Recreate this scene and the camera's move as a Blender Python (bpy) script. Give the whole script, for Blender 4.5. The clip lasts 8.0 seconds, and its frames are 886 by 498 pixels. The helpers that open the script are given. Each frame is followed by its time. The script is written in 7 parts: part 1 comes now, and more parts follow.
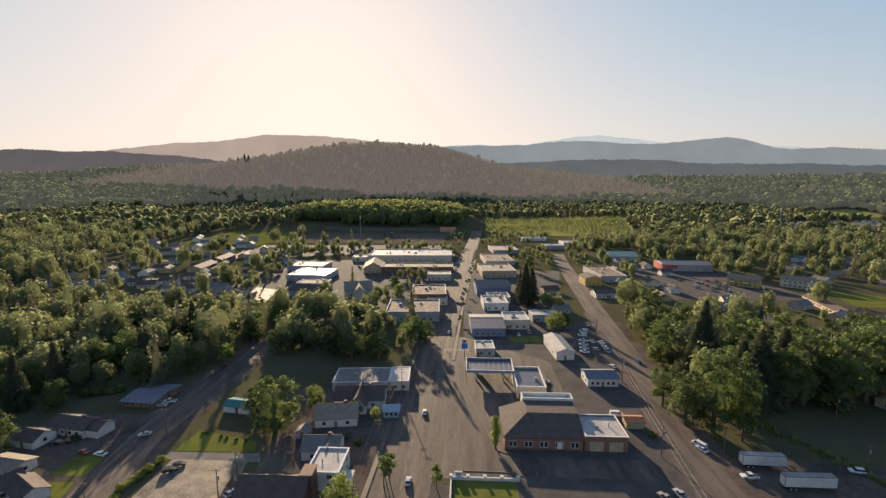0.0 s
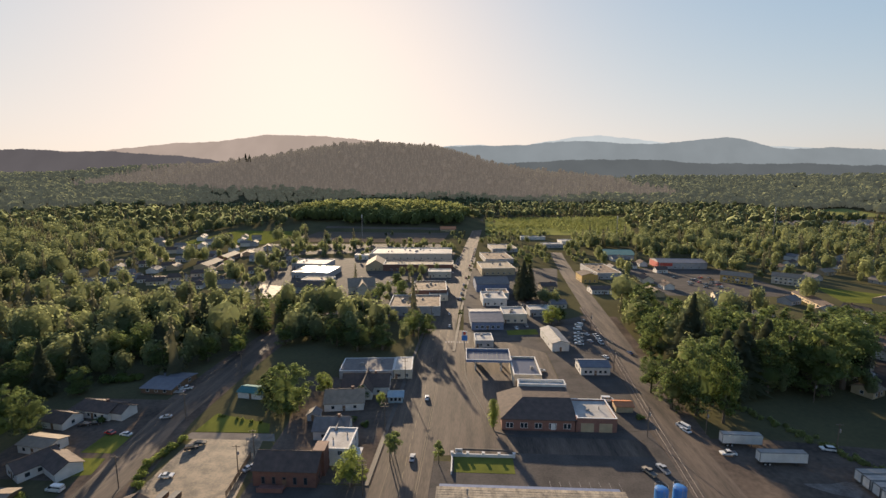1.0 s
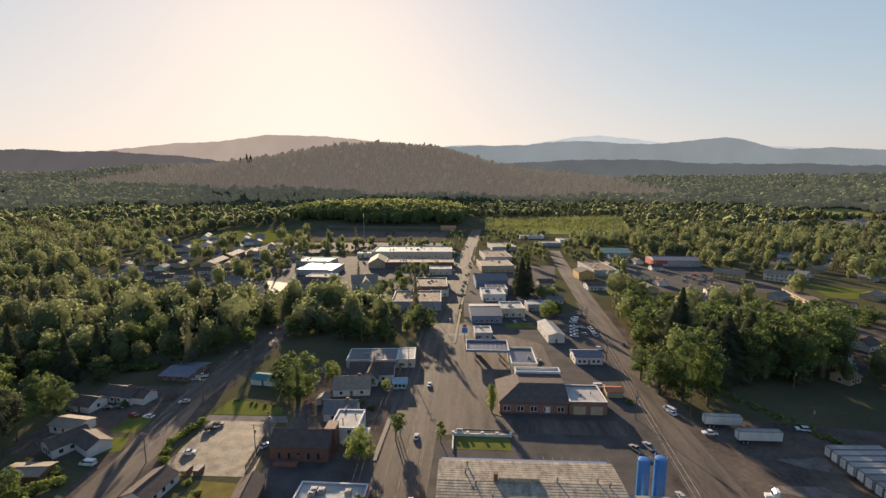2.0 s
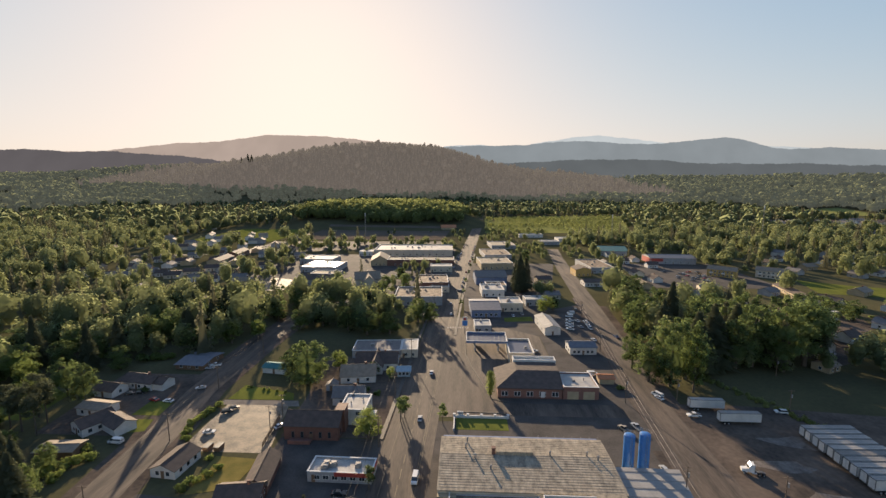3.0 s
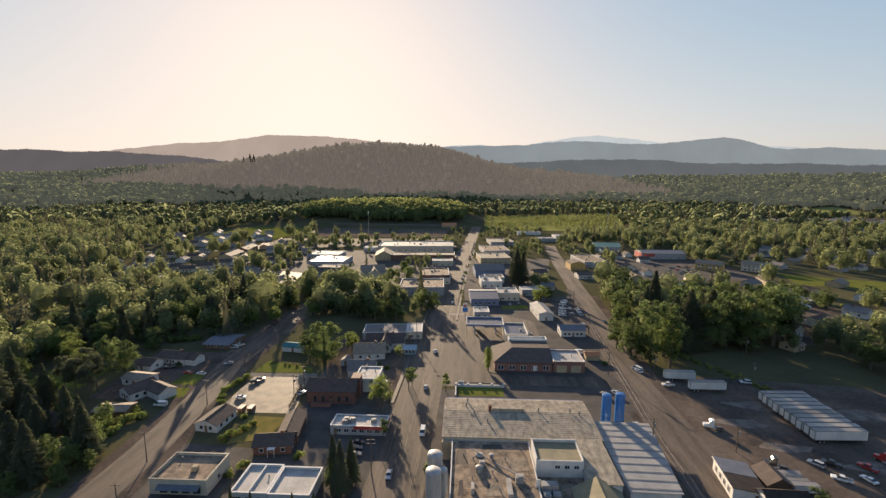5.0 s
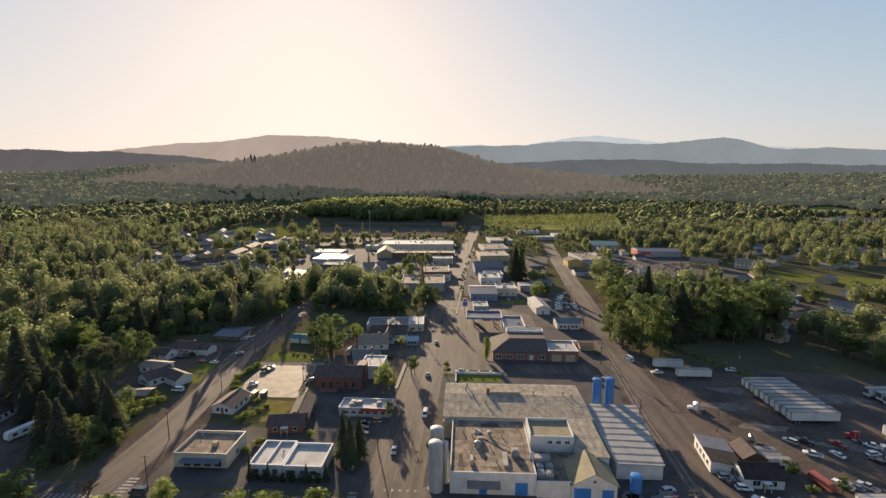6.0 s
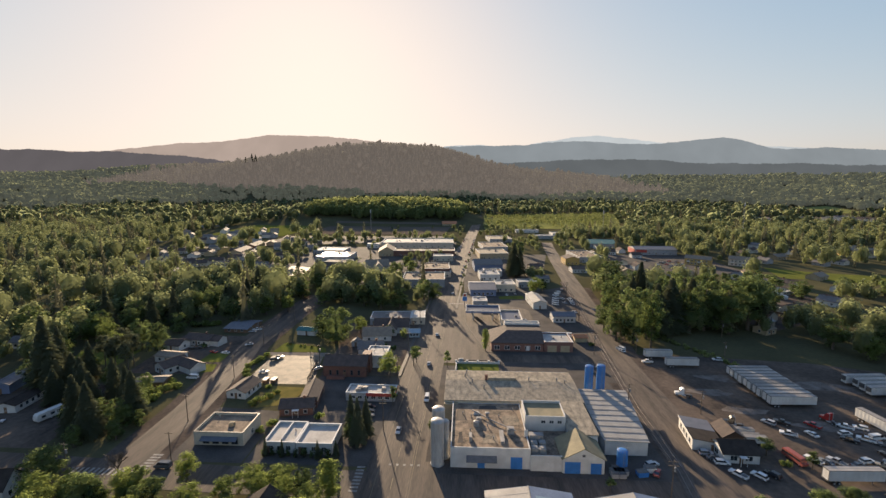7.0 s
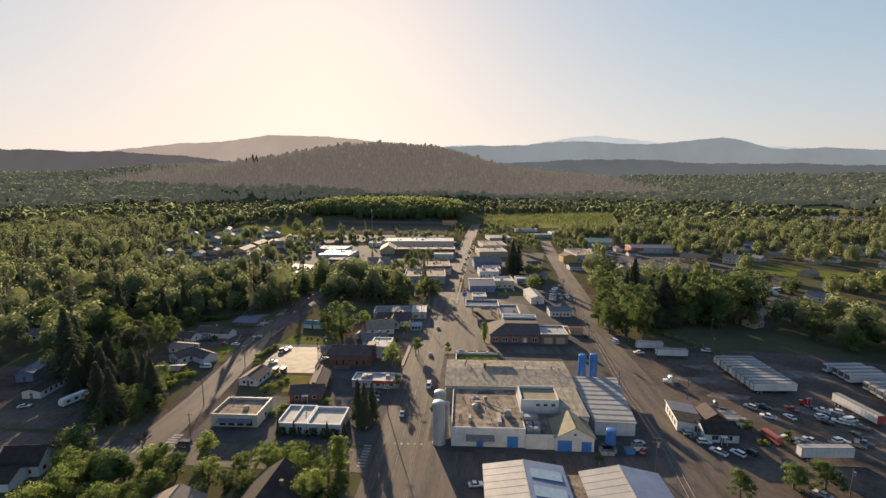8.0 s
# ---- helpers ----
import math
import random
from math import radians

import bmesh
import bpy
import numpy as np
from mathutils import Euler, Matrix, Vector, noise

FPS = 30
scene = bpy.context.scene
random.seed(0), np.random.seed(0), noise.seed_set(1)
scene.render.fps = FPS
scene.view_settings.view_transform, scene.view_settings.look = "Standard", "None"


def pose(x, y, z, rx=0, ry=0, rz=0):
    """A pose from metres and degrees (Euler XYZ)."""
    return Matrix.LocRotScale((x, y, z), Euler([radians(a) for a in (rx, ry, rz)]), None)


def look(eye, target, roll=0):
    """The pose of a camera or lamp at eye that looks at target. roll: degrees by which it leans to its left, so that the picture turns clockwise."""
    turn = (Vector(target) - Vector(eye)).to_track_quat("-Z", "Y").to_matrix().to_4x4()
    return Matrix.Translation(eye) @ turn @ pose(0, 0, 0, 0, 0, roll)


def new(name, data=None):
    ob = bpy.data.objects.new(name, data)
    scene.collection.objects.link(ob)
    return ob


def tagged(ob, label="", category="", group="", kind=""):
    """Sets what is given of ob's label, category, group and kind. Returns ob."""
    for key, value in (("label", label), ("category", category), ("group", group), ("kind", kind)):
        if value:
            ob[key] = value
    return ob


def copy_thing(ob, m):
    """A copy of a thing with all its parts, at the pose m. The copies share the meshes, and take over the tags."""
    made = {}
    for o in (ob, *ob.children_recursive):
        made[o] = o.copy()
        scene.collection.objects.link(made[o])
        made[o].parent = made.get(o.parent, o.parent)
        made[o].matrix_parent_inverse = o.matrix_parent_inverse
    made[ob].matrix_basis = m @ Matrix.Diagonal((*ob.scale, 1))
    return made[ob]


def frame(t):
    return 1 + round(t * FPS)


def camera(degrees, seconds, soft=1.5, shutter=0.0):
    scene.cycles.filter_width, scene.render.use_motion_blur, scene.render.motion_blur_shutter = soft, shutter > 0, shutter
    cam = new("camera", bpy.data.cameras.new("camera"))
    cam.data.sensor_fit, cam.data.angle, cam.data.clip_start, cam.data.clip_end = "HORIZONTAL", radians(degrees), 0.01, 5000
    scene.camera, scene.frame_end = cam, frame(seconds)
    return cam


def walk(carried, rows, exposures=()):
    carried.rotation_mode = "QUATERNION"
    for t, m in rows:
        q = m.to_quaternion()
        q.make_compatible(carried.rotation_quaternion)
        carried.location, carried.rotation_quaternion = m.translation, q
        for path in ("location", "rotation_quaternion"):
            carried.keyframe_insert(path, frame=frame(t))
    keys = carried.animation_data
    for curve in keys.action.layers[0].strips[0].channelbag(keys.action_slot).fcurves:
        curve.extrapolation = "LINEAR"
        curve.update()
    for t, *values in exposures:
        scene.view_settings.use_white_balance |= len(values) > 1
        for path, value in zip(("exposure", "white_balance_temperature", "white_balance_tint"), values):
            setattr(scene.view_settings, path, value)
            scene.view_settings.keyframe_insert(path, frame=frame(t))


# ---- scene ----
# ---- camera ----
cam = camera(89.3, 8.0, soft=1.45)
YAW, PITCH = 2.73, -8.37
PATH = [
    (0.0, 0.0, 0.0, 82.0), (0.5, 0.03, -5.2, 81.9), (1.0, 0.02, -10.45, 81.75), (1.5, -0.02, -15.75, 81.55),
    (3.0, -0.18, -31.5, 80.9), (3.5, -0.28, -36.8, 80.55), (4.0, -0.36, -42.1, 80.2), (4.5, -0.38, -47.3, 79.8),
    (6.0, -0.24, -62.6, 78.7), (6.5, -0.16, -67.55, 78.4), (7.0, -0.09, -72.4, 78.1), (7.5, -0.04, -77.15, 77.85), (8.0, 0.0, -81.85, 77.6),
]
walk(cam, [(t, pose(x, y, z, 90 + PITCH, 0, YAW)) for t, x, y, z in PATH], [(0.0, 1.2, 6500, 10), (8.0, 1.2, 6500, 10)])

# ---- light ----
SUN_AZ, SUN_EL = 18.0, 13.0  # degrees left of the street's direction, and above the horizon
GAIN, LEVEL = (0.335, 0.36, 0.60), (1.16, 1.0, 0.85)  # how fast, and at what level, the sky's colours level off round the sun
world = bpy.data.worlds.new("evening_sky")
scene.world = world
world.use_nodes = True
wn, wl = world.node_tree.nodes, world.node_tree.links
sky = wn.new("ShaderNodeTexSky")
sky.sky_type, sky.sun_disc = "NISHITA", False
sky.sun_elevation, sky.sun_rotation = radians(SUN_EL), radians(-SUN_AZ)
sky.air_density, sky.dust_density, sky.ozone_density, sky.altitude = 1.2, 1.0, 2.2, 50


def sky_step(operation, source, *rest):
    """One step of vector arithmetic on the sky's light."""
    step = wn.new("ShaderNodeVectorMath")
    step.operation = operation
    wl.new(source, step.inputs[0])
    for socket, value in zip(step.inputs[1:], rest):
        if isinstance(value, tuple):
            socket.default_value = value
        else:
            wl.new(value, socket)
    return step.outputs[0]


# thin evening haze evens out the sky: its light levels off towards the sun
steep = sky_step("POWER", sky_step("MULTIPLY", sky.outputs[0], GAIN), (1.2, 1.2, 1.2))
damped = sky_step("MULTIPLY_ADD", steep, tuple(1 / v for v in LEVEL), (1.0, 1.0, 1.0))
wl.new(sky_step("DIVIDE", steep, damped), wn["Background"].inputs[0])
wn["Background"].inputs[1].default_value = 0.44
sun_data = bpy.data.lights.new("sun", "SUN")
sun_data.energy, sun_data.angle, sun_data.color = 5.0, radians(0.6), (1.0, 0.77, 0.52)
sun = new("sun", sun_data)
sun.matrix_world = look((-math.sin(radians(SUN_AZ)) * 100, math.cos(radians(SUN_AZ)) * 100, 100 * math.tan(radians(SUN_EL))), (0, 0, 0))


# ---- materials ----
def mat(name, c1, c2=None, rough=0.8, metal=0.0, scale=1.0, fine=12.0, bump=0.15, spread=0.0, coords="Object", spec=0.5, stretch=None, bias=(0.35, 0.7)):
    """A surface of two tones mixed by broad and by fine noise, with a little relief. spread: how far single pieces differ in tone."""
    m = bpy.data.materials.new(name)
    m.use_nodes = True
    n, l = m.node_tree.nodes, m.node_tree.links
    b = n["Principled BSDF"]
    b.inputs["Roughness"].default_value, b.inputs["Metallic"].default_value = rough, metal
    b.inputs["Specular IOR Level"].default_value = spec
    c2 = c2 or tuple(v * 0.72 for v in c1)
    if coords == "World":
        src = n.new("ShaderNodeNewGeometry").outputs["Position"]
    else:
        src = n.new("ShaderNodeTexCoord").outputs["Object"]
    if stretch:
        mp = n.new("ShaderNodeMapping")
        mp.inputs["Scale"].default_value = stretch
        l.new(src, mp.inputs[0])
        src = mp.outputs[0]
    broad, small = n.new("ShaderNodeTexNoise"), n.new("ShaderNodeTexNoise")
    broad.inputs["Scale"].default_value, broad.inputs["Detail"].default_value = scale, 4
    small.inputs["Scale"].default_value, small.inputs["Detail"].default_value = fine, 3
    l.new(src, broad.inputs["Vector"]), l.new(src, small.inputs["Vector"])
    mx = n.new("ShaderNodeMath")
    mx.operation = "MULTIPLY_ADD"
    mx.inputs[1].default_value = 0.35
    l.new(small.outputs[0], mx.inputs[0])
    sc = n.new("ShaderNodeMath")
    sc.operation = "MULTIPLY"
    sc.inputs[1].default_value = 0.68
    l.new(broad.outputs[0], sc.inputs[0]), l.new(sc.outputs[0], mx.inputs[2])
    ramp = n.new("ShaderNodeValToRGB")
    ramp.color_ramp.elements[0].position, ramp.color_ramp.elements[1].position = bias
    ramp.color_ramp.elements[0].color, ramp.color_ramp.elements[1].color = (*c2, 1), (*c1, 1)
    l.new(mx.outputs[0], ramp.inputs[0])
    out = ramp.outputs[0]
    if spread:
        oi, hs, mr = n.new("ShaderNodeObjectInfo"), n.new("ShaderNodeHueSaturation"), n.new("ShaderNodeMapRange")
        mr.inputs["To Min"].default_value, mr.inputs["To Max"].default_value = 1 - spread, 1 + spread
        l.new(oi.outputs["Random"], mr.inputs["Value"]), l.new(mr.outputs[0], hs.inputs["Value"]), l.new(out, hs.inputs["Color"])
        out = hs.outputs[0]
    l.new(out, b.inputs["Base Color"])
    if bump:
        bp = n.new("ShaderNodeBump")
        bp.inputs["Strength"].default_value, bp.inputs["Distance"].default_value = bump, 0.06
        l.new(mx.outputs[0], bp.inputs["Height"]), l.new(bp.outputs[0], b.inputs["Normal"])
    return m


def leaf_mat(name, c1, c2, through_light=0.45, island=True, haze=None, gaps=0.35):
    """Foliage: diffuse leaves that let some of the low sun through, each clump or tree in its own tone."""
    m = bpy.data.materials.new(name)
    m.use_nodes = True
    n, l = m.node_tree.nodes, m.node_tree.links
    n.remove(n["Principled BSDF"])
    geo, oi = n.new("ShaderNodeNewGeometry"), n.new("ShaderNodeObjectInfo")
    noise_t = n.new("ShaderNodeTexNoise")
    noise_t.inputs["Scale"].default_value, noise_t.inputs["Detail"].default_value = 0.075, 2
    l.new(geo.outputs["Position"], noise_t.inputs["Vector"])
    add = n.new("ShaderNodeMath")
    add.operation = "MULTIPLY_ADD"
    l.new(geo.outputs["Random Per Island"], add.inputs[0])
    add.inputs[1].default_value = 0.22
    mul = n.new("ShaderNodeMath")
    mul.operation, mul.inputs[1].default_value = "MULTIPLY", 0.86
    l.new(noise_t.outputs[0] if island else oi.outputs["Random"], mul.inputs[0]), l.new(mul.outputs[0], add.inputs[2])
    ramp = n.new("ShaderNodeValToRGB")
    ramp.color_ramp.elements[0].position, ramp.color_ramp.elements[1].position = (0.32, 0.68) if island else (0.1, 0.9)
    ramp.color_ramp.elements[0].color, ramp.color_ramp.elements[1].color = (*c2, 1), (*c1, 1)
    l.new(add.outputs[0], ramp.inputs[0])
    d, t, mix = n.new("ShaderNodeBsdfDiffuse"), n.new("ShaderNodeBsdfTranslucent"), n.new("ShaderNodeMixShader")
    l.new(ramp.outputs[0], d.inputs[0])
    hs = n.new("ShaderNodeHueSaturation")
    hs.inputs["Hue"].default_value, hs.inputs["Value"].default_value, hs.inputs["Saturation"].default_value = 0.495, 2.1, 1.05
    l.new(ramp.outputs[0], hs.inputs["Color"]), l.new(hs.outputs[0], t.inputs[0])
    mix.inputs[0].default_value = through_light
    l.new(d.outputs[0], mix.inputs[1]), l.new(t.outputs[0], mix.inputs[2])
    out = mix.outputs[0]
    if gaps:  # light and sight pass between the single leaves of a spray
        clear, loose = n.new("ShaderNodeBsdfTransparent"), n.new("ShaderNodeMixShader")
        loose.inputs[0].default_value = gaps
        l.new(out, loose.inputs[1]), l.new(clear.outputs[0], loose.inputs[2])
        out = loose.outputs[0]
    if haze:  # evening haze painted into the backdrop's woods as emission, as on the ranges behind
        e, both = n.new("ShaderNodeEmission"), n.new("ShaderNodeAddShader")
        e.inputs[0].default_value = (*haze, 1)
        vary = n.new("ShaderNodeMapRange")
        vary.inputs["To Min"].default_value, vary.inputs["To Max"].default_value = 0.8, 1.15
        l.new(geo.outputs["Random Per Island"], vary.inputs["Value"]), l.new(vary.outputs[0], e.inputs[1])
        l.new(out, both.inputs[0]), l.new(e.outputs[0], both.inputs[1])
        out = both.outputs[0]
    l.new(out, n["Material Output"].inputs[0])
    return m


M = {}
M["ground"] = mat("rough_grass_and_soil", (0.118, 0.108, 0.056), (0.07, 0.067, 0.04), scale=0.03, fine=0.6, bump=0.4, coords="World", rough=0.95, spec=0.0)
M["asphalt"] = mat("old_asphalt", (0.15, 0.116, 0.09), (0.045, 0.038, 0.033), scale=0.3, fine=3.5, coords="World", spec=0.25, rough=0.85, bump=0.25, stretch=(1, 0.1, 1), bias=(0.36, 0.68))
M["lot"] = mat("worn_lot_asphalt", (0.118, 0.104, 0.092), (0.06, 0.055, 0.051), scale=0.14, fine=1.6, coords="World", spec=0.08, rough=0.95, bump=0.25)
M["pale_lot"] = mat("pale_gravelled_asphalt", (0.25, 0.195, 0.135), (0.075, 0.065, 0.052), scale=0.28, fine=1.5, coords="World", spec=0.3, rough=0.75, bump=0.35, bias=(0.4, 0.62))
M["dirt"] = mat("packed_dirt_yard", (0.165, 0.13, 0.102), (0.058, 0.05, 0.044), scale=0.07, fine=0.7, coords="World", rough=0.95, bump=0.3, spec=0.0)
M["spill"] = mat("thin_gravel_on_dirt", (0.24, 0.21, 0.185), (0.10, 0.085, 0.072), scale=0.35, fine=1.6, coords="World", rough=0.95, bump=0.3, spec=0.0)
M["gravel"] = mat("gravel", (0.26, 0.23, 0.19), (0.16, 0.14, 0.12), scale=0.3, fine=4, coords="World", rough=0.95, spec=0.0)
M["flat"] = mat("bare_levelled_ground", (0.17, 0.135, 0.105), (0.10, 0.085, 0.066), scale=0.02, fine=0.4, coords="World", rough=0.95, bump=0.3, spec=0.0)
M["concrete"] = mat("concrete", (0.36, 0.33, 0.30), (0.24, 0.22, 0.20), scale=0.3, fine=3, coords="World", bump=0.1)
M["pavement"] = mat("worn_pavement", (0.115, 0.098, 0.082), (0.07, 0.06, 0.052), scale=0.3, fine=3, coords="World", bump=0.1)
M["lawn"] = mat("sunlit_lawn", (0.165, 0.175, 0.042), (0.098, 0.11, 0.03), scale=0.15, fine=3, coords="World", rough=0.95, bump=0.5, spec=0.0)
M["dry_lawn"] = mat("dry_yellowed_lawn", (0.235, 0.185, 0.062), (0.13, 0.12, 0.04), scale=0.25, fine=3, coords="World", rough=0.95, bump=0.5, spec=0.0)
M["field"] = mat("field_grass", (0.27, 0.26, 0.085), (0.17, 0.185, 0.065), scale=0.012, fine=0.15, coords="World", rough=0.95, bump=0.5, spec=0.0)
M["paint"] = mat("road_paint", (0.33, 0.315, 0.29), (0.12, 0.11, 0.10), scale=0.8, fine=6, coords="World", bump=0)
M["yellow"] = mat("yellow_road_paint", (0.22, 0.17, 0.09), (0.13, 0.105, 0.075), scale=0.8, fine=6, coords="World", bump=0)
M["white"] = mat("white_painted_siding", (0.61, 0.60, 0.575), (0.44, 0.43, 0.41), scale=0.4, fine=6, bump=0.1)
M["cream"] = mat("cream_render", (0.55, 0.49, 0.39), (0.42, 0.37, 0.29), scale=0.4, fine=6, bump=0.1)
M["grey"] = mat("grey_siding", (0.36, 0.36, 0.36), (0.25, 0.25, 0.26), scale=0.4, fine=6, bump=0.1)
M["tan"] = mat("tan_siding", (0.42, 0.33, 0.21), (0.30, 0.24, 0.15), scale=0.4, fine=6, bump=0.1)
M["brick"] = mat("red_brick", (0.25, 0.125, 0.094), (0.165, 0.082, 0.064), scale=0.8, fine=9, bump=0.3)
M["dark_brick"] = mat("brown_brick", (0.185, 0.09, 0.065), (0.115, 0.058, 0.045), scale=0.8, fine=9, bump=0.3)
M["red"] = mat("red_paint", (0.42, 0.06, 0.045), (0.30, 0.04, 0.035), scale=0.6, fine=7, bump=0.05, rough=0.5)
M["blue"] = mat("blue_enamel", (0.045, 0.20, 0.52), (0.03, 0.14, 0.38), scale=0.6, fine=5, bump=0.05, rough=0.45)
M["blue_wall"] = mat("slate_blue_siding", (0.17, 0.22, 0.33), (0.12, 0.15, 0.24), scale=0.5, fine=6, bump=0.1)
M["teal"] = mat("teal_sheet_metal", (0.07, 0.20, 0.20), (0.05, 0.15, 0.15), scale=0.5, fine=6, spec=0.2, rough=0.85, bump=0.05)
M["yellow_wall"] = mat("ochre_siding", (0.50, 0.33, 0.10), (0.36, 0.24, 0.08), scale=0.5, fine=6)
M["orange"] = mat("orange_sheet", (0.50, 0.19, 0.06), (0.36, 0.13, 0.05), scale=0.5, fine=6, rough=0.5)
M["shingle"] = mat("dark_brown_shingles", (0.112, 0.08, 0.065), (0.058, 0.044, 0.038), scale=0.6, fine=6, bump=0.5, rough=0.9)
M["shingle_grey"] = mat("grey_shingles", (0.19, 0.175, 0.165), (0.12, 0.11, 0.105), scale=0.6, fine=6, bump=0.5, rough=0.85)
M["shingle_tan"] = mat("weathered_tan_shingles", (0.28, 0.22, 0.16), (0.19, 0.15, 0.11), scale=0.6, fine=6, bump=0.5, rough=0.85)
M["shingle_black"] = mat("weathered_black_shingles", (0.062, 0.05, 0.043), (0.032, 0.027, 0.024), scale=0.5, fine=5, bump=0.5, rough=0.95, spec=0.15)
M["slate"] = mat("blue_grey_roof_sheet", (0.15, 0.16, 0.185), (0.10, 0.108, 0.13), scale=0.5, fine=5, rough=0.7, bump=0.2)
M["tar"] = mat("tar_and_gravel_roofing", (0.37, 0.275, 0.19), (0.06, 0.05, 0.042), scale=0.42, fine=2.0, bump=0.9, rough=0.9, spec=0.2)
M["pale_roof"] = mat("pale_mineral_roofing", (0.45, 0.38, 0.28), (0.16, 0.14, 0.11), scale=0.5, fine=2.2, bump=1.0, rough=0.9, spec=0.2, stretch=(1.6, 0.8, 1))
M["membrane"] = mat("white_roof_membrane", (0.48, 0.46, 0.425), (0.30, 0.285, 0.26), scale=0.25, fine=2, bump=0.15, rough=0.8, spec=0.15)
M["gloss_roof"] = mat("glossy_pale_roof", (0.40, 0.37, 0.33), (0.22, 0.2, 0.18), scale=0.09, fine=1.2, bump=0.1, rough=0.24, spec=0.5)
for node in M["gloss_roof"].node_tree.nodes:
    if node.type == "MATH" and node.operation == "MULTIPLY_ADD":
        wear = M["gloss_roof"].node_tree.nodes.new("ShaderNodeMapRange")
        wear.inputs["From Min"].default_value, wear.inputs["From Max"].default_value = 0.5, 0.56
        wear.inputs["To Min"].default_value, wear.inputs["To Max"].default_value = 0.1, 0.95
        M["gloss_roof"].node_tree.links.new(node.outputs[0], wear.inputs["Value"])
        M["gloss_roof"].node_tree.links.new(wear.outputs[0], M["gloss_roof"].node_tree.nodes["Principled BSDF"].inputs["Roughness"])
M["sheet"] = mat("ribbed_pale_sheet_metal", (0.35, 0.335, 0.31), (0.24, 0.23, 0.215), scale=0.3, fine=3, rough=0.6, metal=0.1, spec=0.3, bump=0.05)
M["blue_sheet"] = mat("blue_grey_slope_sheet", (0.20, 0.25, 0.34), (0.13, 0.17, 0.24), scale=0.2, fine=2, rough=0.65, spec=0.2, bump=0.05)
M["steel"] = mat("weathered_galvanised_steel", (0.34, 0.33, 0.32), (0.22, 0.21, 0.20), scale=0.6, fine=5, rough=0.7, metal=0.25, spec=0.2, bump=0.05)
M["trailer_roof"] = mat("dull_trailer_roof", (0.36, 0.33, 0.29), (0.22, 0.205, 0.19), scale=0.4, fine=4, rough=0.55, bump=0.05, spread=0.35)
M["silo_white"] = mat("stained_white_silo_paint", (0.47, 0.46, 0.44), (0.28, 0.265, 0.245), scale=0.35, fine=2, rough=0.45, stretch=(1, 1, 0.25), bump=0.05)
M["wood"] = mat("weathered_pole_wood", (0.17, 0.125, 0.09), (0.10, 0.075, 0.055), scale=0.5, fine=8, stretch=(4, 4, 0.4), bump=0.3)
M["timber"] = mat("brown_timber", (0.20, 0.12, 0.07), (0.12, 0.075, 0.045), scale=1, fine=8, bump=0.2)
M["bark"] = mat("bark", (0.13, 0.10, 0.075), (0.07, 0.055, 0.04), scale=1.5, fine=9, bump=0.6, stretch=(3, 3, 0.6))
M["trim"] = mat("dark_metal_trim", (0.10, 0.10, 0.10), (0.06, 0.06, 0.06), rough=0.5, bump=0.05)
M["rail"] = mat("worn_rail_steel", (0.30, 0.26, 0.23), (0.18, 0.16, 0.14), rough=0.85, spec=0.15, bump=0)
M["ballast"] = mat("track_ballast", (0.16, 0.135, 0.115), (0.09, 0.078, 0.068), scale=0.4, fine=3, coords="World", rough=0.95, bump=0.4, spec=0.0)
M["cable"] = mat("dark_cable_sheath", (0.03, 0.03, 0.03), rough=0.7, bump=0)
M["white_trim"] = mat("white_trim", (0.66, 0.65, 0.62), (0.52, 0.51, 0.49), bump=0.05)
M["glass"] = mat("window_glass", (0.035, 0.045, 0.055), (0.02, 0.025, 0.03), rough=0.08, bump=0, spec=0.8)
M["skylight"] = mat("blue_tinted_glazing", (0.30, 0.38, 0.42), (0.22, 0.29, 0.33), rough=0.1, bump=0, spec=0.8)
M["solar"] = mat("dark_ribbed_canopy", (0.07, 0.085, 0.13), (0.045, 0.055, 0.09), rough=0.4, bump=0)
M["tyre"] = mat("tyre_rubber", (0.025, 0.025, 0.026), (0.015, 0.015, 0.016), rough=0.9, bump=0)
M["chrome"] = mat("wheel_metal", (0.42, 0.42, 0.42), (0.3, 0.3, 0.3), rough=0.5, metal=0.5, bump=0)
M["lamp_clear"] = mat("clear_lamp_lens", (0.65, 0.65, 0.6), (0.5, 0.5, 0.46), rough=0.1, bump=0)
M["lamp_red"] = mat("red_lamp_lens", (0.4, 0.03, 0.02), (0.3, 0.02, 0.02), rough=0.2, bump=0)
CAR_COLOURS = {"white": (0.72, 0.72, 0.70), "silver": (0.42, 0.43, 0.44), "black": (0.03, 0.03, 0.033), "grey": (0.14, 0.145, 0.15), "red": (0.38, 0.035, 0.03), "blue": (0.06, 0.10, 0.22), "tan": (0.36, 0.30, 0.22)}
for k, c in CAR_COLOURS.items():
    M["car_" + k] = mat(k + "_car_paint", c, tuple(v * 0.85 for v in c), rough=0.22, scale=0.5, fine=3, bump=0, spec=0.6)
M["leaf"] = leaf_mat("broad_leaves", (0.125, 0.16, 0.064), (0.072, 0.098, 0.043), 0.5, island=False, gaps=0.3)
M["leaf_bright"] = leaf_mat("young_bright_leaves", (0.165, 0.20, 0.066), (0.105, 0.135, 0.048), 0.54, island=False, gaps=0.32)
M["needle"] = leaf_mat("conifer_needles", (0.098, 0.108, 0.066), (0.066, 0.076, 0.048), 0.42, island=False, gaps=0.18)
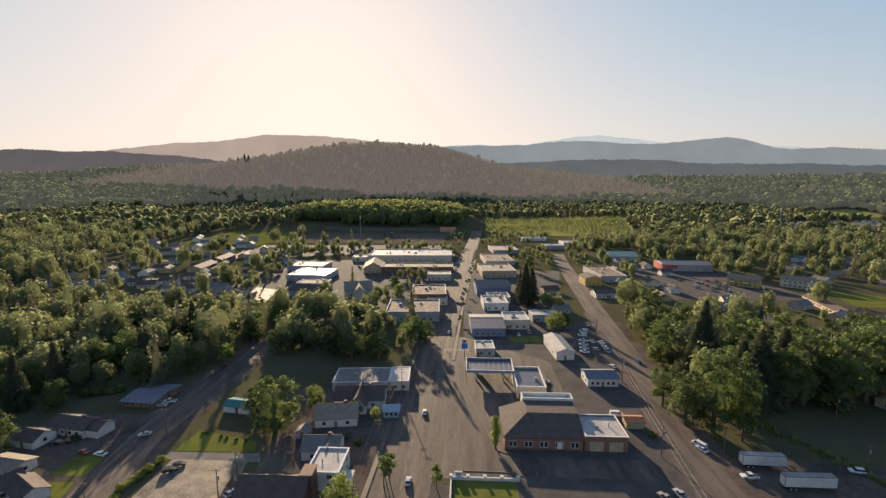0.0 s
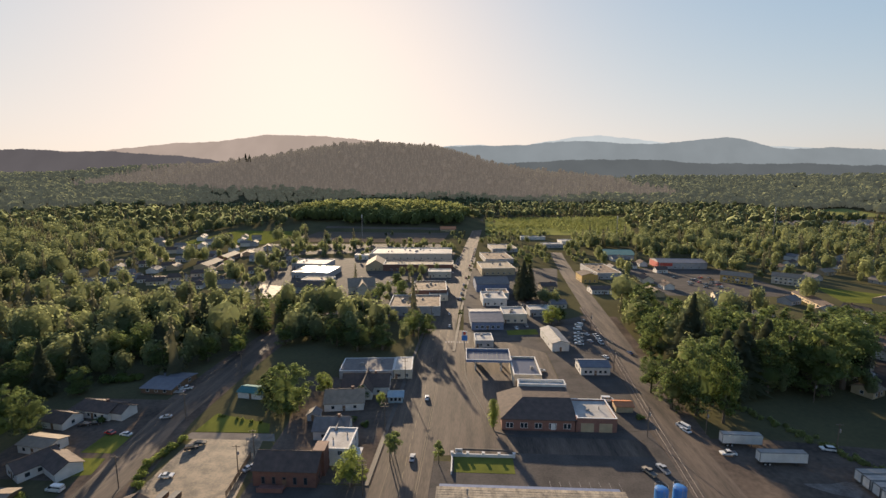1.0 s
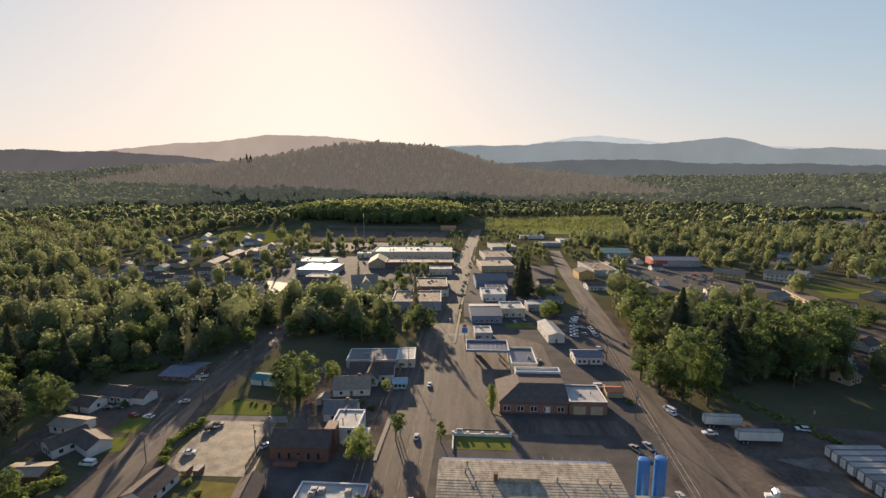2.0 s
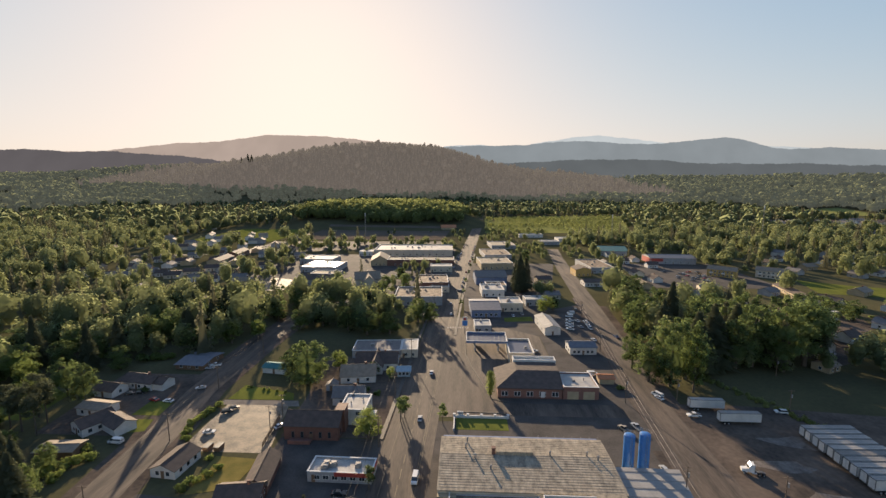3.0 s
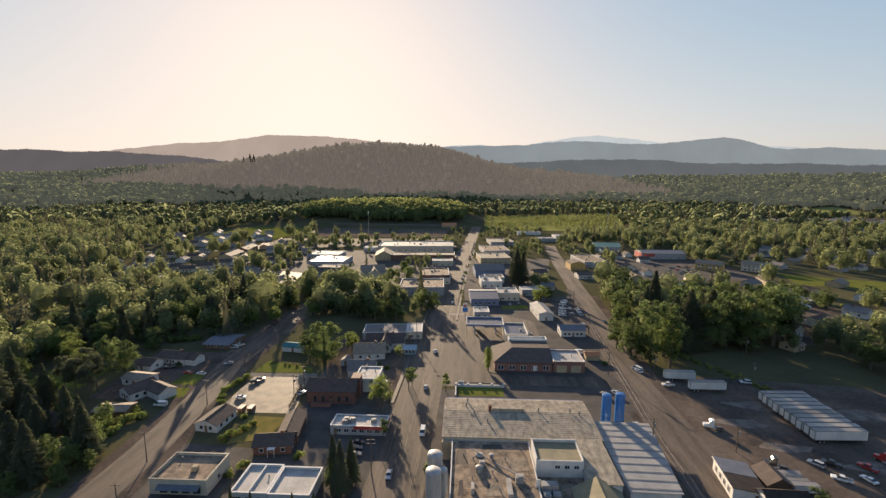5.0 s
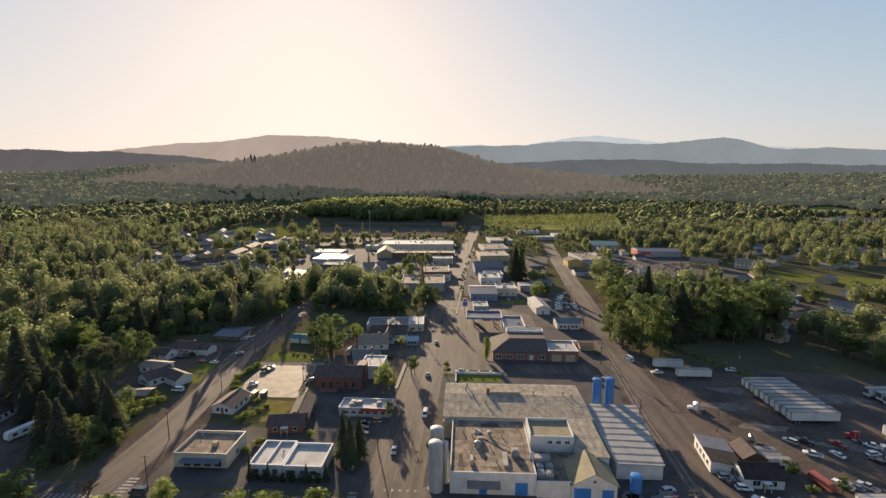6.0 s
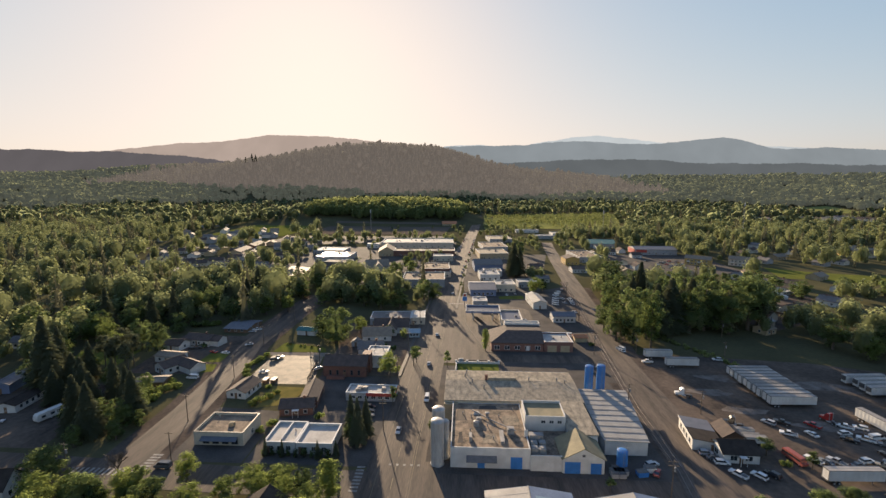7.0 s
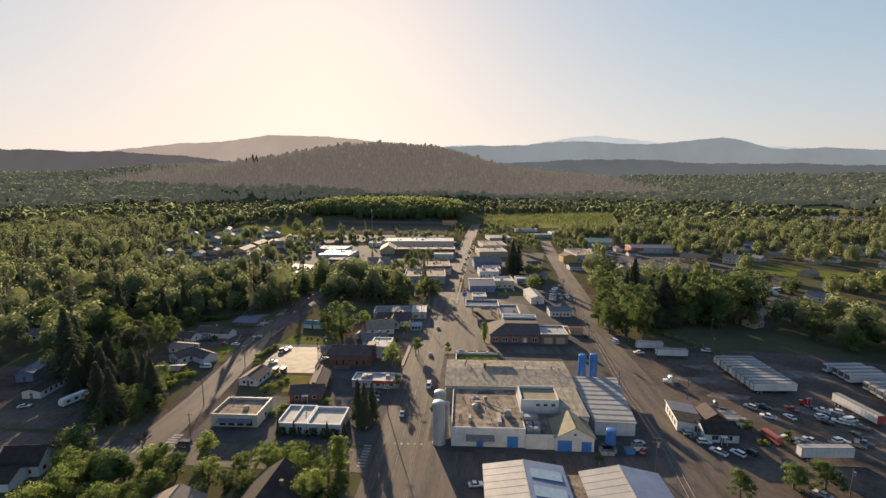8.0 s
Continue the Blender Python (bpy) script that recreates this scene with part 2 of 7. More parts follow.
M["forest"] = leaf_mat("mixed_forest_leaves", (0.195, 0.214, 0.102), (0.116, 0.134, 0.072), 0.56, gaps=0.33)
M["forest_valley"] = leaf_mat("valley_forest_leaves", (0.175, 0.195, 0.10), (0.105, 0.122, 0.07), 0.6, gaps=0.1)
# the next two glow: their haze is emission on top of the leaf colour
M["forest_hill_glow"] = leaf_mat("haze_glow_conifer_needles", (0.06, 0.062, 0.04), (0.04, 0.042, 0.03), 0.3, haze=(0.066, 0.054, 0.046), gaps=0)
M["forest_far_glow"] = leaf_mat("haze_glow_far_leaves", (0.105, 0.115, 0.06), (0.06, 0.07, 0.04), 0.45, haze=(0.026, 0.0265, 0.0225), gaps=0)
M["wood_needle"] = leaf_mat("woodland_needles", (0.115, 0.114, 0.072), (0.076, 0.079, 0.052), 0.42, gaps=0.15)
M["orchard"] = leaf_mat("pale_scrub_leaves", (0.215, 0.232, 0.092), (0.15, 0.17, 0.07), 0.6)


# ---- shapes ----
class Geo:
    """Collects faces for one mesh."""

    def __init__(self):
        self.v, self.f = [], []

    def add(self, verts, faces, m=None):
        k = len(self.v)
        self.v += [tuple(m @ Vector(p)) for p in verts] if m else [tuple(p) for p in verts]
        self.f += [tuple(k + i for i in f) for f in faces]
        return self

    def box(self, x0, x1, y0, y1, z0, z1, m=None):
        p = [(x, y, z) for z in (z0, z1) for y in (y0, y1) for x in (x0, x1)]
        return self.add(p, [(0, 2, 3, 1), (4, 5, 7, 6), (0, 1, 5, 4), (2, 6, 7, 3), (0, 4, 6, 2), (1, 3, 7, 5)], m)

    def prism(self, poly, z0, z1, m=None):
        n = len(poly)
        p = [(x, y, z0) for x, y in poly] + [(x, y, z1) for x, y in poly]
        return self.add(p, [tuple(range(n))[::-1], tuple(range(n, 2 * n))] + [(i, (i + 1) % n, n + (i + 1) % n, n + i) for i in range(n)], m)

    def side(self, poly, y0, y1, m=None):
        """A side view (x, z) drawn out from y0 to y1."""
        n = len(poly)
        p = [(x, y0, z) for x, z in poly] + [(x, y1, z) for x, z in poly]
        return self.add(p, [tuple(range(n)), tuple(range(n, 2 * n))[::-1]] + [(i, n + i, n + (i + 1) % n, (i + 1) % n) for i in range(n)], m)

    def cyl(self, x, y, z0, z1, r0, r1=None, n=12, m=None):
        r1 = r0 if r1 is None else r1
        a = [(math.cos(2 * math.pi * i / n), math.sin(2 * math.pi * i / n)) for i in range(n)]
        p = [(x + r0 * c, y + r0 * s, z0) for c, s in a] + [(x + r1 * c, y + r1 * s, z1) for c, s in a]
        return self.add(p, [tuple(range(n))[::-1], tuple(range(n, 2 * n))] + [(i, (i + 1) % n, n + (i + 1) % n, n + i) for i in range(n)], m)

    def tube(self, p, q, r, r1=None, n=6):
        p, q = Vector(p), Vector(q)
        m = Matrix.Translation(p) @ (q - p).to_track_quat("Z", "Y").to_matrix().to_4x4()
        return self.cyl(0, 0, 0, (q - p).length, r, r1, n, m)

    def slab(self, corners, thick):
        """A slab under four corners."""
        c = [Vector(p) for p in corners]
        nrm = (c[1] - c[0]).cross(c[2] - c[0]).normalized()
        nrm = -nrm if nrm.z < 0 else nrm
        k = len(c)
        p = c + [q - nrm * thick for q in c]
        return self.add(p, [tuple(range(k)), tuple(range(k, 2 * k))[::-1]] + [(i, k + i, k + (i + 1) % k, (i + 1) % k) for i in range(k)])

    def mesh(self, name, material, smooth=False):
        me = bpy.data.meshes.new(name)
        me.from_pydata(self.v, [], self.f)
        bm = bmesh.new()
        bm.from_mesh(me)
        bmesh.ops.recalc_face_normals(bm, faces=bm.faces)
        bm.to_mesh(me)
        bm.free()
        me.materials.append(material)
        if smooth:
            me.polygons.foreach_set("use_smooth", [True] * len(me.polygons))
        return me


def thing(name, label, category, m, group="", kind=""):
    ob = new(name)
    ob.matrix_basis = m
    ob.empty_display_size = 0.5
    return tagged(ob, label, category, group, kind)


def part(name, geo, material, parent, label="", m=None, smooth=False):
    ob = new(name, geo if isinstance(geo, bpy.types.Mesh) else geo.mesh(name, M[material], smooth))
    ob.parent = parent
    if m is not None:
        ob.matrix_basis = m
    return tagged(ob, label)


def solid(name, geo, material, label="", category="", kind="structure", group="", m=None, smooth=False):
    ob = new(name, geo.mesh(name, M[material], smooth))
    if m is not None:
        ob.matrix_basis = m
    return tagged(ob, label, category, group, kind)


def quick_mesh(name, verts, quads, material, normals=None):
    """One mesh from arrays of corners and of faces with four corners; normals round off the shading of leaf masses."""
    me = bpy.data.meshes.new(name)
    me.vertices.add(len(verts))
    me.vertices.foreach_set("co", np.asarray(verts, np.float32).ravel())
    me.loops.add(quads.size)
    me.loops.foreach_set("vertex_index", quads.astype(np.int32).ravel())
    me.polygons.add(len(quads))
    me.polygons.foreach_set("loop_start", np.arange(0, quads.size, quads.shape[1], dtype=np.int32))
    me.materials.append(M[material])
    me.update(calc_edges=True)
    if normals is not None:
        me.polygons.foreach_set("use_smooth", [True] * len(me.polygons))
        nrm = np.asarray(normals, float)
        nrm = nrm / (np.linalg.norm(nrm, axis=1, keepdims=True) + 1e-9)
        me.normals_split_custom_set_from_vertices(nrm.tolist())
    return me


# ---- ground ----
def smooth_step(a, b, v):
    s = np.clip((v - a) / (b - a), 0, 1)
    return s * s * (3 - 2 * s)


def land(x, y):
    """Height of the land: a level town, rising slowly beyond it, and a wooded hill behind."""
    x, y = np.asarray(x, float), np.asarray(y, float)
    far = np.hypot(x, np.maximum(y, 0))
    z = 0.08 * np.maximum(far - 1500, 0) * smooth_step(1500, 1900, far) * (1 - smooth_step(2700, 3800, far))
    ridge = np.interp(x, [-2191, -1753, -1461, -1218, -1055, -857, -643, -432, -248, -72, 124, 254, 419, 583, 818], [0, 60, 66, 84, 104, 166, 188, 202, 188, 160, 96, 62, 42, 20, 0])
    z += ridge * np.exp(-(np.abs(y - 2600) / 620) ** 2.2)
    z += 50 * np.exp(-((x + 985) / 230) ** 2 - ((y - 2060) / 200) ** 2)
    z += 25 * np.exp(-((x + 170) / 195) ** 4 - ((y - 905) / 125) ** 4)
    wob = np.sin(x * 0.011 + 1.3 * np.sin(y * 0.007)) * np.cos(y * 0.009 + np.sin(x * 0.005))
    return z + wob * 5 * smooth_step(600, 1200, far)


def land_at(x, y):
    return float(land(x, y))


def make_ground():
    xs = np.unique(np.concatenate([np.arange(-4800, 4801, 80.0), np.arange(-1800, 1201, 40.0)]))
    ys = np.unique(np.concatenate([np.arange(-1200, 4601, 80.0), np.arange(600, 3001, 40.0)]))
    gx, gy = np.meshgrid(xs, ys)
    v = np.stack([gx, gy, land(gx, gy)], -1).reshape(-1, 3)
    w = len(xs)
    i = (np.arange(len(ys) - 1)[:, None] * w + np.arange(w - 1)[None]).ravel()
    me = quick_mesh("ground", v, np.stack([i, i + 1, i + w + 1, i + w], 1), "ground")
    me.polygons.foreach_set("use_smooth", [True] * len(me.polygons))
    tagged(new("ground", me), "dark rough grass and soil of a broad wooded valley", "ground", kind="structure")


make_ground()


def strip(name, pts, width, material, label, category, z=0.05, thick=0.25):
    """A road or pavement along a line of points."""
    g, n = Geo(), len(pts)
    v = []
    for i, (x, y) in enumerate(pts):
        a, b = Vector(pts[max(i - 1, 0)]), Vector(pts[min(i + 1, n - 1)])
        d = (b - a).normalized()
        s = Vector((d.y, -d.x)) * width / 2
        h = land_at(x, y) + z
        v += [(x - s.x, y - s.y, h), (x + s.x, y + s.y, h), (x + s.x, y + s.y, h - thick), (x - s.x, y - s.y, h - thick)]
    f = []
    for i in range(n - 1):
        a, b = 4 * i, 4 * i + 4
        f += [(a, a + 1, b + 1, b), (a + 1, a + 2, b + 2, b + 1), (a + 2, a + 3, b + 3, b + 2), (a + 3, a, b, b + 3)]
    g.add(v, f + [(0, 3, 2, 1), (b, b + 1, b + 2, b + 3)])
    return solid(name, g, material, label, category)


def patch(name, poly, material, label, category, z=0.03):
    """A level piece of ground: a lot, a lawn, a yard."""
    return solid(name, Geo().prism(poly, z - 0.2, z), material, label, category)


MAIN = [(-20, -400), (-19, 0), (-18.5, 50), (-17, 100), (-14, 200), (-10.5, 280), (-3, 400), (3, 480), (12, 620), (22, 760), (30, 900)]
LEFT = [(-92, -300), (-94, 30), (-95, 69), (-98, 100), (-103, 130), (-103, 180), (-100, 230)]
RAIL = [(68, -300), (68, 60), (69, 130), (74, 180), (78.5, 212), (83.2, 263), (88, 318), (94.5, 392), (102, 466), (109, 522)]
strip("shoulder_1", LEFT, 19, "dirt", "brown dirt shoulders of the side street", "shoulder", 0.025)
strip("shoulder_2", RAIL[:6], 22, "dirt", "brown dirt shoulders of the yard road", "shoulder", 0.022)
strip("road_1", MAIN, 16, "asphalt", "wide worn asphalt main street with tyre-polished lanes", "road", 0.06)
strip("road_2", LEFT, 11.5, "asphalt", "worn asphalt side street between houses", "road", 0.05)
strip("road_3", RAIL, 13, "asphalt", "asphalt road along the rail yard", "road", 0.05)
strip("road_4", [(-190, 40), (-108, 36), (-60, 34), (66, 33)], 11, "asphalt", "cross street in long shade", "road", 0.045)
strip("road_5", [(-20, 121.5), (58, 121.5)], 9, "asphalt", "short cross street beside the brick building", "road", 0.04)


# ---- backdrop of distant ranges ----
# unlit ridge surface: haze and sun glow are painted in as emission colour
def haze_glow_mat(name, c):
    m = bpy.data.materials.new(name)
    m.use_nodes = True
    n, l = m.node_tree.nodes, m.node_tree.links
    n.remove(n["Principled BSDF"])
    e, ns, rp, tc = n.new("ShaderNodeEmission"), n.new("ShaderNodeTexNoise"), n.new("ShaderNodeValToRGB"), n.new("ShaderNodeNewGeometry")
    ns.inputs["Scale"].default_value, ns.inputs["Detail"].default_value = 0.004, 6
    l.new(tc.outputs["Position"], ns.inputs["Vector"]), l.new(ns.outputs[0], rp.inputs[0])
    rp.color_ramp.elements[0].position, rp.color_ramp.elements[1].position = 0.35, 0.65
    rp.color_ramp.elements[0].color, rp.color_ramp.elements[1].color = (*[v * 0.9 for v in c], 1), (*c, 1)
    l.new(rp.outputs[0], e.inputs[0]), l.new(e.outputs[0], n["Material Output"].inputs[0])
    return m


M["range_far"] = haze_glow_mat("hazy_far_range", (0.26, 0.275, 0.28))
M["range_blue"] = haze_glow_mat("hazy_blue_range", (0.122, 0.134, 0.142))
M["range_warm"] = haze_glow_mat("hazy_sunward_range", (0.21, 0.165, 0.14))
M["range_near"] = haze_glow_mat("hazy_dark_ridge", (0.058, 0.052, 0.054))
M["range_low"] = haze_glow_mat("hazy_foothills", (0.060, 0.065, 0.068))


def mountain_range(name, label, material, y, x0, x1, height, rough, seed, depth=260):
    """A long ridge. height(x) gives the crest; its slope falls towards the valley."""
    xs = np.linspace(x0, x1, 900)
    crest = np.array([height(x) for x in xs])
    for k in range(5):
        crest += rough / (k + 1) * np.sin(xs * 0.004 * 2.3 ** k + seed * (k + 1.7))
    crest += rough * 0.35 * np.abs(np.sin(xs * 0.31 + seed)) * np.sin(xs * 0.043 + seed * 2) + rough * 0.25 * np.sin(xs * 0.17)
    rows = []
    for s, drop in ((0, 1.0), (0.25, 0.8), (0.6, 0.45), (1.0, 0.0), (1.3, 0.0)):
        wob = 0 if s == 0 else 14
        rows.append(np.stack([xs, np.full_like(xs, y - depth * s) + wob * np.sin(xs * 0.02 + s * 9), crest * drop - (60 if drop == 0 else 0)], 1))
    v = np.concatenate(rows)
    n = len(xs)
    i = (np.arange(len(rows) - 1)[:, None] * n + np.arange(n - 1)[None]).ravel()
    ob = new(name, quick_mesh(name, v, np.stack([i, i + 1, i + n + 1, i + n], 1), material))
    tagged(ob, label, "mountains", kind="structure")


def crest(*knots):
    xs, zs = knots[0::2], knots[1::2]
    return lambda x: float(np.interp(x, xs, zs))


mountain_range("backdrop_far_range", "far mountain range glowing in a pale blue haze colour", "range_far", 4700, -400, 4600,
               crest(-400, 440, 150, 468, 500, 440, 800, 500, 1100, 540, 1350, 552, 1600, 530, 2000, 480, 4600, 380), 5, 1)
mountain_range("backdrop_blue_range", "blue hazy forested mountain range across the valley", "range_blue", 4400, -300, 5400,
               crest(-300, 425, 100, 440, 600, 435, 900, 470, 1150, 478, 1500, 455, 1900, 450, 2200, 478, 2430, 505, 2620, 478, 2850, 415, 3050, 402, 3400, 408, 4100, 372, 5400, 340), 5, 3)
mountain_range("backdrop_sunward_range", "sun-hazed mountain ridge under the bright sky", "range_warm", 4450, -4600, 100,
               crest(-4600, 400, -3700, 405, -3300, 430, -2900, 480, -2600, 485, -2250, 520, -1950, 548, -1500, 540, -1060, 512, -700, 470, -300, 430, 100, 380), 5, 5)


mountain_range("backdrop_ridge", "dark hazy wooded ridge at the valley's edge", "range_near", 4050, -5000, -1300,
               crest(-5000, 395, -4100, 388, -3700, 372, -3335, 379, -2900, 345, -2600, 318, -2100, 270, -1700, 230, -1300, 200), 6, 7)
mountain_range("backdrop_foothills", "wooded foothills glowing in a dim blue-green haze colour", "range_low", 4100, 100, 5000,
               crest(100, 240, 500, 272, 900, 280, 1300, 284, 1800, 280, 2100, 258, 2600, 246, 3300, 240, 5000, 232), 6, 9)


# ---- buildings ----
SIDES = {"S": lambda w, d: (Matrix.Identity(4), w), "E": lambda w, d: (pose(w, 0, 0, 0, 0, 90), d), "N": lambda w, d: (pose(w, d, 0, 0, 0, 180), w), "W": lambda w, d: (pose(0, d, 0, 0, 0, -90), d)}
PANES = {}


def window(parent, m, ww, hh, frame_mat="white_trim", name="window", glass="glass"):
    """A framed window with its pane, standing on a wall; m: its lower middle, with -y out of the wall."""
    key = (round(ww, 2), round(hh, 2), frame_mat, glass)
    if key not in PANES:
        g, t = Geo(), 0.1
        g.box(-ww / 2 - t, ww / 2 + t, -0.06, 0.05, hh, hh + t).box(-ww / 2 - t, ww / 2 + t, -0.1, 0.05, -t, 0)
        g.box(-ww / 2 - t, -ww / 2, -0.06, 0.05, 0, hh).box(ww / 2, ww / 2 + t, -0.06, 0.05, 0, hh)
        if ww > 1.1:
            g.box(-0.04, 0.04, -0.05, 0.05, 0, hh)
        PANES[key] = (g.mesh("window_frame", M[frame_mat]), Geo().box(-ww / 2, ww / 2, -0.03, 0.05, 0, hh).mesh("pane", M[glass]))
    fr, pn = PANES[key]
    ob = part(name, fr, "", parent, m=m)
    part("pane", pn, "", ob)
    return ob


def windows(parent, w, d, side, n, z, ww, hh, a=0.08, b=0.92, frame_mat="white_trim", name="window", glass="glass"):
    m, length = SIDES[side](w, d)
    for i in range(n):
        u = length * (a + (b - a) * (i + 0.5) / n)
        window(parent, m @ pose(u, 0, z), ww, hh, frame_mat, name, glass)


def door(parent, w, d, side, u, ww=1.0, hh=2.1, material="timber", label=""):
    m, length = SIDES[side](w, d)
    g = Geo().box(u - ww / 2, u + ww / 2, -0.07, 0.05, 0, hh).box(u - ww / 2 - 0.1, u + ww / 2 + 0.1, -0.05, 0.05, hh, hh + 0.12)
    return part("door", Geo().add(g.v, g.f, m), material, parent, label)


def roof_unit(parent, x, y, z, s=1.4, material="steel"):
    g = Geo().box(-s / 2, s / 2, -s / 2, s / 2, 0.1, s * 0.75).cyl(0, 0, s * 0.75, s * 0.83, s * 0.36, n=10).box(-s / 2 - 0.08, s / 2 + 0.08, -s / 2 - 0.08, s / 2 + 0.08, 0, 0.1)
    part("roof_unit", g, material, parent, m=pose(x, y, z))


def vent_pipe(parent, x, y, z, h=1.0, r=0.18):
    part("vent_pipe", Geo().cyl(0, 0, -0.1, h, r, n=8).cyl(0, 0, h, h + 0.18, r * 1.6, r * 0.8, n=8), "steel", parent, m=pose(x, y, z))


def flat_building(name, label, x, y, w, d, h, rot=0, wall="cream", roof="tar", par=0.5, coping="white_trim", front=0, sides=0, units=0, doors=1, group="", seed=0, storeys=1, win=(1.3, 1.3), base=None, frame_mat="white_trim"):
    """A flat-roofed building; (x, y): its south-west corner."""
    rnd = random.Random(seed + int(x * 7 + y * 13))
    ob = thing(name, label, "building", pose(x, y, land_at(x, y) if base is None else base, 0, 0, rot), group)
    t = 0.3
    g = Geo().box(0, w, 0, t, 0, h + par).box(0, w, d - t, d, 0, h + par).box(0, t, t, d - t, 0, h + par).box(w - t, w, t, d - t, 0, h + par)
    part("wall", g, wall, ob)
    part("roof", Geo().box(t, w - t, t, d - t, h - 0.3, h), roof, ob)
    c, e = 0.08, h + par
    g = Geo().box(-c, w + c, -c, t + c, e, e + 0.12).box(-c, w + c, d - t - c, d + c, e, e + 0.12).box(-c, t + c, t + c, d - t - c, e, e + 0.12).box(w - t - c, w + c, t + c, d - t - c, e, e + 0.12)
    part("coping", g, coping, ob)
    for s in range(storeys):
        z = 0.95 + s * h / storeys
        if front:
            windows(ob, w, d, "S", front, z, *win, frame_mat=frame_mat)
        if sides:
            windows(ob, w, d, "W", sides, z, *win, frame_mat=frame_mat)
            windows(ob, w, d, "E", sides, z, *win, frame_mat=frame_mat)
    if doors:
        door(ob, w, d, "S", w * 0.06 + 0.6)
    for i in range(units):
        roof_unit(ob, rnd.uniform(0.2, 0.8) * w, rnd.uniform(0.3, 0.8) * d, h, rnd.uniform(1.0, 1.8))
    return ob


def gable_roof(ob, w, d, h, rh, roof, ridge="x", over=0.45, ribs=0, z0=0.0, name="roof"):
    """Two slopes over a w x d plan. ridge: the way that the ridge runs."""
    th = 0.16
    g = Geo()
    if ridge == "x":
        k = rh / (d / 2)
        e = h - over * k
        A = [(-over, -over, e), (w + over, -over, e), (w + over, d / 2, h + rh), (-over, d / 2, h + rh)]
        B = [(-over, d / 2, h + rh), (w + over, d / 2, h + rh), (w + over, d + over, e), (-over, d + over, e)]
        cap = ((-over, d / 2, h + rh + 0.02), (w + over, d / 2, h + rh + 0.02))
    else:
        k = rh / (w / 2)
        e = h - over * k
        A = [(-over, -over, e), (w / 2, -over, h + rh), (w / 2, d + over, h + rh), (-over, d + over, e)]
        B = [(w / 2, -over, h + rh), (w + over, -over, e), (w + over, d + over, e), (w / 2, d + over, h + rh)]
        cap = ((w / 2, -over, h + rh + 0.02), (w / 2, d + over, h + rh + 0.02))
    lift = Vector((0, 0, th))
    for s in (A, B):
        g.slab([Vector(p) + lift for p in s], th)
    g.tube(Vector(cap[0]) + lift, Vector(cap[1]) + lift, 0.12)
    if ribs:
        for s in (A, B):
            p = [Vector(q) + lift for q in s]
            lo, hi = ((p[0], p[3]) if ridge == "x" else (p[0], p[1]))
            lo2, hi2 = ((p[1], p[2]) if ridge == "x" else (p[3], p[2]))
            n = max(2, int((lo2 - lo).length / ribs))
            for i in range(n + 1):
                part("roof_rib", Geo().tube(lo.lerp(lo2, i / n), hi.lerp(hi2, i / n), 0.035, n=4), roof, ob)
    return part(name, g, roof, ob)


def gable_walls(w, d, h, rh, ridge="x"):
    g = Geo()
    if ridge == "x":
        g.add([(0, y, z) for y, z in ((0, 0), (d, 0), (d, h), (d / 2, h + rh), (0, h))] + [(w, y, z) for y, z in ((0, 0), (d, 0), (d, h), (d / 2, h + rh), (0, h))],
              [(0, 1, 2, 3, 4), (9, 8, 7, 6, 5), (0, 5, 6, 1), (1, 6, 7, 2), (4, 9, 5, 0), (2, 7, 8, 3), (3, 8, 9, 4)])
    else:
        g.side([(0, 0), (w, 0), (w, h), (w / 2, h + rh), (0, h)], 0, d)
    return g


def gable_house(name, label, x, y, w, d, h=2.8, rh=2.0, rot=0, wall="white", roof="shingle", ridge="x", front=3, sides=2, chimney=True, group="", doors=True, ribs=0, wing=None, porch=False, base=None, win=(1.1, 1.2), category="house", frame_mat="white_trim"):
    ob = thing(name, label, category, pose(x, y, land_at(x, y) if base is None else base, 0, 0, rot), group)
    part("wall", gable_walls(w, d, h, rh, ridge), wall, ob)
    gable_roof(ob, w, d, h, rh, roof, ridge, ribs=ribs)
    if front:
        windows(ob, w, d, "S", front, 0.9, *win, frame_mat=frame_mat)
        windows(ob, w, d, "N", front, 0.9, *win, frame_mat=frame_mat)
    if sides:
        windows(ob, w, d, "W", sides, 0.9, *win, frame_mat=frame_mat)
        windows(ob, w, d, "E", sides, 0.9, *win, frame_mat=frame_mat)
    if doors:
        door(ob, w, d, "S", w * 0.5, material="timber")
    if chimney:
        part("chimney", Geo().box(-0.4, 0.4, -0.3, 0.3, -rh * 0.7, 0.9).box(-0.48, 0.48, -0.38, 0.38, 0.9, 1.05), "dark_brick", ob, m=pose(w * 0.7, d * 0.5, h + rh * (1 if ridge == "x" else 0.7)))
    if wing:
        wx, wy, ww, wd, whh, wrh, wr = wing
        gg = gable_walls(ww, wd, whh, wrh, wr)
        part("wing_wall", Geo().add(gg.v, gg.f, pose(wx, wy, 0)), wall, ob)
        r = gable_roof(ob, ww, wd, whh, wrh, roof, wr, name="wing_roof")
        r.matrix_basis = pose(wx, wy, 0)
    if porch:
        part("porch_roof", Geo().box(w * 0.4, w * 0.6, -1.6, -0.05, 2.45, 2.6).box(w * 0.41, w * 0.41 + 0.12, -1.55, -1.43, 0, 2.45).box(w * 0.59 - 0.12, w * 0.59, -1.55, -1.43, 0, 2.45), "white_trim", ob)
    return ob


# ---- vehicles ----
WHEELS = {}


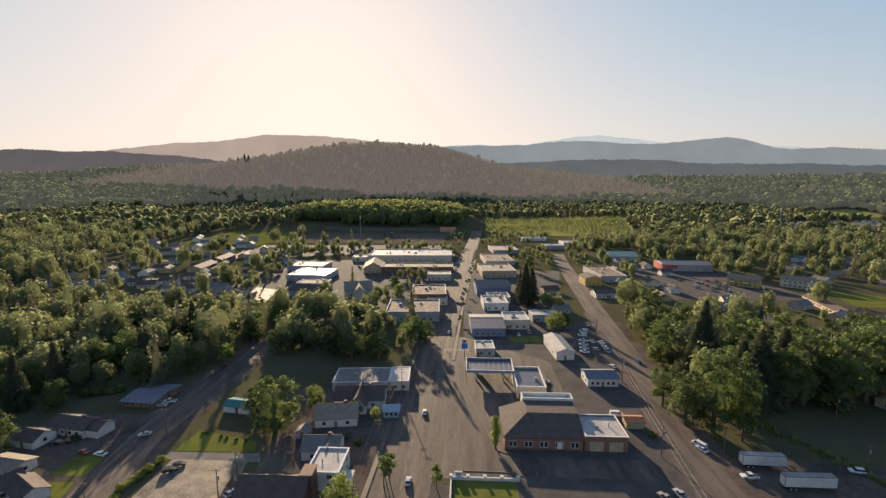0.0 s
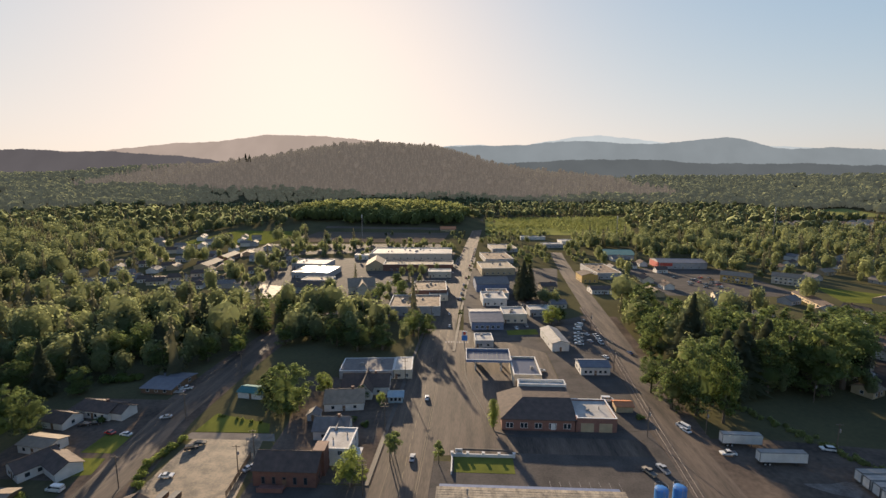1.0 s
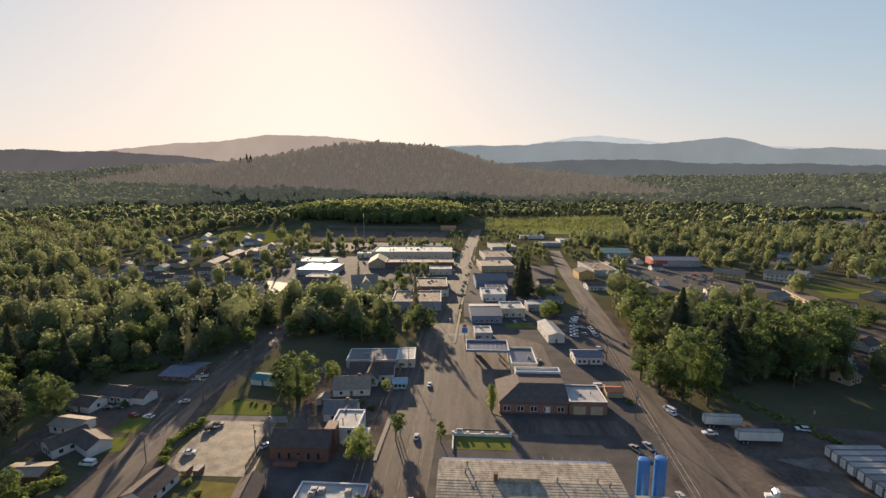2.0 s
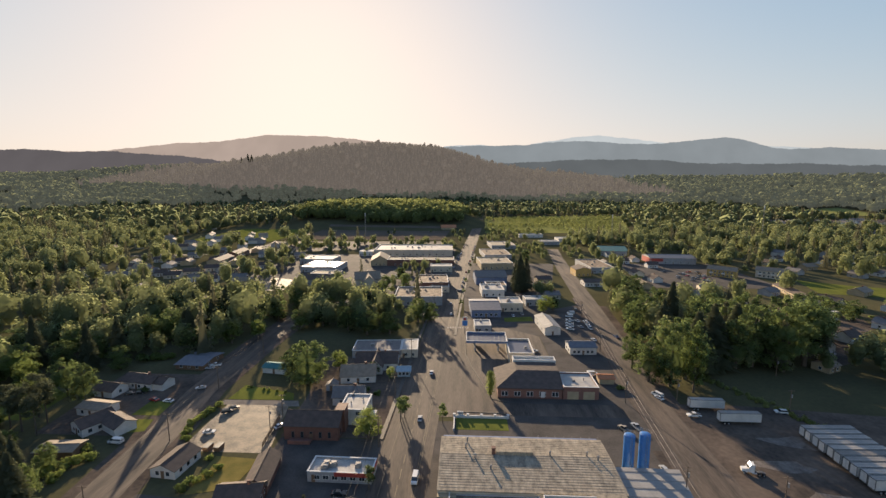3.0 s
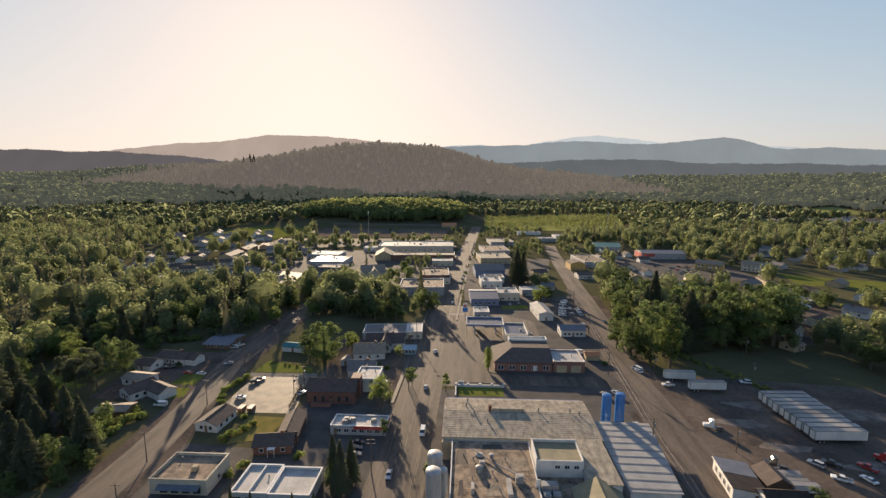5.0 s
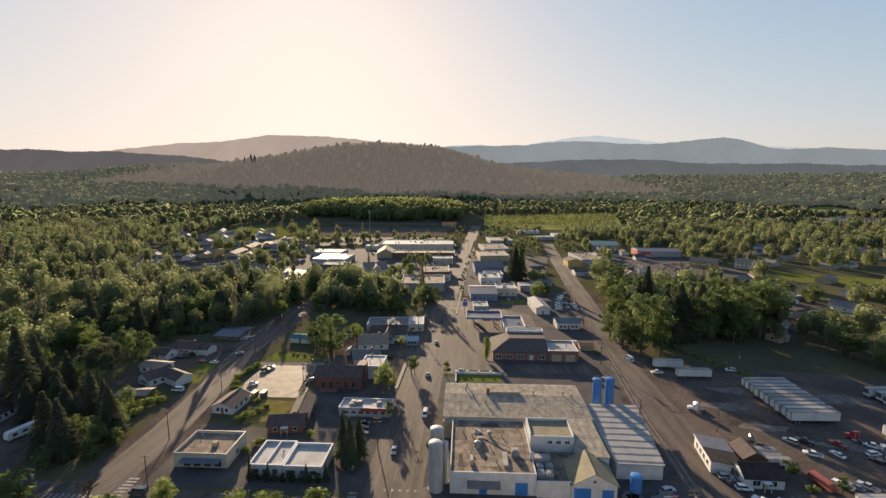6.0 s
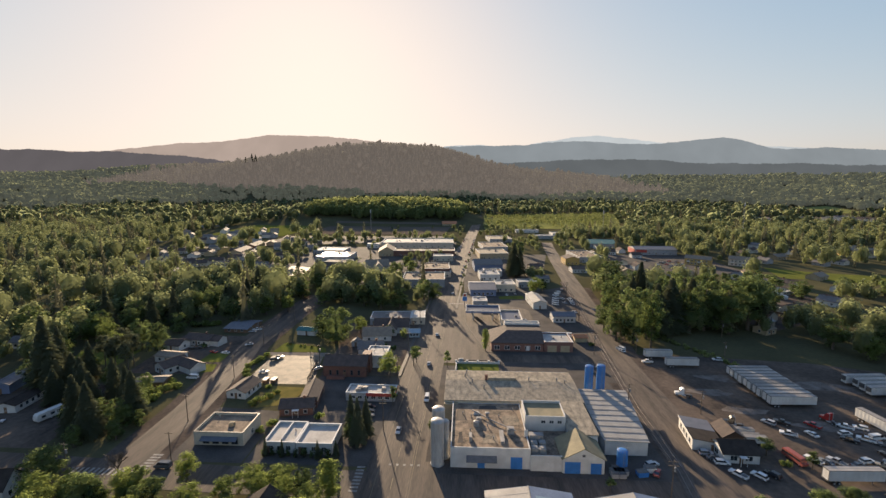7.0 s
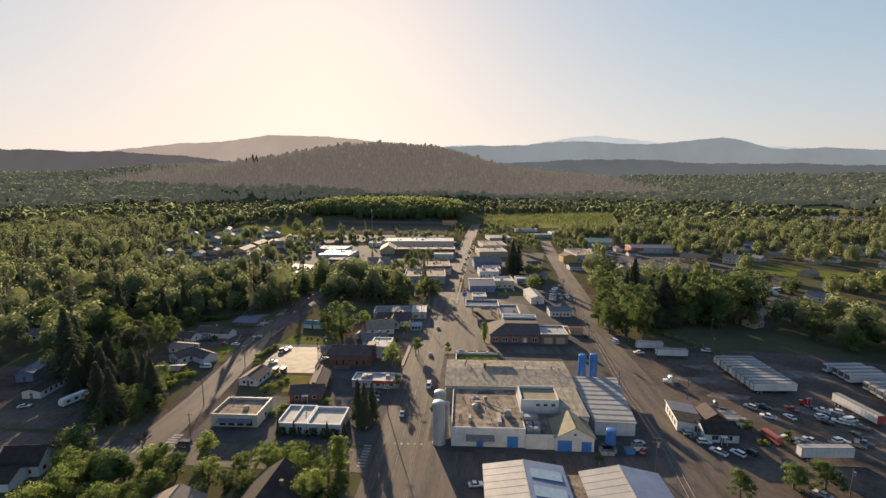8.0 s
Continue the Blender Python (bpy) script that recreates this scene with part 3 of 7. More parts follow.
def wheel(parent, x, y, r, width=0.24):
    key = (r, width)
    if key not in WHEELS:
        rot = pose(0, 0, 0, 90)
        t = Geo().cyl(0, 0, -width / 2, width / 2, r, n=14, m=rot)
        rim = Geo().cyl(0, 0, -width / 2 - 0.015, width / 2 + 0.015, r * 0.6, n=10, m=rot)
        WHEELS[key] = (t.mesh("wheel", M["tyre"]), rim.mesh("rim", M["chrome"]))
    ob = part("wheel", WHEELS[key][0], "", parent, m=pose(x, y, r))
    part("rim", WHEELS[key][1], "", ob)


def taper(g, poly, w0, w1, zlo, zhi):
    """A side view (x, z) drawn out to both sides, narrower towards the top."""
    n = len(poly)

    def hw(z):
        return (w0 + (w1 - w0) * max(0, min(1, (z - zlo) / (zhi - zlo)))) / 2
    p = [(x, -hw(z), z) for x, z in poly] + [(x, hw(z), z) for x, z in poly]
    g.add(p, [tuple(range(n)), tuple(range(n, 2 * n))[::-1]] + [(i, n + i, n + (i + 1) % n, (i + 1) % n) for i in range(n)])
    return g


CAR_SHAPES = {
    "sedan": (4.7, 1.82, [(-2.35, 0.35), (2.3, 0.35), (2.35, 0.6), (2.25, 0.78), (1.0, 0.95), (-1.6, 0.97), (-2.25, 0.95), (-2.35, 0.7)],
              [(1.05, 0.93), (0.3, 1.38), (-1.0, 1.4), (-1.75, 0.95)], 0.32, 1.4),
    "suv": (4.8, 1.9, [(-2.4, 0.4), (2.35, 0.4), (2.4, 0.7), (2.3, 0.95), (1.1, 1.08), (-2.3, 1.1), (-2.4, 0.8)],
            [(1.15, 1.05), (0.5, 1.68), (-2.0, 1.7), (-2.3, 1.08)], 0.36, 1.35),
    "pickup": (5.6, 1.95, [(-2.8, 0.45), (2.75, 0.45), (2.8, 0.8), (2.7, 1.02), (1.3, 1.12), (-2.75, 1.12), (-2.8, 0.8)],
               [(1.35, 1.1), (0.7, 1.78), (-0.7, 1.8), (-0.85, 1.1)], 0.39, 1.75),
    "van": (5.5, 2.0, [(-2.75, 0.4), (2.7, 0.4), (2.75, 0.85), (2.6, 1.15), (1.9, 1.3), (-2.7, 1.3), (-2.75, 0.8)],
            [(1.95, 1.28), (1.2, 2.15), (-2.6, 2.2), (-2.72, 1.28)], 0.36, 1.75),
}
CARS = {}


def car(kind, colour, x, y, rot, group="parked cars", label=""):
    """rot: degrees of the bonnet's direction from +x."""
    key = (kind, colour)
    m = pose(x, y, land_at(x, y) + 0.06, 0, 0, rot)
    lab = label or f"{colour} {kind if kind != 'suv' else 'sport utility car'} parked on the worn asphalt"
    if key in CARS:
        return tagged(copy_thing(CARS[key], m), lab, group=group)
    m = m @ Matrix.Diagonal((0.83, 0.86, 0.86, 1))
    length, width, body, top, r, axle = CAR_SHAPES[kind]
    ob = thing("car" if kind in ("sedan", "suv") else kind, lab, "car" if kind in ("sedan", "suv") else kind, m, group)
    paint = "car_" + colour
    b = part("body", taper(Geo(), body, width, width * 0.94, 0.35, 1.1), paint, ob)
    part("cabin_glass", taper(Geo(), top, width * 0.93, width * 0.74, top[0][1], top[1][1]), "glass", ob)
    zt = top[1][1]
    xa, xb = top[1][0] - 0.08, top[2][0] + 0.04
    g = Geo().box(xb, xa, -width * 0.375, width * 0.375, zt - 0.02, zt + 0.05)
    if kind == "van":
        g.box(-2.7, 0.6, -width * 0.475, width * 0.475, 1.26, 1.5).box(-2.68, 0.5, -width * 0.4, width * 0.4, 1.4, 2.16)
    part("roof", g, paint, ob)
    if kind == "pickup":
        part("cargo_bed", Geo().box(-2.65, -0.95, -width * 0.4, width * 0.4, 1.1, 1.135), "trim", ob)
    for sx in (axle, -axle):
        for sy in (1, -1):
            wheel(ob, sx, sy * (width / 2 - 0.1), r)
    for sy in (1, -1):
        part("headlight", Geo().box(length / 2 - 0.12, length / 2 + 0.01, sy * width * 0.38 - 0.18, sy * width * 0.38 + 0.18, body[2][1] - 0.02, body[2][1] + 0.14), "lamp_clear", ob)
        part("tail_light", Geo().box(-length / 2 - 0.01, -length / 2 + 0.1, sy * width * 0.4 - 0.14, sy * width * 0.4 + 0.14, 0.75, 0.93), "lamp_red", ob)
    for e in (length / 2 - 0.1, -length / 2 - 0.05):
        part("bumper", Geo().box(e, e + 0.15, -width * 0.46, width * 0.46, 0.4, 0.55), "trim", ob)
    CARS[key] = ob
    return ob


TRAILERS = {}


def semi_trailer(x, y, rot, length=16.0, group="parked semi-trailers", label="long white box semi-trailer parked on the dirt yard", wall="white"):
    """rot: direction of its nose from +x; (x, y): its middle."""
    m = pose(x, y, land_at(x, y) + 0.03, 0, 0, rot)
    key = (length, wall)
    if key in TRAILERS:
        return tagged(copy_thing(TRAILERS[key], m), label, group=group)
    ob = thing("semi_trailer", label, "trailer", m, group)
    a, w = length / 2, 1.12
    n = int(length / 0.6)
    edge = [(-a + length * i / n, w + (0.04 if i % 2 else 0)) for i in range(n + 1)]
    part("body", Geo().prism([(x, -y) for x, y in edge] + edge[::-1], 1.15, 4.0), wall, ob, "faintly ribbed white side panels")
    part("roof", Geo().box(-a + 0.05, a - 0.05, -w + 0.06, w - 0.06, 4.0, 4.05), "trailer_roof", ob, "dull aluminium roof skin")
    for sy in (-1, 1):
        part("rear_door", Geo().box(-a - 0.06, -a - 0.005, sy * 0.49 - 0.45, sy * 0.49 + 0.45, 1.25, 3.84), wall, ob)
    part("rear_frame", Geo().box(-a - 0.09, -a - 0.01, -w - 0.02, w + 0.02, 3.86, 4.05).box(-a - 0.09, -a - 0.01, -w - 0.02, w + 0.02, 1.02, 1.22).box(-a - 0.09, -a - 0.01, -w - 0.02, -w + 0.14, 1.22, 3.86).box(-a - 0.09, -a - 0.01, w - 0.14, w + 0.02, 1.22, 3.86), "trim", ob)
    part("roof_seam", Geo().box(-a + 0.3, a - 0.3, -0.03, 0.03, 4.05, 4.075), "steel", ob)
    # rails kept dark and wide: they paint in the shade between parked trailers
    for sy in (-1, 1):
        part("top_rail", Geo().box(-a, a, sy * (w - 0.03) - 0.09, sy * (w - 0.03) + 0.09, 4.0, 4.09), "trim", ob, "top rail darkened to draw the shaded gap beside it")
    part("chassis", Geo().box(-a, a - 1.5, -0.5, 0.5, 0.9, 1.14), "trim", ob)
    for sx in (-a + 1.5, -a + 2.8):
        for sy in (-1, 1):
            wheel(ob, sx, sy * 1.02, 0.5, 0.5)
    for sy in (-0.8, 0.8):
        part("landing_leg", Geo().box(a - 3.0, a - 2.85, sy - 0.07, sy + 0.07, 0.02, 1.14), "trim", ob)
    if length == 15.8:
        part("cooling_unit", Geo().box(a + 0.01, a + 0.5, -0.85, 0.85, 2.2, 3.8), "trim", ob, "dark cooling unit on the nose")
    TRAILERS[key] = ob
    return ob


TRACTORS = {}


def tractor_unit(x, y, rot, colour="white", label=""):
    m = pose(x, y, land_at(x, y) + 0.03, 0, 0, rot) @ Matrix.Diagonal((0.85, 0.85, 0.85, 1))
    lab = label or f"{colour} truck tractor unit parked without a trailer"
    if colour in TRACTORS:
        return tagged(copy_thing(TRACTORS[colour], pose(x, y, land_at(x, y) + 0.03, 0, 0, rot)), lab)
    ob = thing("tractor_unit", lab, "truck", m, "truck tractors")
    paint = "car_" + colour
    part("cab", taper(Geo(), [(0.2, 1.0), (2.0, 1.0), (2.0, 2.0), (1.7, 3.0), (1.2, 3.6), (0.2, 3.7)], 2.4, 2.1, 1.0, 3.7), paint, ob)
    part("bonnet", taper(Geo(), [(2.0, 0.8), (3.7, 0.8), (3.75, 1.7), (2.0, 1.98)], 1.9, 1.5, 0.8, 1.9), paint, ob)
    part("windscreen", Geo().slab([(2.03, -0.95, 2.05), (2.03, 0.95, 2.05), (1.76, 0.9, 2.9), (1.76, -0.9, 2.9)], 0.03), "glass", ob)
    part("chassis", Geo().box(-3.3, 3.5, -0.45, 0.45, 0.75, 1.0).box(-2.6, -1.2, -0.6, 0.6, 1.0, 1.15), "trim", ob)
    for sx, ww in ((3.0, 0.35), (-1.3, 0.6), (-2.6, 0.6)):
        for sy in (-1, 1):
            wheel(ob, sx, sy * 0.98, 0.5, ww)
    for sy in (-1, 1):
        part("fuel_tank", Geo().tube((-0.6, sy * 0.95, 0.75), (0.9, sy * 0.95, 0.75), 0.32, n=10), "chrome", ob)
        part("exhaust_pipe", Geo().tube((0.05, sy * 1.0, 1.0), (0.05, sy * 1.0, 4.0), 0.09), "chrome", ob)
    TRACTORS[colour] = ob
    return ob


# ---- plants ----
def leaf_quads(rng, centres, radii, per, size, droop=0.0, squash=0.85):
    """Corners of many small leaf sprays spread over lumps of a crown."""
    n = len(centres) * per
    c = np.repeat(np.asarray(centres, float), per, 0)
    r = np.repeat(np.asarray(radii, float), per)
    d = rng.normal(size=(n, 3))
    d /= np.linalg.norm(d, axis=1, keepdims=True)
    d[:, 2] = np.where(d[:, 2] < -0.45, -d[:, 2], d[:, 2])
    p = c + d * (r * rng.uniform(0.62, 1.25, n))[:, None] * [1, 1, squash]
    nr = d + rng.normal(scale=0.3, size=(n, 3))
    nr /= np.linalg.norm(nr, axis=1, keepdims=True)
    a = np.cross(nr, rng.normal(size=(n, 3)))
    a /= np.linalg.norm(a, axis=1, keepdims=True) + 1e-9
    b = np.cross(nr, a)
    s = (size * rng.uniform(0.6, 1.25, n))[:, None]
    e = nr * s * 0.25
    v = np.stack([p - a * s - e, p - b * s * 0.7, p + a * s - e, p + b * s * 0.7], 1)
    v[..., 2] -= droop * s[:, None, 0]
    return v.reshape(-1, 3), np.arange(n * 4).reshape(-1, 4), np.repeat(d * 0.75 + nr * 0.12 + [0, 0, 0.35], 4, 0)


def core_quads(centres, radii, k=0.8, nu=7, nv=4):
    """Closed dark lumps inside a crown."""
    vs, fs = [], []
    base = 0
    for c, r in zip(centres, radii):
        for j in range(nv + 1):
            th = math.pi * j / nv
            for i in range(nu):
                ph = 2 * math.pi * i / nu
                vs.append((c[0] + k * r * math.sin(th) * math.cos(ph), c[1] + k * r * math.sin(th) * math.sin(ph), c[2] + 0.85 * k * r * math.cos(th)))
        for j in range(nv):
            for i in range(nu):
                a, b = base + j * nu + i, base + j * nu + (i + 1) % nu
                fs.append((a + nu, b + nu, b, a))
        base += (nv + 1) * nu
    mid = np.repeat(np.asarray(centres, float), (nv + 1) * nu, 0)
    return np.array(vs), np.array(fs), (np.array(vs) - mid) + [0, 0, 0.5]


def joined(sets):
    vs, fs, ns, k = [], [], [], 0
    for v, f, nr in sets:
        vs.append(v), fs.append(f + k), ns.append(nr)
        k += len(v)
    return np.concatenate(vs), np.concatenate(fs), np.concatenate(ns)


def broad_lumps(rng, h, r, lumps):
    cs, rs = [(0, 0, h - r * 1.1)], [r * 0.62]
    for i in range(lumps):
        a, e = rng.uniform(0, 6.28), rng.uniform(-1.0, 1.4)
        k, q = r * rng.uniform(0.28, 0.5), r * rng.uniform(0.5, 0.75)
        cs.append((math.cos(a) * q * math.cos(e), math.sin(a) * q * math.cos(e), h - r * 1.15 + math.sin(e) * r * 0.95))
        rs.append(k)
    return cs, rs


TREES = {}


def tree(kind, x, y, scale=1.0, wide=1.0, group="street and garden trees", label="", variant=None):
    """A tree from its kind's three forms, turned and scaled."""
    rnd = random.Random(int(x * 31 + y * 17))
    variant = rnd.randrange(3) if variant is None else variant
    m = pose(x, y, land_at(x, y) - 0.05, 0, 0, rnd.uniform(0, 360)) @ Matrix.Diagonal((scale * wide, scale * wide, scale, 1))
    key = (kind, variant)
    labels = {"broadleaf": "broad-crowned leafy green tree lit from behind", "bright": "young tree with bright yellow-green leaves", "conifer": "tall dark green conifer with drooping boughs",
              "full": "tall leafy tree with foliage down to the ground", "pine": "dark pine with a high dense crown on a bare trunk", "poplar": "slim columnar green tree beside the pavement", "street": "small round street tree on a thin trunk", "bush": "dense rounded green garden shrub"}
    if key in TREES:
        first = TREES[key]
        return tagged(copy_thing(first, m @ Matrix.Diagonal((1 / first.scale.x, 1 / first.scale.y, 1 / first.scale.z, 1))), label, group=group)
    rng = np.random.default_rng(100 + variant * 7 + len(kind))
    ob = thing({"conifer": "conifer", "bush": "bush"}.get(kind, "tree"), label or labels[kind], "bush" if kind == "bush" else "tree", m, group)
    g = Geo()
    if kind in ("broadleaf", "bright"):
        h, r = 11.0, 4.0
        cs, rs = broad_lumps(rng, h, r, 22)
        for i in range(16):  # lower boughs and outlying sprays break up the outline
            a, q = rng.uniform(0, 6.28), r * rng.uniform(0.35, 1.0)
            cs.append((q * math.cos(a), q * math.sin(a), rng.uniform(1.6, 8.8))), rs.append(r * rng.uniform(0.16, 0.34))
        g.cyl(0, 0, 0, 4.5, 0.36, 0.24, 8)
        for c in cs[1:9]:
            g.tube((0, 0, 3 + rng.uniform(0, 1.5)), c, 0.15, 0.05, 5)
        sets = [leaf_quads(rng, cs, rs, 84, 0.23), core_quads(cs[:1], rs[:1], 0.8), core_quads(cs[1:], rs[1:], 0.45, 6, 3)]
        leaf = "leaf" if kind == "broadleaf" else "leaf_bright"
    elif kind == "full":
        h, r = 12.0, 3.7
        cs, rs = [(0, 0, 4.2), (0, 0, 7.2)], [2.3, 2.0]
        for i in range(34):
            z = rng.uniform(0.9, 11.3)
            q = r * (math.sin(math.pi * min(1, max(0.05, (z + 1.5) / 14.2))) ** 0.8) * rng.uniform(0.45, 0.85)
            a = rng.uniform(0, 6.28)
            cs.append((q * math.cos(a), q * math.sin(a), z)), rs.append(rng.uniform(0.7, 1.45) * (1 if z < 9 else 0.65))
        g.cyl(0, 0, 0, 9, 0.34, 0.1, 8)
        for c in cs[2:12]:
            g.tube((0, 0, c[2] * 0.7), c, 0.1, 0.04, 5)
        sets = [leaf_quads(rng, cs, rs, 76, 0.22, squash=1.0), core_quads(cs[:2], rs[:2], 0.8), core_quads(cs[2:], rs[2:], 0.45, 6, 3)]
        leaf = "leaf"
    elif kind == "pine":
        cs, rs = broad_lumps(rng, 15.0, 3.6, 18)
        cs = [(c[0], c[1], 10.4 + (c[2] - 10.9) * 1.15) for c in cs]
        g.cyl(0, 0, 0, 12, 0.26, 0.1, 7)
        for c in cs[1:9]:
            g.tube((0, 0, c[2] - 1), c, 0.08, 0.03, 5)
        sets = [leaf_quads(rng, cs, rs, 95, 0.26), core_quads(cs, rs, 0.6, 6, 3)]
        leaf = "needle"
    elif kind == "street":
        h, r = 7.0, 1.9
        cs, rs = broad_lumps(rng, h, r, 7)
        g.cyl(0, 0, 0, 4.8, 0.13, 0.09, 7)
        for c in cs[1:5]:
            g.tube((0, 0, 3.6), c, 0.06, 0.03, 5)
        sets = [leaf_quads(rng, cs, rs, 90, 0.24), core_quads(cs, rs, 0.5)]
        leaf = "leaf"
    elif kind == "poplar":
        zs = np.linspace(1.6, 9.0, 9)
        cs = [(rng.normal() * 0.2, rng.normal() * 0.2, z) for z in zs]
        rs = [1.35 * math.sin(math.pi * min(1, (z - 0.6) / 9.6)) ** 0.7 + 0.2 for z in zs]
        g.cyl(0, 0, 0, 8, 0.2, 0.06, 7)
        for c in cs[:5]:
            g.tube((0, 0, c[2] - 1), (c[0] + 0.8 * rng.normal(), c[1] + 0.8 * rng.normal(), c[2] + 0.3), 0.05, 0.02, 5)
        sets = [leaf_quads(rng, cs, rs, 110, 0.26, squash=1.1), core_quads(cs, rs, 0.6)]
        leaf = "leaf_bright"
    elif kind == "bush":
        cs = [(rng.uniform(-1, 1) * 1.0, rng.uniform(-1, 1) * 1.0, rng.uniform(0.6, 1.3)) for _ in range(6)]
        rs = [rng.uniform(0.7, 1.1) for _ in cs]
        g.cyl(0, 0, 0, 0.8, 0.12, 0.08, 6)
        sets = [leaf_quads(rng, cs, rs, 80, 0.2), core_quads(cs, rs, 0.75)]
        leaf = "leaf_bright"
    else:
        H, R = 18.0, 3.6
        g.cyl(0, 0, 0, H * 0.95, 0.34, 0.05, 8)
        v, f = [], []
        for lv in range(26):
            z = 1.8 + (H - 2.2) * (lv / 25) ** 0.95
            rr = R * (1 - (z / H)) ** 0.8 + 0.25
            for i in range(int(9 + rr * 3.5)):
                a = rng.uniform(0, 6.28)
                q = rr * rng.uniform(0.75, 1.12)
                zz = z + rng.uniform(-0.35, 0.35)
                ca, sa = math.cos(a), math.sin(a)
                wd = 0.3 + 0.11 * q
                k = len(v)
                v += [(0.15 * ca, 0.15 * sa, zz + 0.35), (0.55 * q * ca - wd * sa, 0.55 * q * sa + wd * ca, zz - 0.05), (q * ca, q * sa, zz - 0.5 - 0.1 * q), (0.55 * q * ca + wd * sa, 0.55 * q * sa - wd * ca, zz - 0.05)]
                f.append((k + 3, k + 2, k + 1, k))
        cs = [(0, 0, z) for z in np.linspace(3, H - 3, 8)]
        rs = [R * (1 - c[2] / H) ** 0.8 * 0.75 for c in cs]
        axis = np.array(v) * [0.3, 0.3, 0] + [0, 0, 0.8]
        sets = [(np.array(v), np.array(f), axis), leaf_quads(rng, cs, [q * 1.25 for q in rs], 60, 0.3, 0.5)]
        leaf = "needle"
    part("trunk", g, "bark", ob)
    v, f, nr = joined(sets)
    part("crown", quick_mesh("crown", v, f, leaf, nr), "", ob)
    TREES[key] = ob
    return ob


def forest(name, label, spots, heights, radii, per, leaf, conifer, seed, category="forest"):
    """Woodland of single small trees joined into one mesh: round crowns, and pointed ones where conifer is set."""
    rng = np.random.default_rng(seed)
    vs, fs, ns, k, faces_before = [], [], [], 0, 0
    for cone in (False, True):
        sel = conifer == cone
        if not sel.any():
            continue
        if cone:
            faces_before = sum(len(f) for f in fs)
        p, h, r = spots[sel], heights[sel], radii[sel]
        n = len(p)
        z = land(p[:, 0], p[:, 1])
        # leaf sprays
        cnt = n * per
        P, H, R, Z = np.repeat(p, per, 0), np.repeat(h, per), np.repeat(r, per), np.repeat(z, per)
        if cone:
            u = rng.uniform(0, 1, cnt) ** 1.4
            a = rng.uniform(0, 6.283, cnt)
            q = R * (1 - u) ** 0.8 * rng.uniform(0.8, 1.1, cnt) + 0.15
            c = np.stack([P[:, 0] + q * np.cos(a), P[:, 1] + q * np.sin(a), Z + H * (0.08 + 0.9 * u)], 1)
            d = np.stack([np.cos(a), np.sin(a), np.full(cnt, 0.45)], 1)
        else:
            d = rng.normal(size=(cnt, 3))
            d /= np.linalg.norm(d, axis=1, keepdims=True)
            d[:, 2] = np.where(d[:, 2] < -0.3, -d[:, 2], d[:, 2])
            lump = 1 + 0.22 * np.sin(d[:, 0] * 5 + P[:, 0]) * np.cos(d[:, 1] * 5 + P[:, 1])
            q = R * lump * rng.uniform(0.76, 1.1, cnt)
            tall = np.maximum(H * 0.42, R * 0.8)
            c = np.stack([P[:, 0] + d[:, 0] * q, P[:, 1] + d[:, 1] * q, Z + H - tall + d[:, 2] * tall * lump], 1)
        nr = d + rng.normal(scale=0.22, size=(cnt, 3))
        nr /= np.linalg.norm(nr, axis=1, keepdims=True)
        a = np.cross(nr, rng.normal(size=(cnt, 3)))
        a /= np.linalg.norm(a, axis=1, keepdims=True) + 1e-9
        b = np.cross(nr, a)
        s = (R * (1.95 if per > 40 else 2.0) / math.sqrt(per) * rng.uniform(0.55, 1.25, cnt))[:, None] * (1.0 if cone else 1)
        s = np.minimum(s, (1.9 if cone else 0.9) if per > 40 else 9)
        v = np.stack([c - a * s - nr * s * 0.25, c - b * s * 0.75, c + a * s - nr * s * 0.25, c + b * s * 0.75], 1).reshape(-1, 3)
        vs.append(v), fs.append(np.arange(cnt * 4).reshape(-1, 4) + k), ns.append(np.repeat(d * 0.75 + nr * 0.1 + [0, 0, 0.4], 4, 0) if per > 40 else np.repeat(d * 0.26 + nr * 0.06 + [0, 0, 0.9], 4, 0))
        k += len(v)
        # closed inner masses
        nu = 8 if per > 40 else 6
        ang = np.arange(nu) * 2 * math.pi / nu
        ring, out = [], []
        if cone:
            for zz, rr in ((0.05, 0.5), (0.35, 0.34), (0.65, 0.17), (0.93, 0.02)):
                ring.append(np.stack([p[:, None, 0] + (r * rr)[:, None] * np.cos(ang), p[:, None, 1] + (r * rr)[:, None] * np.sin(ang), np.repeat((z + h * zz)[:, None], nu, 1)], -1))
                out.append(np.broadcast_to(np.stack([np.cos(ang), np.sin(ang), np.full(nu, 0.9)], 1), (n, nu, 3)))
        else:
            tall = np.maximum(h * 0.42, r * 0.8)
            for th in ((160, 125, 90, 55, 15) if per > 40 else (150, 100, 60, 15)):
                dx, dy, dz = math.sin(math.radians(th)) * np.cos(ang), math.sin(math.radians(th)) * np.sin(ang), math.cos(math.radians(th))
                lump = (1 + 0.22 * np.sin(dx[None] * 5 + p[:, :1]) * np.cos(dy[None] * 5 + p[:, 1:])) * (0.7 if per > 40 else 0.8)
                ring.append(np.stack([p[:, :1] + dx * r[:, None] * lump, p[:, 1:] + dy * r[:, None] * lump, (z + h - tall)[:, None] + dz * tall[:, None] * lump], -1))
                out.append(np.broadcast_to(np.stack([dx * 0.35, dy * 0.35, np.full(nu, dz * 0.35 + 0.8)], 1), (n, nu, 3)))
        k_rings = len(ring)
        v = np.stack(ring, 1).reshape(-1, 3)
        base = np.arange(n)[:, None, None] * (k_rings * nu) + np.arange(k_rings - 1)[None, :, None] * nu
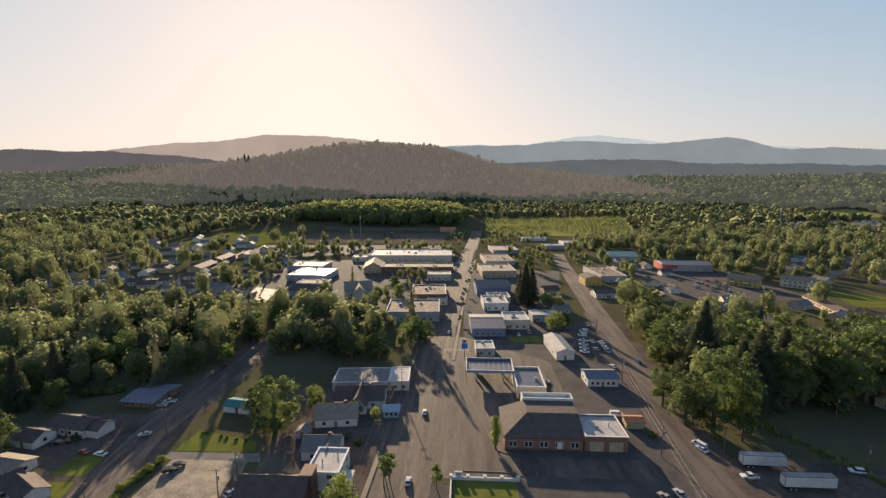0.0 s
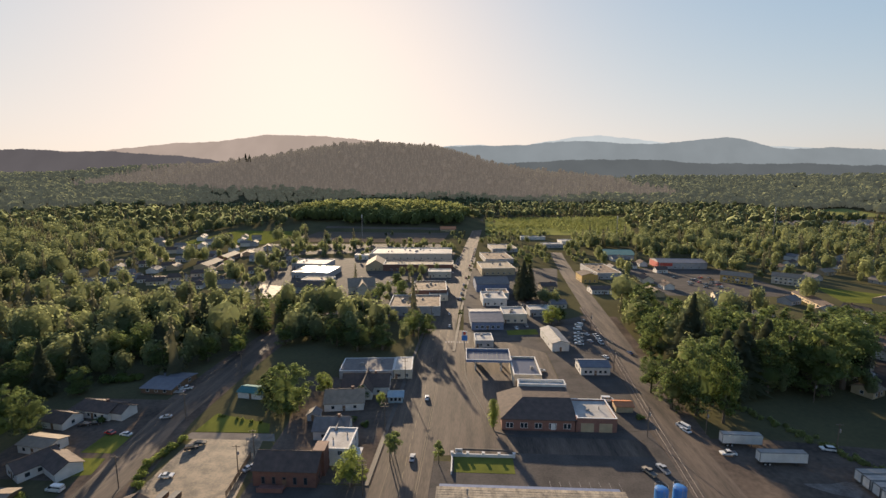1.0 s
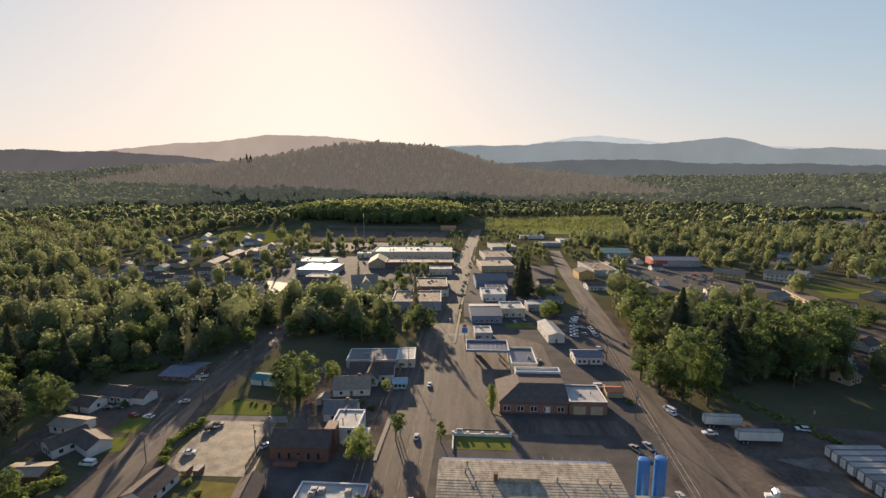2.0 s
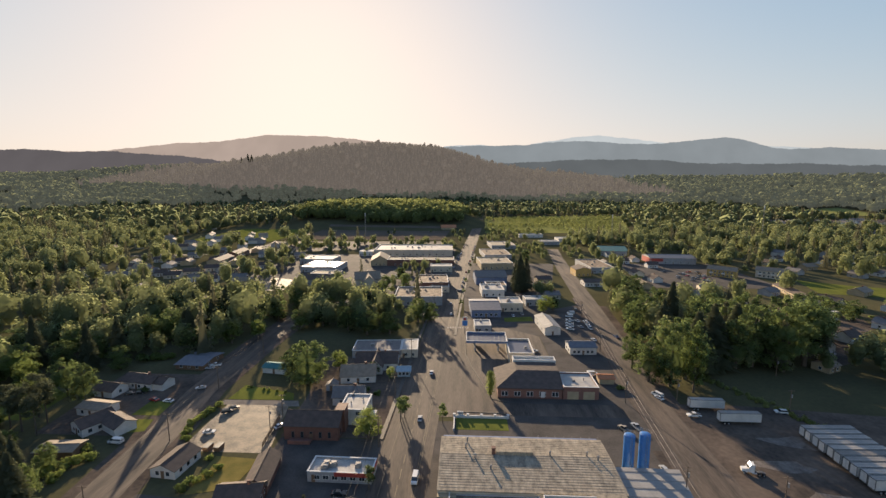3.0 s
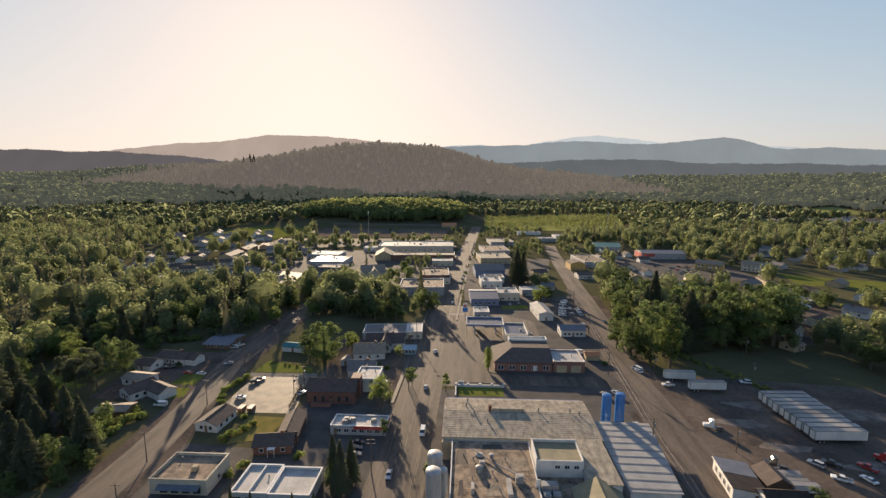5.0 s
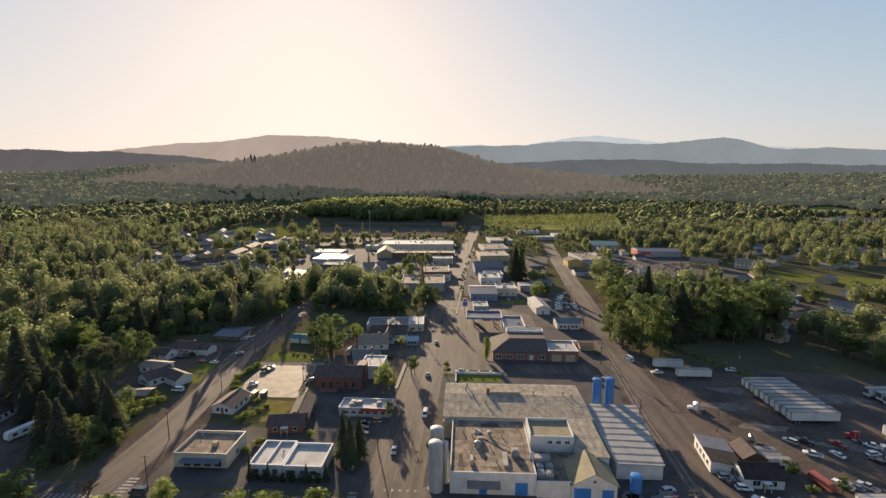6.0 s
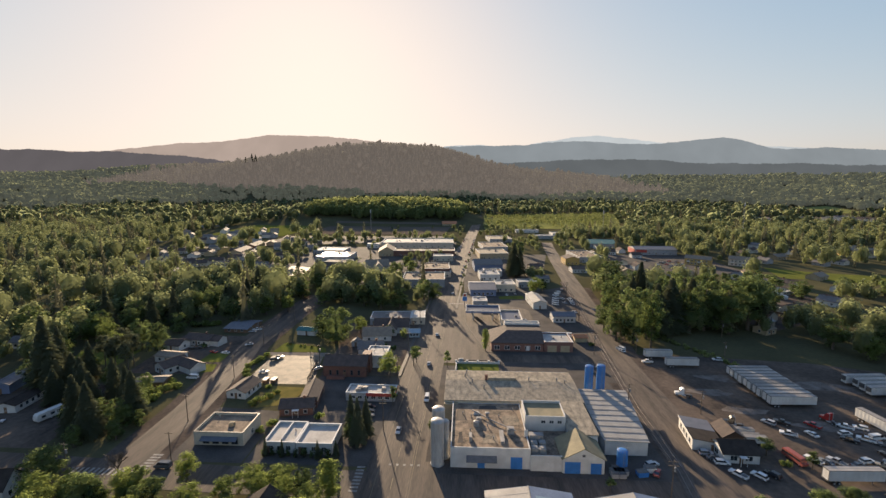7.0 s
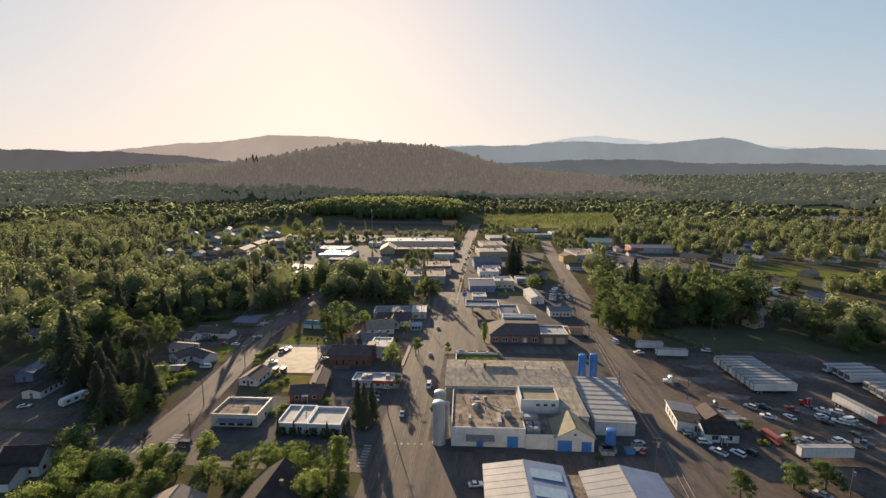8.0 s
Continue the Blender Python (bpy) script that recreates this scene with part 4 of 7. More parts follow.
        i, j = np.arange(nu), (np.arange(nu) + 1) % nu
        f = np.stack([base + i, base + j, base + j + nu, base + i + nu], -1).reshape(-1, 4)
        vs.append(v), fs.append(f + k), ns.append(np.stack(out, 1).reshape(-1, 3))
        k += len(v)
    me = quick_mesh(name, np.concatenate(vs), np.concatenate(fs), leaf, np.concatenate(ns))
    if conifer.any() and leaf.startswith("forest_valley" if per < 40 else "forest"):
        me.materials.append(M["wood_needle"])
        me.polygons.foreach_set("material_index", (np.arange(len(me.polygons)) >= faces_before).astype(np.int32))
    ob = new(name, me)
    return tagged(ob, label, category, kind="stuff")


def scatter(x0, x1, y0, y1, step, keep, seed, jitter=0.42):
    """Spots on an uneven grid for which keep(x, y) holds."""
    rng = np.random.default_rng(seed)
    gx, gy = np.meshgrid(np.arange(x0, x1, step), np.arange(y0, y1, step))
    p = np.stack([gx.ravel(), gy.ravel()], 1) + rng.uniform(-jitter, jitter, (gx.size, 2)) * step
    return p[keep(p[:, 0], p[:, 1], rng)]


def in_view(x, y, margin=60):
    """Inside the valley that the flight overlooks."""
    return np.abs(x + 0.05 * y) < 1.12 * (y + 82) + margin


# ---- poles and wires ----
def utility_pole(x, y, h=10.5, rot=0, arms=1, light=False):
    ob = thing("utility_pole", "weathered wooden utility pole with a crossarm", "utility pole", pose(x, y, land_at(x, y), 0, 0, rot), "utility poles")
    part("pole", Geo().cyl(0, 0, -0.3, h, 0.17, 0.11, 8), "wood", ob)
    for i in range(arms):
        z = h - 0.5 - i * 1.1
        part("crossarm", Geo().box(-1.2, 1.2, -0.07, 0.07, z, z + 0.14), "wood", ob)
    if light:
        part("transformer", Geo().cyl(0.35, 0, h - 3.0, h - 1.9, 0.28, n=10), "steel", ob)
    return ob


def cable(name, pts, r=0.03, sag=0.6):
    cu = bpy.data.curves.new(name, "CURVE")
    cu.dimensions, cu.bevel_depth, cu.bevel_resolution = "3D", r, 1
    for a, b in zip(pts, pts[1:]):
        sp = cu.splines.new("POLY")
        sp.points.add(8)
        for i in range(9):
            s = i / 8
            q = Vector(a).lerp(Vector(b), s)
            sp.points[i].co = (q.x, q.y, q.z - 4 * sag * s * (1 - s), 1)
    cu.materials.append(M["cable"])
    return tagged(new(name, cu), "thin dark overhead cables sagging between poles", "cable", kind="structure")


# ---- lots, lawns and yards ----
patch("ground_dirt_yard", [(76, 5), (190, 5), (190, 108), (150, 122), (100, 128), (76, 128)], "dirt", "brown packed dirt truck yard with tyre tracks", "yard", 0.02)
for i, (x, y, a, b) in enumerate(((122, 68, 14, 3.2), (140, 98, 18, 4), (106, 104, 12, 3.4), (92, 92, 9, 2.6), (150, 60, 10, 4), (98, 78, 8, 2.4), (134, 52, 9, 2.5))):
    rim = [(x + a * math.cos(q * 0.524) * (1 + 0.25 * math.sin(q * 2.3 + i)), y + b * math.sin(q * 0.524) * (1 + 0.3 * math.cos(q * 1.7 + i)) - 0.12 * a * math.cos(q * 0.524)) for q in range(12)]
    patch("ground_gravel_spill", rim, "spill", "thin pale gravel spread on the dirt yard", "gravel", 0.026 + 0.001 * i)
patch("ground_plant_lot", [(-11, -60), (62, -60), (62, 112), (-11, 112)], "lot", "grey asphalt lot around the plant", "lot", 0.02)
patch("ground_brick_lot", [(15, 98), (62, 98), (62, 131), (15, 131)], "lot", "dark shaded asphalt car park beside the brick building", "lot", 0.03)
patch("ground_pump_lot", [(-9.5, 115), (40, 115), (40, 200), (0, 232), (-6, 232)], "asphalt", "worn asphalt forecourt of the filling station", "lot", 0.025)
patch("ground_church_lot", [(-87, 91), (-59, 91), (-64, 120), (-87, 120)], "pale_lot", "pale sunlit empty car park with patched asphalt", "lot", 0.03)
patch("lawn_1", [(-89, 124), (-64, 124.5), (-66, 130), (-88, 136)], "lawn", "bright sunlit mown lawn", "lawn", 0.05)
patch("lawn_2", [(-74, 89), (-60, 88), (-62, 75), (-73, 72)], "dry_lawn", "dry yellow-green lawn between house and car park", "lawn", 0.05)
patch("lawn_3", [(-2.5, 107), (15, 107), (15, 114.4), (-2.5, 114.4)], "lawn", "bright green fenced lawn plot", "lawn", 0.06)
patch("lawn_4", [(-115, 99), (-105, 101), (-107, 108.5), (-117, 108)], "lawn", "small green front lawn", "lawn", 0.05)
patch("lawn_5", [(-117, 111), (-107, 111), (-108, 121), (-117, 121)], "lawn", "small green front lawn", "lawn", 0.05)
patch("ground_gravel_strip", [(-90, 119.8), (-60, 119.8), (-62, 124), (-90, 123.6)], "gravel", "gravel lane beside the lawn", "lane", 0.025)
patch("lawn_6", [(263, 305), (292, 297), (322, 282), (405, 268), (405, 302), (351, 316), (308, 331), (278, 352)], "lawn", "long sunlit pasture strip among trees", "meadow", 0.05)
patch("ground_west_lot", [(-176, 345), (-143, 333), (-138, 296), (-161, 292)], "pale_lot", "pale sunlit parking lot", "lot", 0.05)
patch("ground_workshop_lot", [(41, 131.2), (62, 131.2), (64.5, 150), (68.5, 199.8), (40.2, 199.8), (40.2, 131.2)], "lot", "dark worn asphalt round the white workshop", "lot", 0.032)
patch("ground_mid_lot", [(46, 200), (68, 200), (72, 262), (46, 245)], "lot", "grey lot with parked work trucks", "lot", 0.03)


def draped(name, x0, x1, y0, y1, lean, material, label, category):
    """A field that follows the land."""
    gx, gy = np.meshgrid(np.linspace(0, 1, 16), np.linspace(y0, y1, 16))
    X = x0 + 0.04 * (gy - y0) + gx * (x1 - x0 + lean * (gy - y0))
    v = np.stack([X, gy, land(X, gy) + 0.35], -1).reshape(-1, 3)
    i = (np.arange(15)[:, None] * 16 + np.arange(15)[None]).ravel()
    tagged(new(name, quick_mesh(name, v, np.stack([i, i + 1, i + 17, i + 16], 1), material)), label, category, kind="structure")


draped("field_1", 34, 262, 700, 1060, 0.3, "field", "pale green scrubby field beyond the town", "field")
draped("ground_bare_flat", -248, -30, 600, 768, 0.0, "flat", "bare grey-brown levelled ground before the tree belt", "ground")
draped("ground_long_sheds", -530, -455, 615, 745, 0.0, "gravel", "gravel yard between long pale sheds", "yard")
draped("lawn_7", -392, -268, 575, 745, 0.0, "lawn", "sunlit green ball field", "field")
draped("field_2", 880, 1075, 1090, 1330, 0.0, "field", "sunlit hay field among woods", "field")
draped("field_3", -825, -725, 1162, 1237, 0.0, "field", "small sunlit clearing on the slope", "field")
patch("ground_diner_lot", [(-62, 41), (-26, 41), (-24.5, 100), (-58.5, 100), (-58.5, 66), (-62, 66)], "lot", "worn dark asphalt around the diner and clinic", "lot", 0.015)
patch("ground_clinic_lot", [(-88, 41), (-62.5, 41), (-62.5, 70), (-88, 72)], "lot", "worn asphalt around the square office", "lot", 0.015)
patch("ground_corner_yard", [(-59, 100.5), (-24.5, 100.5), (-22, 168), (-66, 168), (-60, 130)], "dirt", "brown trodden yards behind the shops", "yard", 0.012)
patch("ground_shops_yard", [(0, 200), (45, 200), (58, 262), (90, 420), (0, 420)], "lot", "asphalt yards between the shops", "lot", 0.012)
patch("ground_house_yard", [(-140, 98), (-111, 98), (-112, 145), (-145, 145)], "dirt", "gravel drives around the white houses", "yard", 0.012)
patch("ground_west_shops", [(-104, 252), (-20, 252), (-10, 520), (-110, 520)], "lot", "asphalt car parks around the stores", "lot", 0.012)
patch("ground_market_lot", [(-190, 318), (-106, 318), (-106, 470), (-190, 470)], "lot", "asphalt car park around the market", "lot", 0.008)
patch("ground_east_lot", [(150, 318), (250, 318), (250, 425), (150, 425)], "lot", "asphalt car park beside the red-fronted hall", "lot", 0.012)

patch("ground_school_yard", [(-262, 470), (-100, 516), (-28, 525), (-28, 590), (-262, 580)], "lot", "worn grey asphalt yards behind the stores", "lot", 0.01)
patch("lawn_9", [(-225, 527), (-196, 530), (-190, 566), (-222, 562)], "lawn", "small sunlit green beside the school yard", "lawn", 0.05)
strip("road_6", [(-150, 262), (-206, 282), (-228, 350), (-246, 420), (-262, 520), (-276, 560)], 9, "asphalt", "residential street among gardens", "road", 0.04)
strip("road_7", [(-236, 372), (-300, 360), (-345, 352)], 7, "asphalt", "residential street among gardens", "road", 0.035)
strip("road_8", [(-252, 470), (-330, 455), (-420, 440)], 7, "asphalt", "residential street among gardens", "road", 0.035)
patch("ground_car_row", [(-222, 288), (-204, 292), (-226, 372), (-244, 368)], "lot", "narrow lot with a long row of parked cars", "lot", 0.02)
patch("ground_mobile_home_yard", [(-205, 45), (-126, 45), (-128, 84), (-152, 90), (-205, 92)], "dirt", "brown trodden yard round the mobile home", "yard", 0.013)
patch("ground_trailer_park", [(166, 166), (186, 176), (206, 206), (232, 224), (246, 258), (207, 252), (186, 214), (160, 178)], "dirt", "dark worn ground of a small trailer park", "yard", 0.02)
patch("lawn_10", [(-175, 104), (-150, 106), (-152, 124), (-166, 132), (-178, 120)], "lawn", "sunlit rough grass clearing among trees", "lawn", 0.04)
patch("lawn_8", [(24, 225), (41, 227), (41, 236), (24, 233)], "lawn", "overgrown green strip behind the shops", "lawn", 0.05)

# pavements and kerbs along the main street
for side, nm in ((-1, "pavement_1"), (1, "pavement_2")):
    strip(nm, [(x + side * 9.3, y) for x, y in MAIN[4 if side > 0 else 3:8]], 1.4, "pavement", "narrow concrete pavement with a raised kerb", "pavement", 0.2)
line = Geo()
for i in range(60):
    y = 25 + i * 7
    x = float(np.interp(y, [p[1] for p in MAIN], [p[0] for p in MAIN]))
    line.box(x - 0.09, x + 0.09, y, y + 4.5, 0.05, 0.075)
solid("marking_centre_line", line, "yellow", "faded yellow dashed centre line", "road marking")


lanes = Geo()
for off in (-4.6, 4.3, 4.9):
    for (xa, ya), (xb, yb) in zip(MAIN[1:6], MAIN[2:7]):
        lanes.slab([(xa + off - 0.06, ya, 0.08), (xa + off + 0.06, ya, 0.08), (xb + off + 0.06, yb, 0.08), (xb + off - 0.06, yb, 0.08)], 0.03)
solid("marking_lane_edge", lanes, "yellow", "worn pale lane edge lines along the main street", "road marking")


def crosswalk(name, x, y, n, step, along, size):
    g = Geo()
    for i in range(n):
        cx, cy = (x + i * step, y) if along == "x" else (x, y + i * step)
        sx, sy = (0.35, size / 2) if along == "x" else (size / 2, 0.35)
        g.box(cx - sx, cx + sx, cy - sy, cy + sy, 0.05, 0.085)
    solid(name, g, "paint", "worn white zebra crossing bars", "road marking")


patch("road_apron", [(-11.6, 44), (-8.8, 44), (-4.7, 30), (1.8, 12), (3.8, 4), (4, -60), (-11.6, -60)], "asphalt", "worn asphalt between the street and the plant's kerb", "road", 0.057)
crosswalk("marking_crossing_1", -108, 35.5, 12, 1.5, "x", 3)
crosswalk("marking_crossing_2", -88.3, 35.8, 7, 1.3, "y", 3)
crosswalk("marking_crossing_3", -28.2, 31, 8, 1.4, "y", 2.2)
crosswalk("marking_crossing_5", -20.4, 42.3, 5, 2.0, "x", 0.8)
crosswalk("marking_crossing_4", -9, 213, 9, 1.4, "x", 2.6)

strip("kerb_1", [(0.5, 196), (1.0, 172), (3.6, 158), (8.5, 138), (10.5, 129), (14, 127.4), (17, 127.2)], 0.35, "pavement", "raised concrete kerb round the forecourt", "kerb", 0.2)
strip("kerb_2", [(-1.5, 118.6), (12, 118.4), (17, 117)], 0.35, "pavement", "raised concrete kerb beside the lawn plot", "kerb", 0.2)
strip("kerb_3", [(-8.6, 44), (-4.5, 30), (2, 12), (4, 4)], 0.4, "pavement", "raised concrete kerb of the plant lot", "kerb", 0.2)

# low wall of the lawn plot
plot = thing("plot_wall", "low white wall with square posts round the lawn plot", "wall", pose(0, 0, 0))
part("back_wall", Geo().box(-3.4, 15.4, 114.5, 114.9, 0, 0.9), "white", plot)
part("side_wall", Geo().box(-3.4, -3.0, 106, 114.5, 0, 0.9), "white", plot)
for x in (-3.2, 1.5, 6.2, 10.9, 15.4):
    part("post", Geo().box(x - 0.35, x + 0.35, 114.35, 115.05, 0, 1.4).box(x - 0.45, x + 0.45, 114.25, 115.15, 1.4, 1.5), "white", plot)
monument = thing("monument_sign", "small white monument sign on the lawn corner", "sign", pose(-1.2, 115.6, 0))
part("base", Geo().box(-1.3, 1.3, -0.4, 0.4, 0, 0.5), "concrete", monument)
part("panel", Geo().box(-1.1, 1.1, -0.2, 0.2, 0.5, 1.9), "white", monument)
part("lettering_bar", Geo().box(-0.8, 0.8, -0.23, -0.2, 1.1, 1.4), "trim", monument)

# rails in the street
TRACK = [(55.6, 10), (58, 30), (59.8, 43), (60.6, 79), (63.4, 110), (65.4, 133), (68.6, 165), (73.2, 209), (76.6, 262), (78, 282)]
strip("track_bed", TRACK, 3.4, "ballast", "pale stone ballast under a railway track", "track bed", 0.09)
rails = Geo()
for off in (-0.78, 0.78):
    for a, b in zip(TRACK, TRACK[1:]):
        rails.tube((a[0] + off, a[1], 0.17), (b[0] + off, b[1], 0.17), 0.09, n=4)
solid("rail_track", rails, "rail", "pair of worn steel rails beside the road", "rails")


# ---- dairy plant ----
def plant():
    ob = thing("warehouse", "large white industrial hall with a pale worn mineral roof", "building", pose(-6.3, 68.6, 0))
    w, d, h = 46, 23.2, 6.2
    part("wall", Geo().box(0, w, 0, d, 0, h), "cream", ob)
    k = 0.62 * d
    part("roof", Geo().slab([(-0.2, -0.2, h + 0.3), (w + 0.2, -0.2, h + 0.3), (w + 0.2, k, h + 0.9), (-0.2, k, h + 0.9)], 0.3).slab([(-0.2, k, h + 0.9), (w + 0.2, k, h + 0.9), (w + 0.2, d, h + 0.5), (-0.2, d, h + 0.5)], 0.3), "pale_roof", ob, "pale patchy mineral-felt roof")
    for i in range(1, 15):
        y = i * 1.0
        part("felt_seam", Geo().slab([(0, y - 0.05, h + 0.345 + 0.6 * y / k), (w, y - 0.05, h + 0.345 + 0.6 * y / k), (w, y + 0.05, h + 0.345 + 0.6 * y / k), (0, y + 0.05, h + 0.345 + 0.6 * y / k)], 0.06), "pale_roof", ob)
    for i in range(1, 9):
        y = k + i * 0.95
        part("felt_seam", Geo().slab([(0, y - 0.05, h + 0.94 - 0.4 * (y - k) / (d - k)), (w, y - 0.05, h + 0.94 - 0.4 * (y - k) / (d - k)), (w, y + 0.05, h + 0.94 - 0.4 * (y - k) / (d - k)), (0, y + 0.05, h + 0.94 - 0.4 * (y - k) / (d - k))], 0.06), "pale_roof", ob)
    part("roof_side", Geo().side([(0, h - 0.1), (w, h - 0.1), (w, h + 0.2), (0, h + 0.2)], 0.02, 0.3), "white", ob)
    part("parapet", Geo().box(0.4, w - 0.4, d, d + 2.2, 0, h - 0.4), "blue_wall", ob, "blue-grey rear parapet")
    for x, y in ((7, 17), (9.5, 12.5), (13.5, 8), (30, 14.5), (40, 14.6), (42.5, 13), (7.5, 20)):
        vent_pipe(ob, x, y, h + 0.3 + 0.03 * y, 1.3, 0.22)
    part("chimney", Geo().box(-0.5, 0.5, -0.5, 0.5, -1, 1.9).box(-0.6, 0.6, -0.6, 0.6, 1.9, 2.05), "dark_brick", ob, m=pose(14.6, 14.6, h + 0.8))
    part("skylight_monitor", Geo().box(15.3, 25.3, 14.0, 15.6, h + 0.5, h + 1.9), "pale_roof", ob, "low raised roof monitor")
    part("sign_board", Geo().box(-0.1, 4.6, -1.4, -0.1, 0, h - 0.6), "tan", ob, "tan end wall")
    low = thing("plant_wing", "low white plant wing with a gravelled tar roof", "building", pose(-3.5, 42, 0))
    w, d, h = 22.0, 26.4, 5.5
    part("wall", Geo().box(0, w, 0, 0.3, 0, h + 0.6).box(0, 0.3, 0.3, d, 0, h + 0.6).box(w - 0.3, w, 0.3, d, 0, h + 0.3).box(0.3, w - 0.3, d - 0.3, d, 0, h), "white", low)
    part("roof", Geo().box(0.3, w - 0.3, 0.3, d - 0.3, h - 0.3, h), "tar", low, "gravelled tar roof")
    part("awning", Geo().slab([(4.4, -2.0, 2.9), (12.8, -2.0, 2.9), (12.8, 0, 3.8), (4.4, 0, 3.8)], 0.12), "shingle_grey", low)
    door(low, w, d, "S", 8.5, 2.0, 2.4, "blue", "blue painted door")
    door(low, w, d, "S", 18.2, 3.2, 3.4, "blue", "blue roller door")
    roof_unit(low, 17.4, 9, h, 2.0)
    roof_unit(low, 8.2, 15, h, 1.5)
    vent_pipe(low, 11, 18, h, 1.2, 0.5)
    part("roof_tank", Geo().cyl(0, 0, 0, 1.3, 0.9, n=14).cyl(0, 0, 1.3, 1.6, 0.9, 0.3, n=14), "sheet", low, m=pose(7.4, 12.5, h))
    part("pipe_run", Geo().tube((6, 21, h + 0.6), (13, 14, h + 0.6), 0.16).tube((13, 14, h + 0.6), (19, 9, h + 0.6), 0.16).tube((13, 14, h), (13, 14, h + 0.6), 0.12), "steel", low)
    for x0, x1, y0, y1, tone in ((1.2, 4.5, 15, 22, "asphalt"), (8.5, 14.5, 22, 25, "lot"), (15.5, 21, 13, 19, "pale_lot"), (2, 3.6, 3, 9, "lot"), (9, 13.4, 3.2, 8.2, "pale_lot")):
        part("roof_patch", Geo().prism([(x0, y0), (x1, y0 + 0.4), (x1 - 0.5, y1), (x0 + 0.3, y1 - 0.5)], h - 0.02, h + 0.02), tone, low, "patched strip of roofing felt")
    for x, y in ((3.4, 19), (6.0, 17.4), (10.8, 12), (14.6, 17.5), (19.4, 22), (12.2, 5.4), (5.6, 9.4)):
        vent_pipe(low, x, y, h, 0.7, 0.15)
    part("roof_dish", Geo().cyl(7.8, 19.6, h, h + 0.5, 1.1, 0.7, 14), "membrane", low, "round pale roof hatch")
    part("duct", Geo().box(14, 15.2, 3, 9, h, h + 0.8), "steel", low)
    part("duct", Geo().box(5.2, 6.0, 3.5, 6, h, h + 1.6), "steel", low)
    block = thing("plant_block", "raised white block with a mossy flat roof", "building", pose(18.7, 55.5, 0))
    w, d, h = 12.2, 9.4, 8.0
    part("wall", Geo().box(0, w, 0, 0.3, 0, h + 0.4).box(0, w, d - 0.3, d, 0, h + 0.8).box(0, 0.3, 0.3, d - 0.3, 0, h + 0.8).box(w - 0.3, w, 0.3, d - 0.3, 0, h + 0.6), "white", block)
    part("roof", Geo().box(0.3, w - 0.3, 0.3, d - 0.3, h - 0.3, h), "mossy", block, "mossy ochre roof felt")
    windows(block, w, d, "S", 3, 6.2, 1.2, 0.9, 0.35, 0.95)
    annex = thing("plant_annex", "white plant annexe with a pale felt roof", "building", pose(31, 50, 0))
    w, d, h = 8, 18.4, 6.0
    part("wall", Geo().box(0, w, 0, d, 0, h), "white", annex)
    part("roof", Geo().slab([(-0.2, -0.2, h + 0.1), (w + 0.2, -0.2, h + 0.1), (w + 0.2, d, h + 0.7), (-0.2, d, h + 0.7)], 0.3), "pale_roof", annex)
    yard = thing("plant_cooler_bay", "low open bay with cooling machines behind a white wall", "building", pose(18.5, 41.4, 0))
    part("wall", Geo().box(0, 8.6, 0, 0.3, 0, 4.6).box(0, 8.6, 0.3, 14, 0, 3.6), "white", yard)
    part("roof", Geo().box(0, 12.4, 0.3, 14, 3.61, 3.75), "tar", yard)
    for x, y in ((1.5, 3.2), (3.6, 3.0), (1.6, 5.8), (4.0, 6.0)):
        roof_unit(yard, x, y, 3.75, 1.9, "sheet")
    part("condenser", Geo().box(0.6, 4.6, 7.2, 9.2, 3.75, 6.2), "steel", yard)
    part("stack_sign", Geo().box(-0.9, 0.2, 7.5, 7.7, 5.0, 7.6), "white", yard, "white panel on the roof edge")
    door(yard, 8.6, 14, "S", 5.4, 1.6, 2.3, "white_trim")
    gab = gable_house("plant_gable", "white gabled plant front with blue roller doors", 27, 40.8, 11.2, 9.6, 4.4, 3.0, 0, "white", "mossy", "y", 0, 0, False, doors=False, category="building")
    door(gab, 11.2, 9.6, "S", 2.7, 4.2, 3.3, "blue", "blue roller door with a painted panel")
    door(gab, 11.2, 9.6, "S", 9.0, 2.9, 3.0, "blue", "blue roller door")
    part("gable_vent", Geo().box(5.2, 6.0, -0.06, 0.05, 4.9, 5.6), "trim", gab)
    shed = thing("metal_shed", "long open-sided shed with a ribbed pale metal roof", "building", pose(40.8, 49.6, 0))
    w, d = 12.6, 32.5
    part("wall", Geo().box(0.2, w - 0.2, 0.2, d - 0.2, 0, 4.6), "white", shed)
    g = Geo().slab([(-0.3, -0.4, 4.9), (w + 3 * 0, -0.4, 4.6), (w + 4.6, d, 4.6), (-0.3, d, 4.9)], 0.15)
    part("roof", g, "sheet", shed)
    for i in range(10):
        y = 1 + i * 3.3
        part("roof_rib", Geo().tube((-0.2, y, 5.0), (w + 4.4 * y / d, y, 4.7), 0.07, n=4), "steel", shed)


M["mossy"] = mat("mossy_ochre_felt", (0.27, 0.23, 0.135), (0.15, 0.135, 0.085), scale=0.3, fine=3, bump=0.4, rough=0.85)
plant()


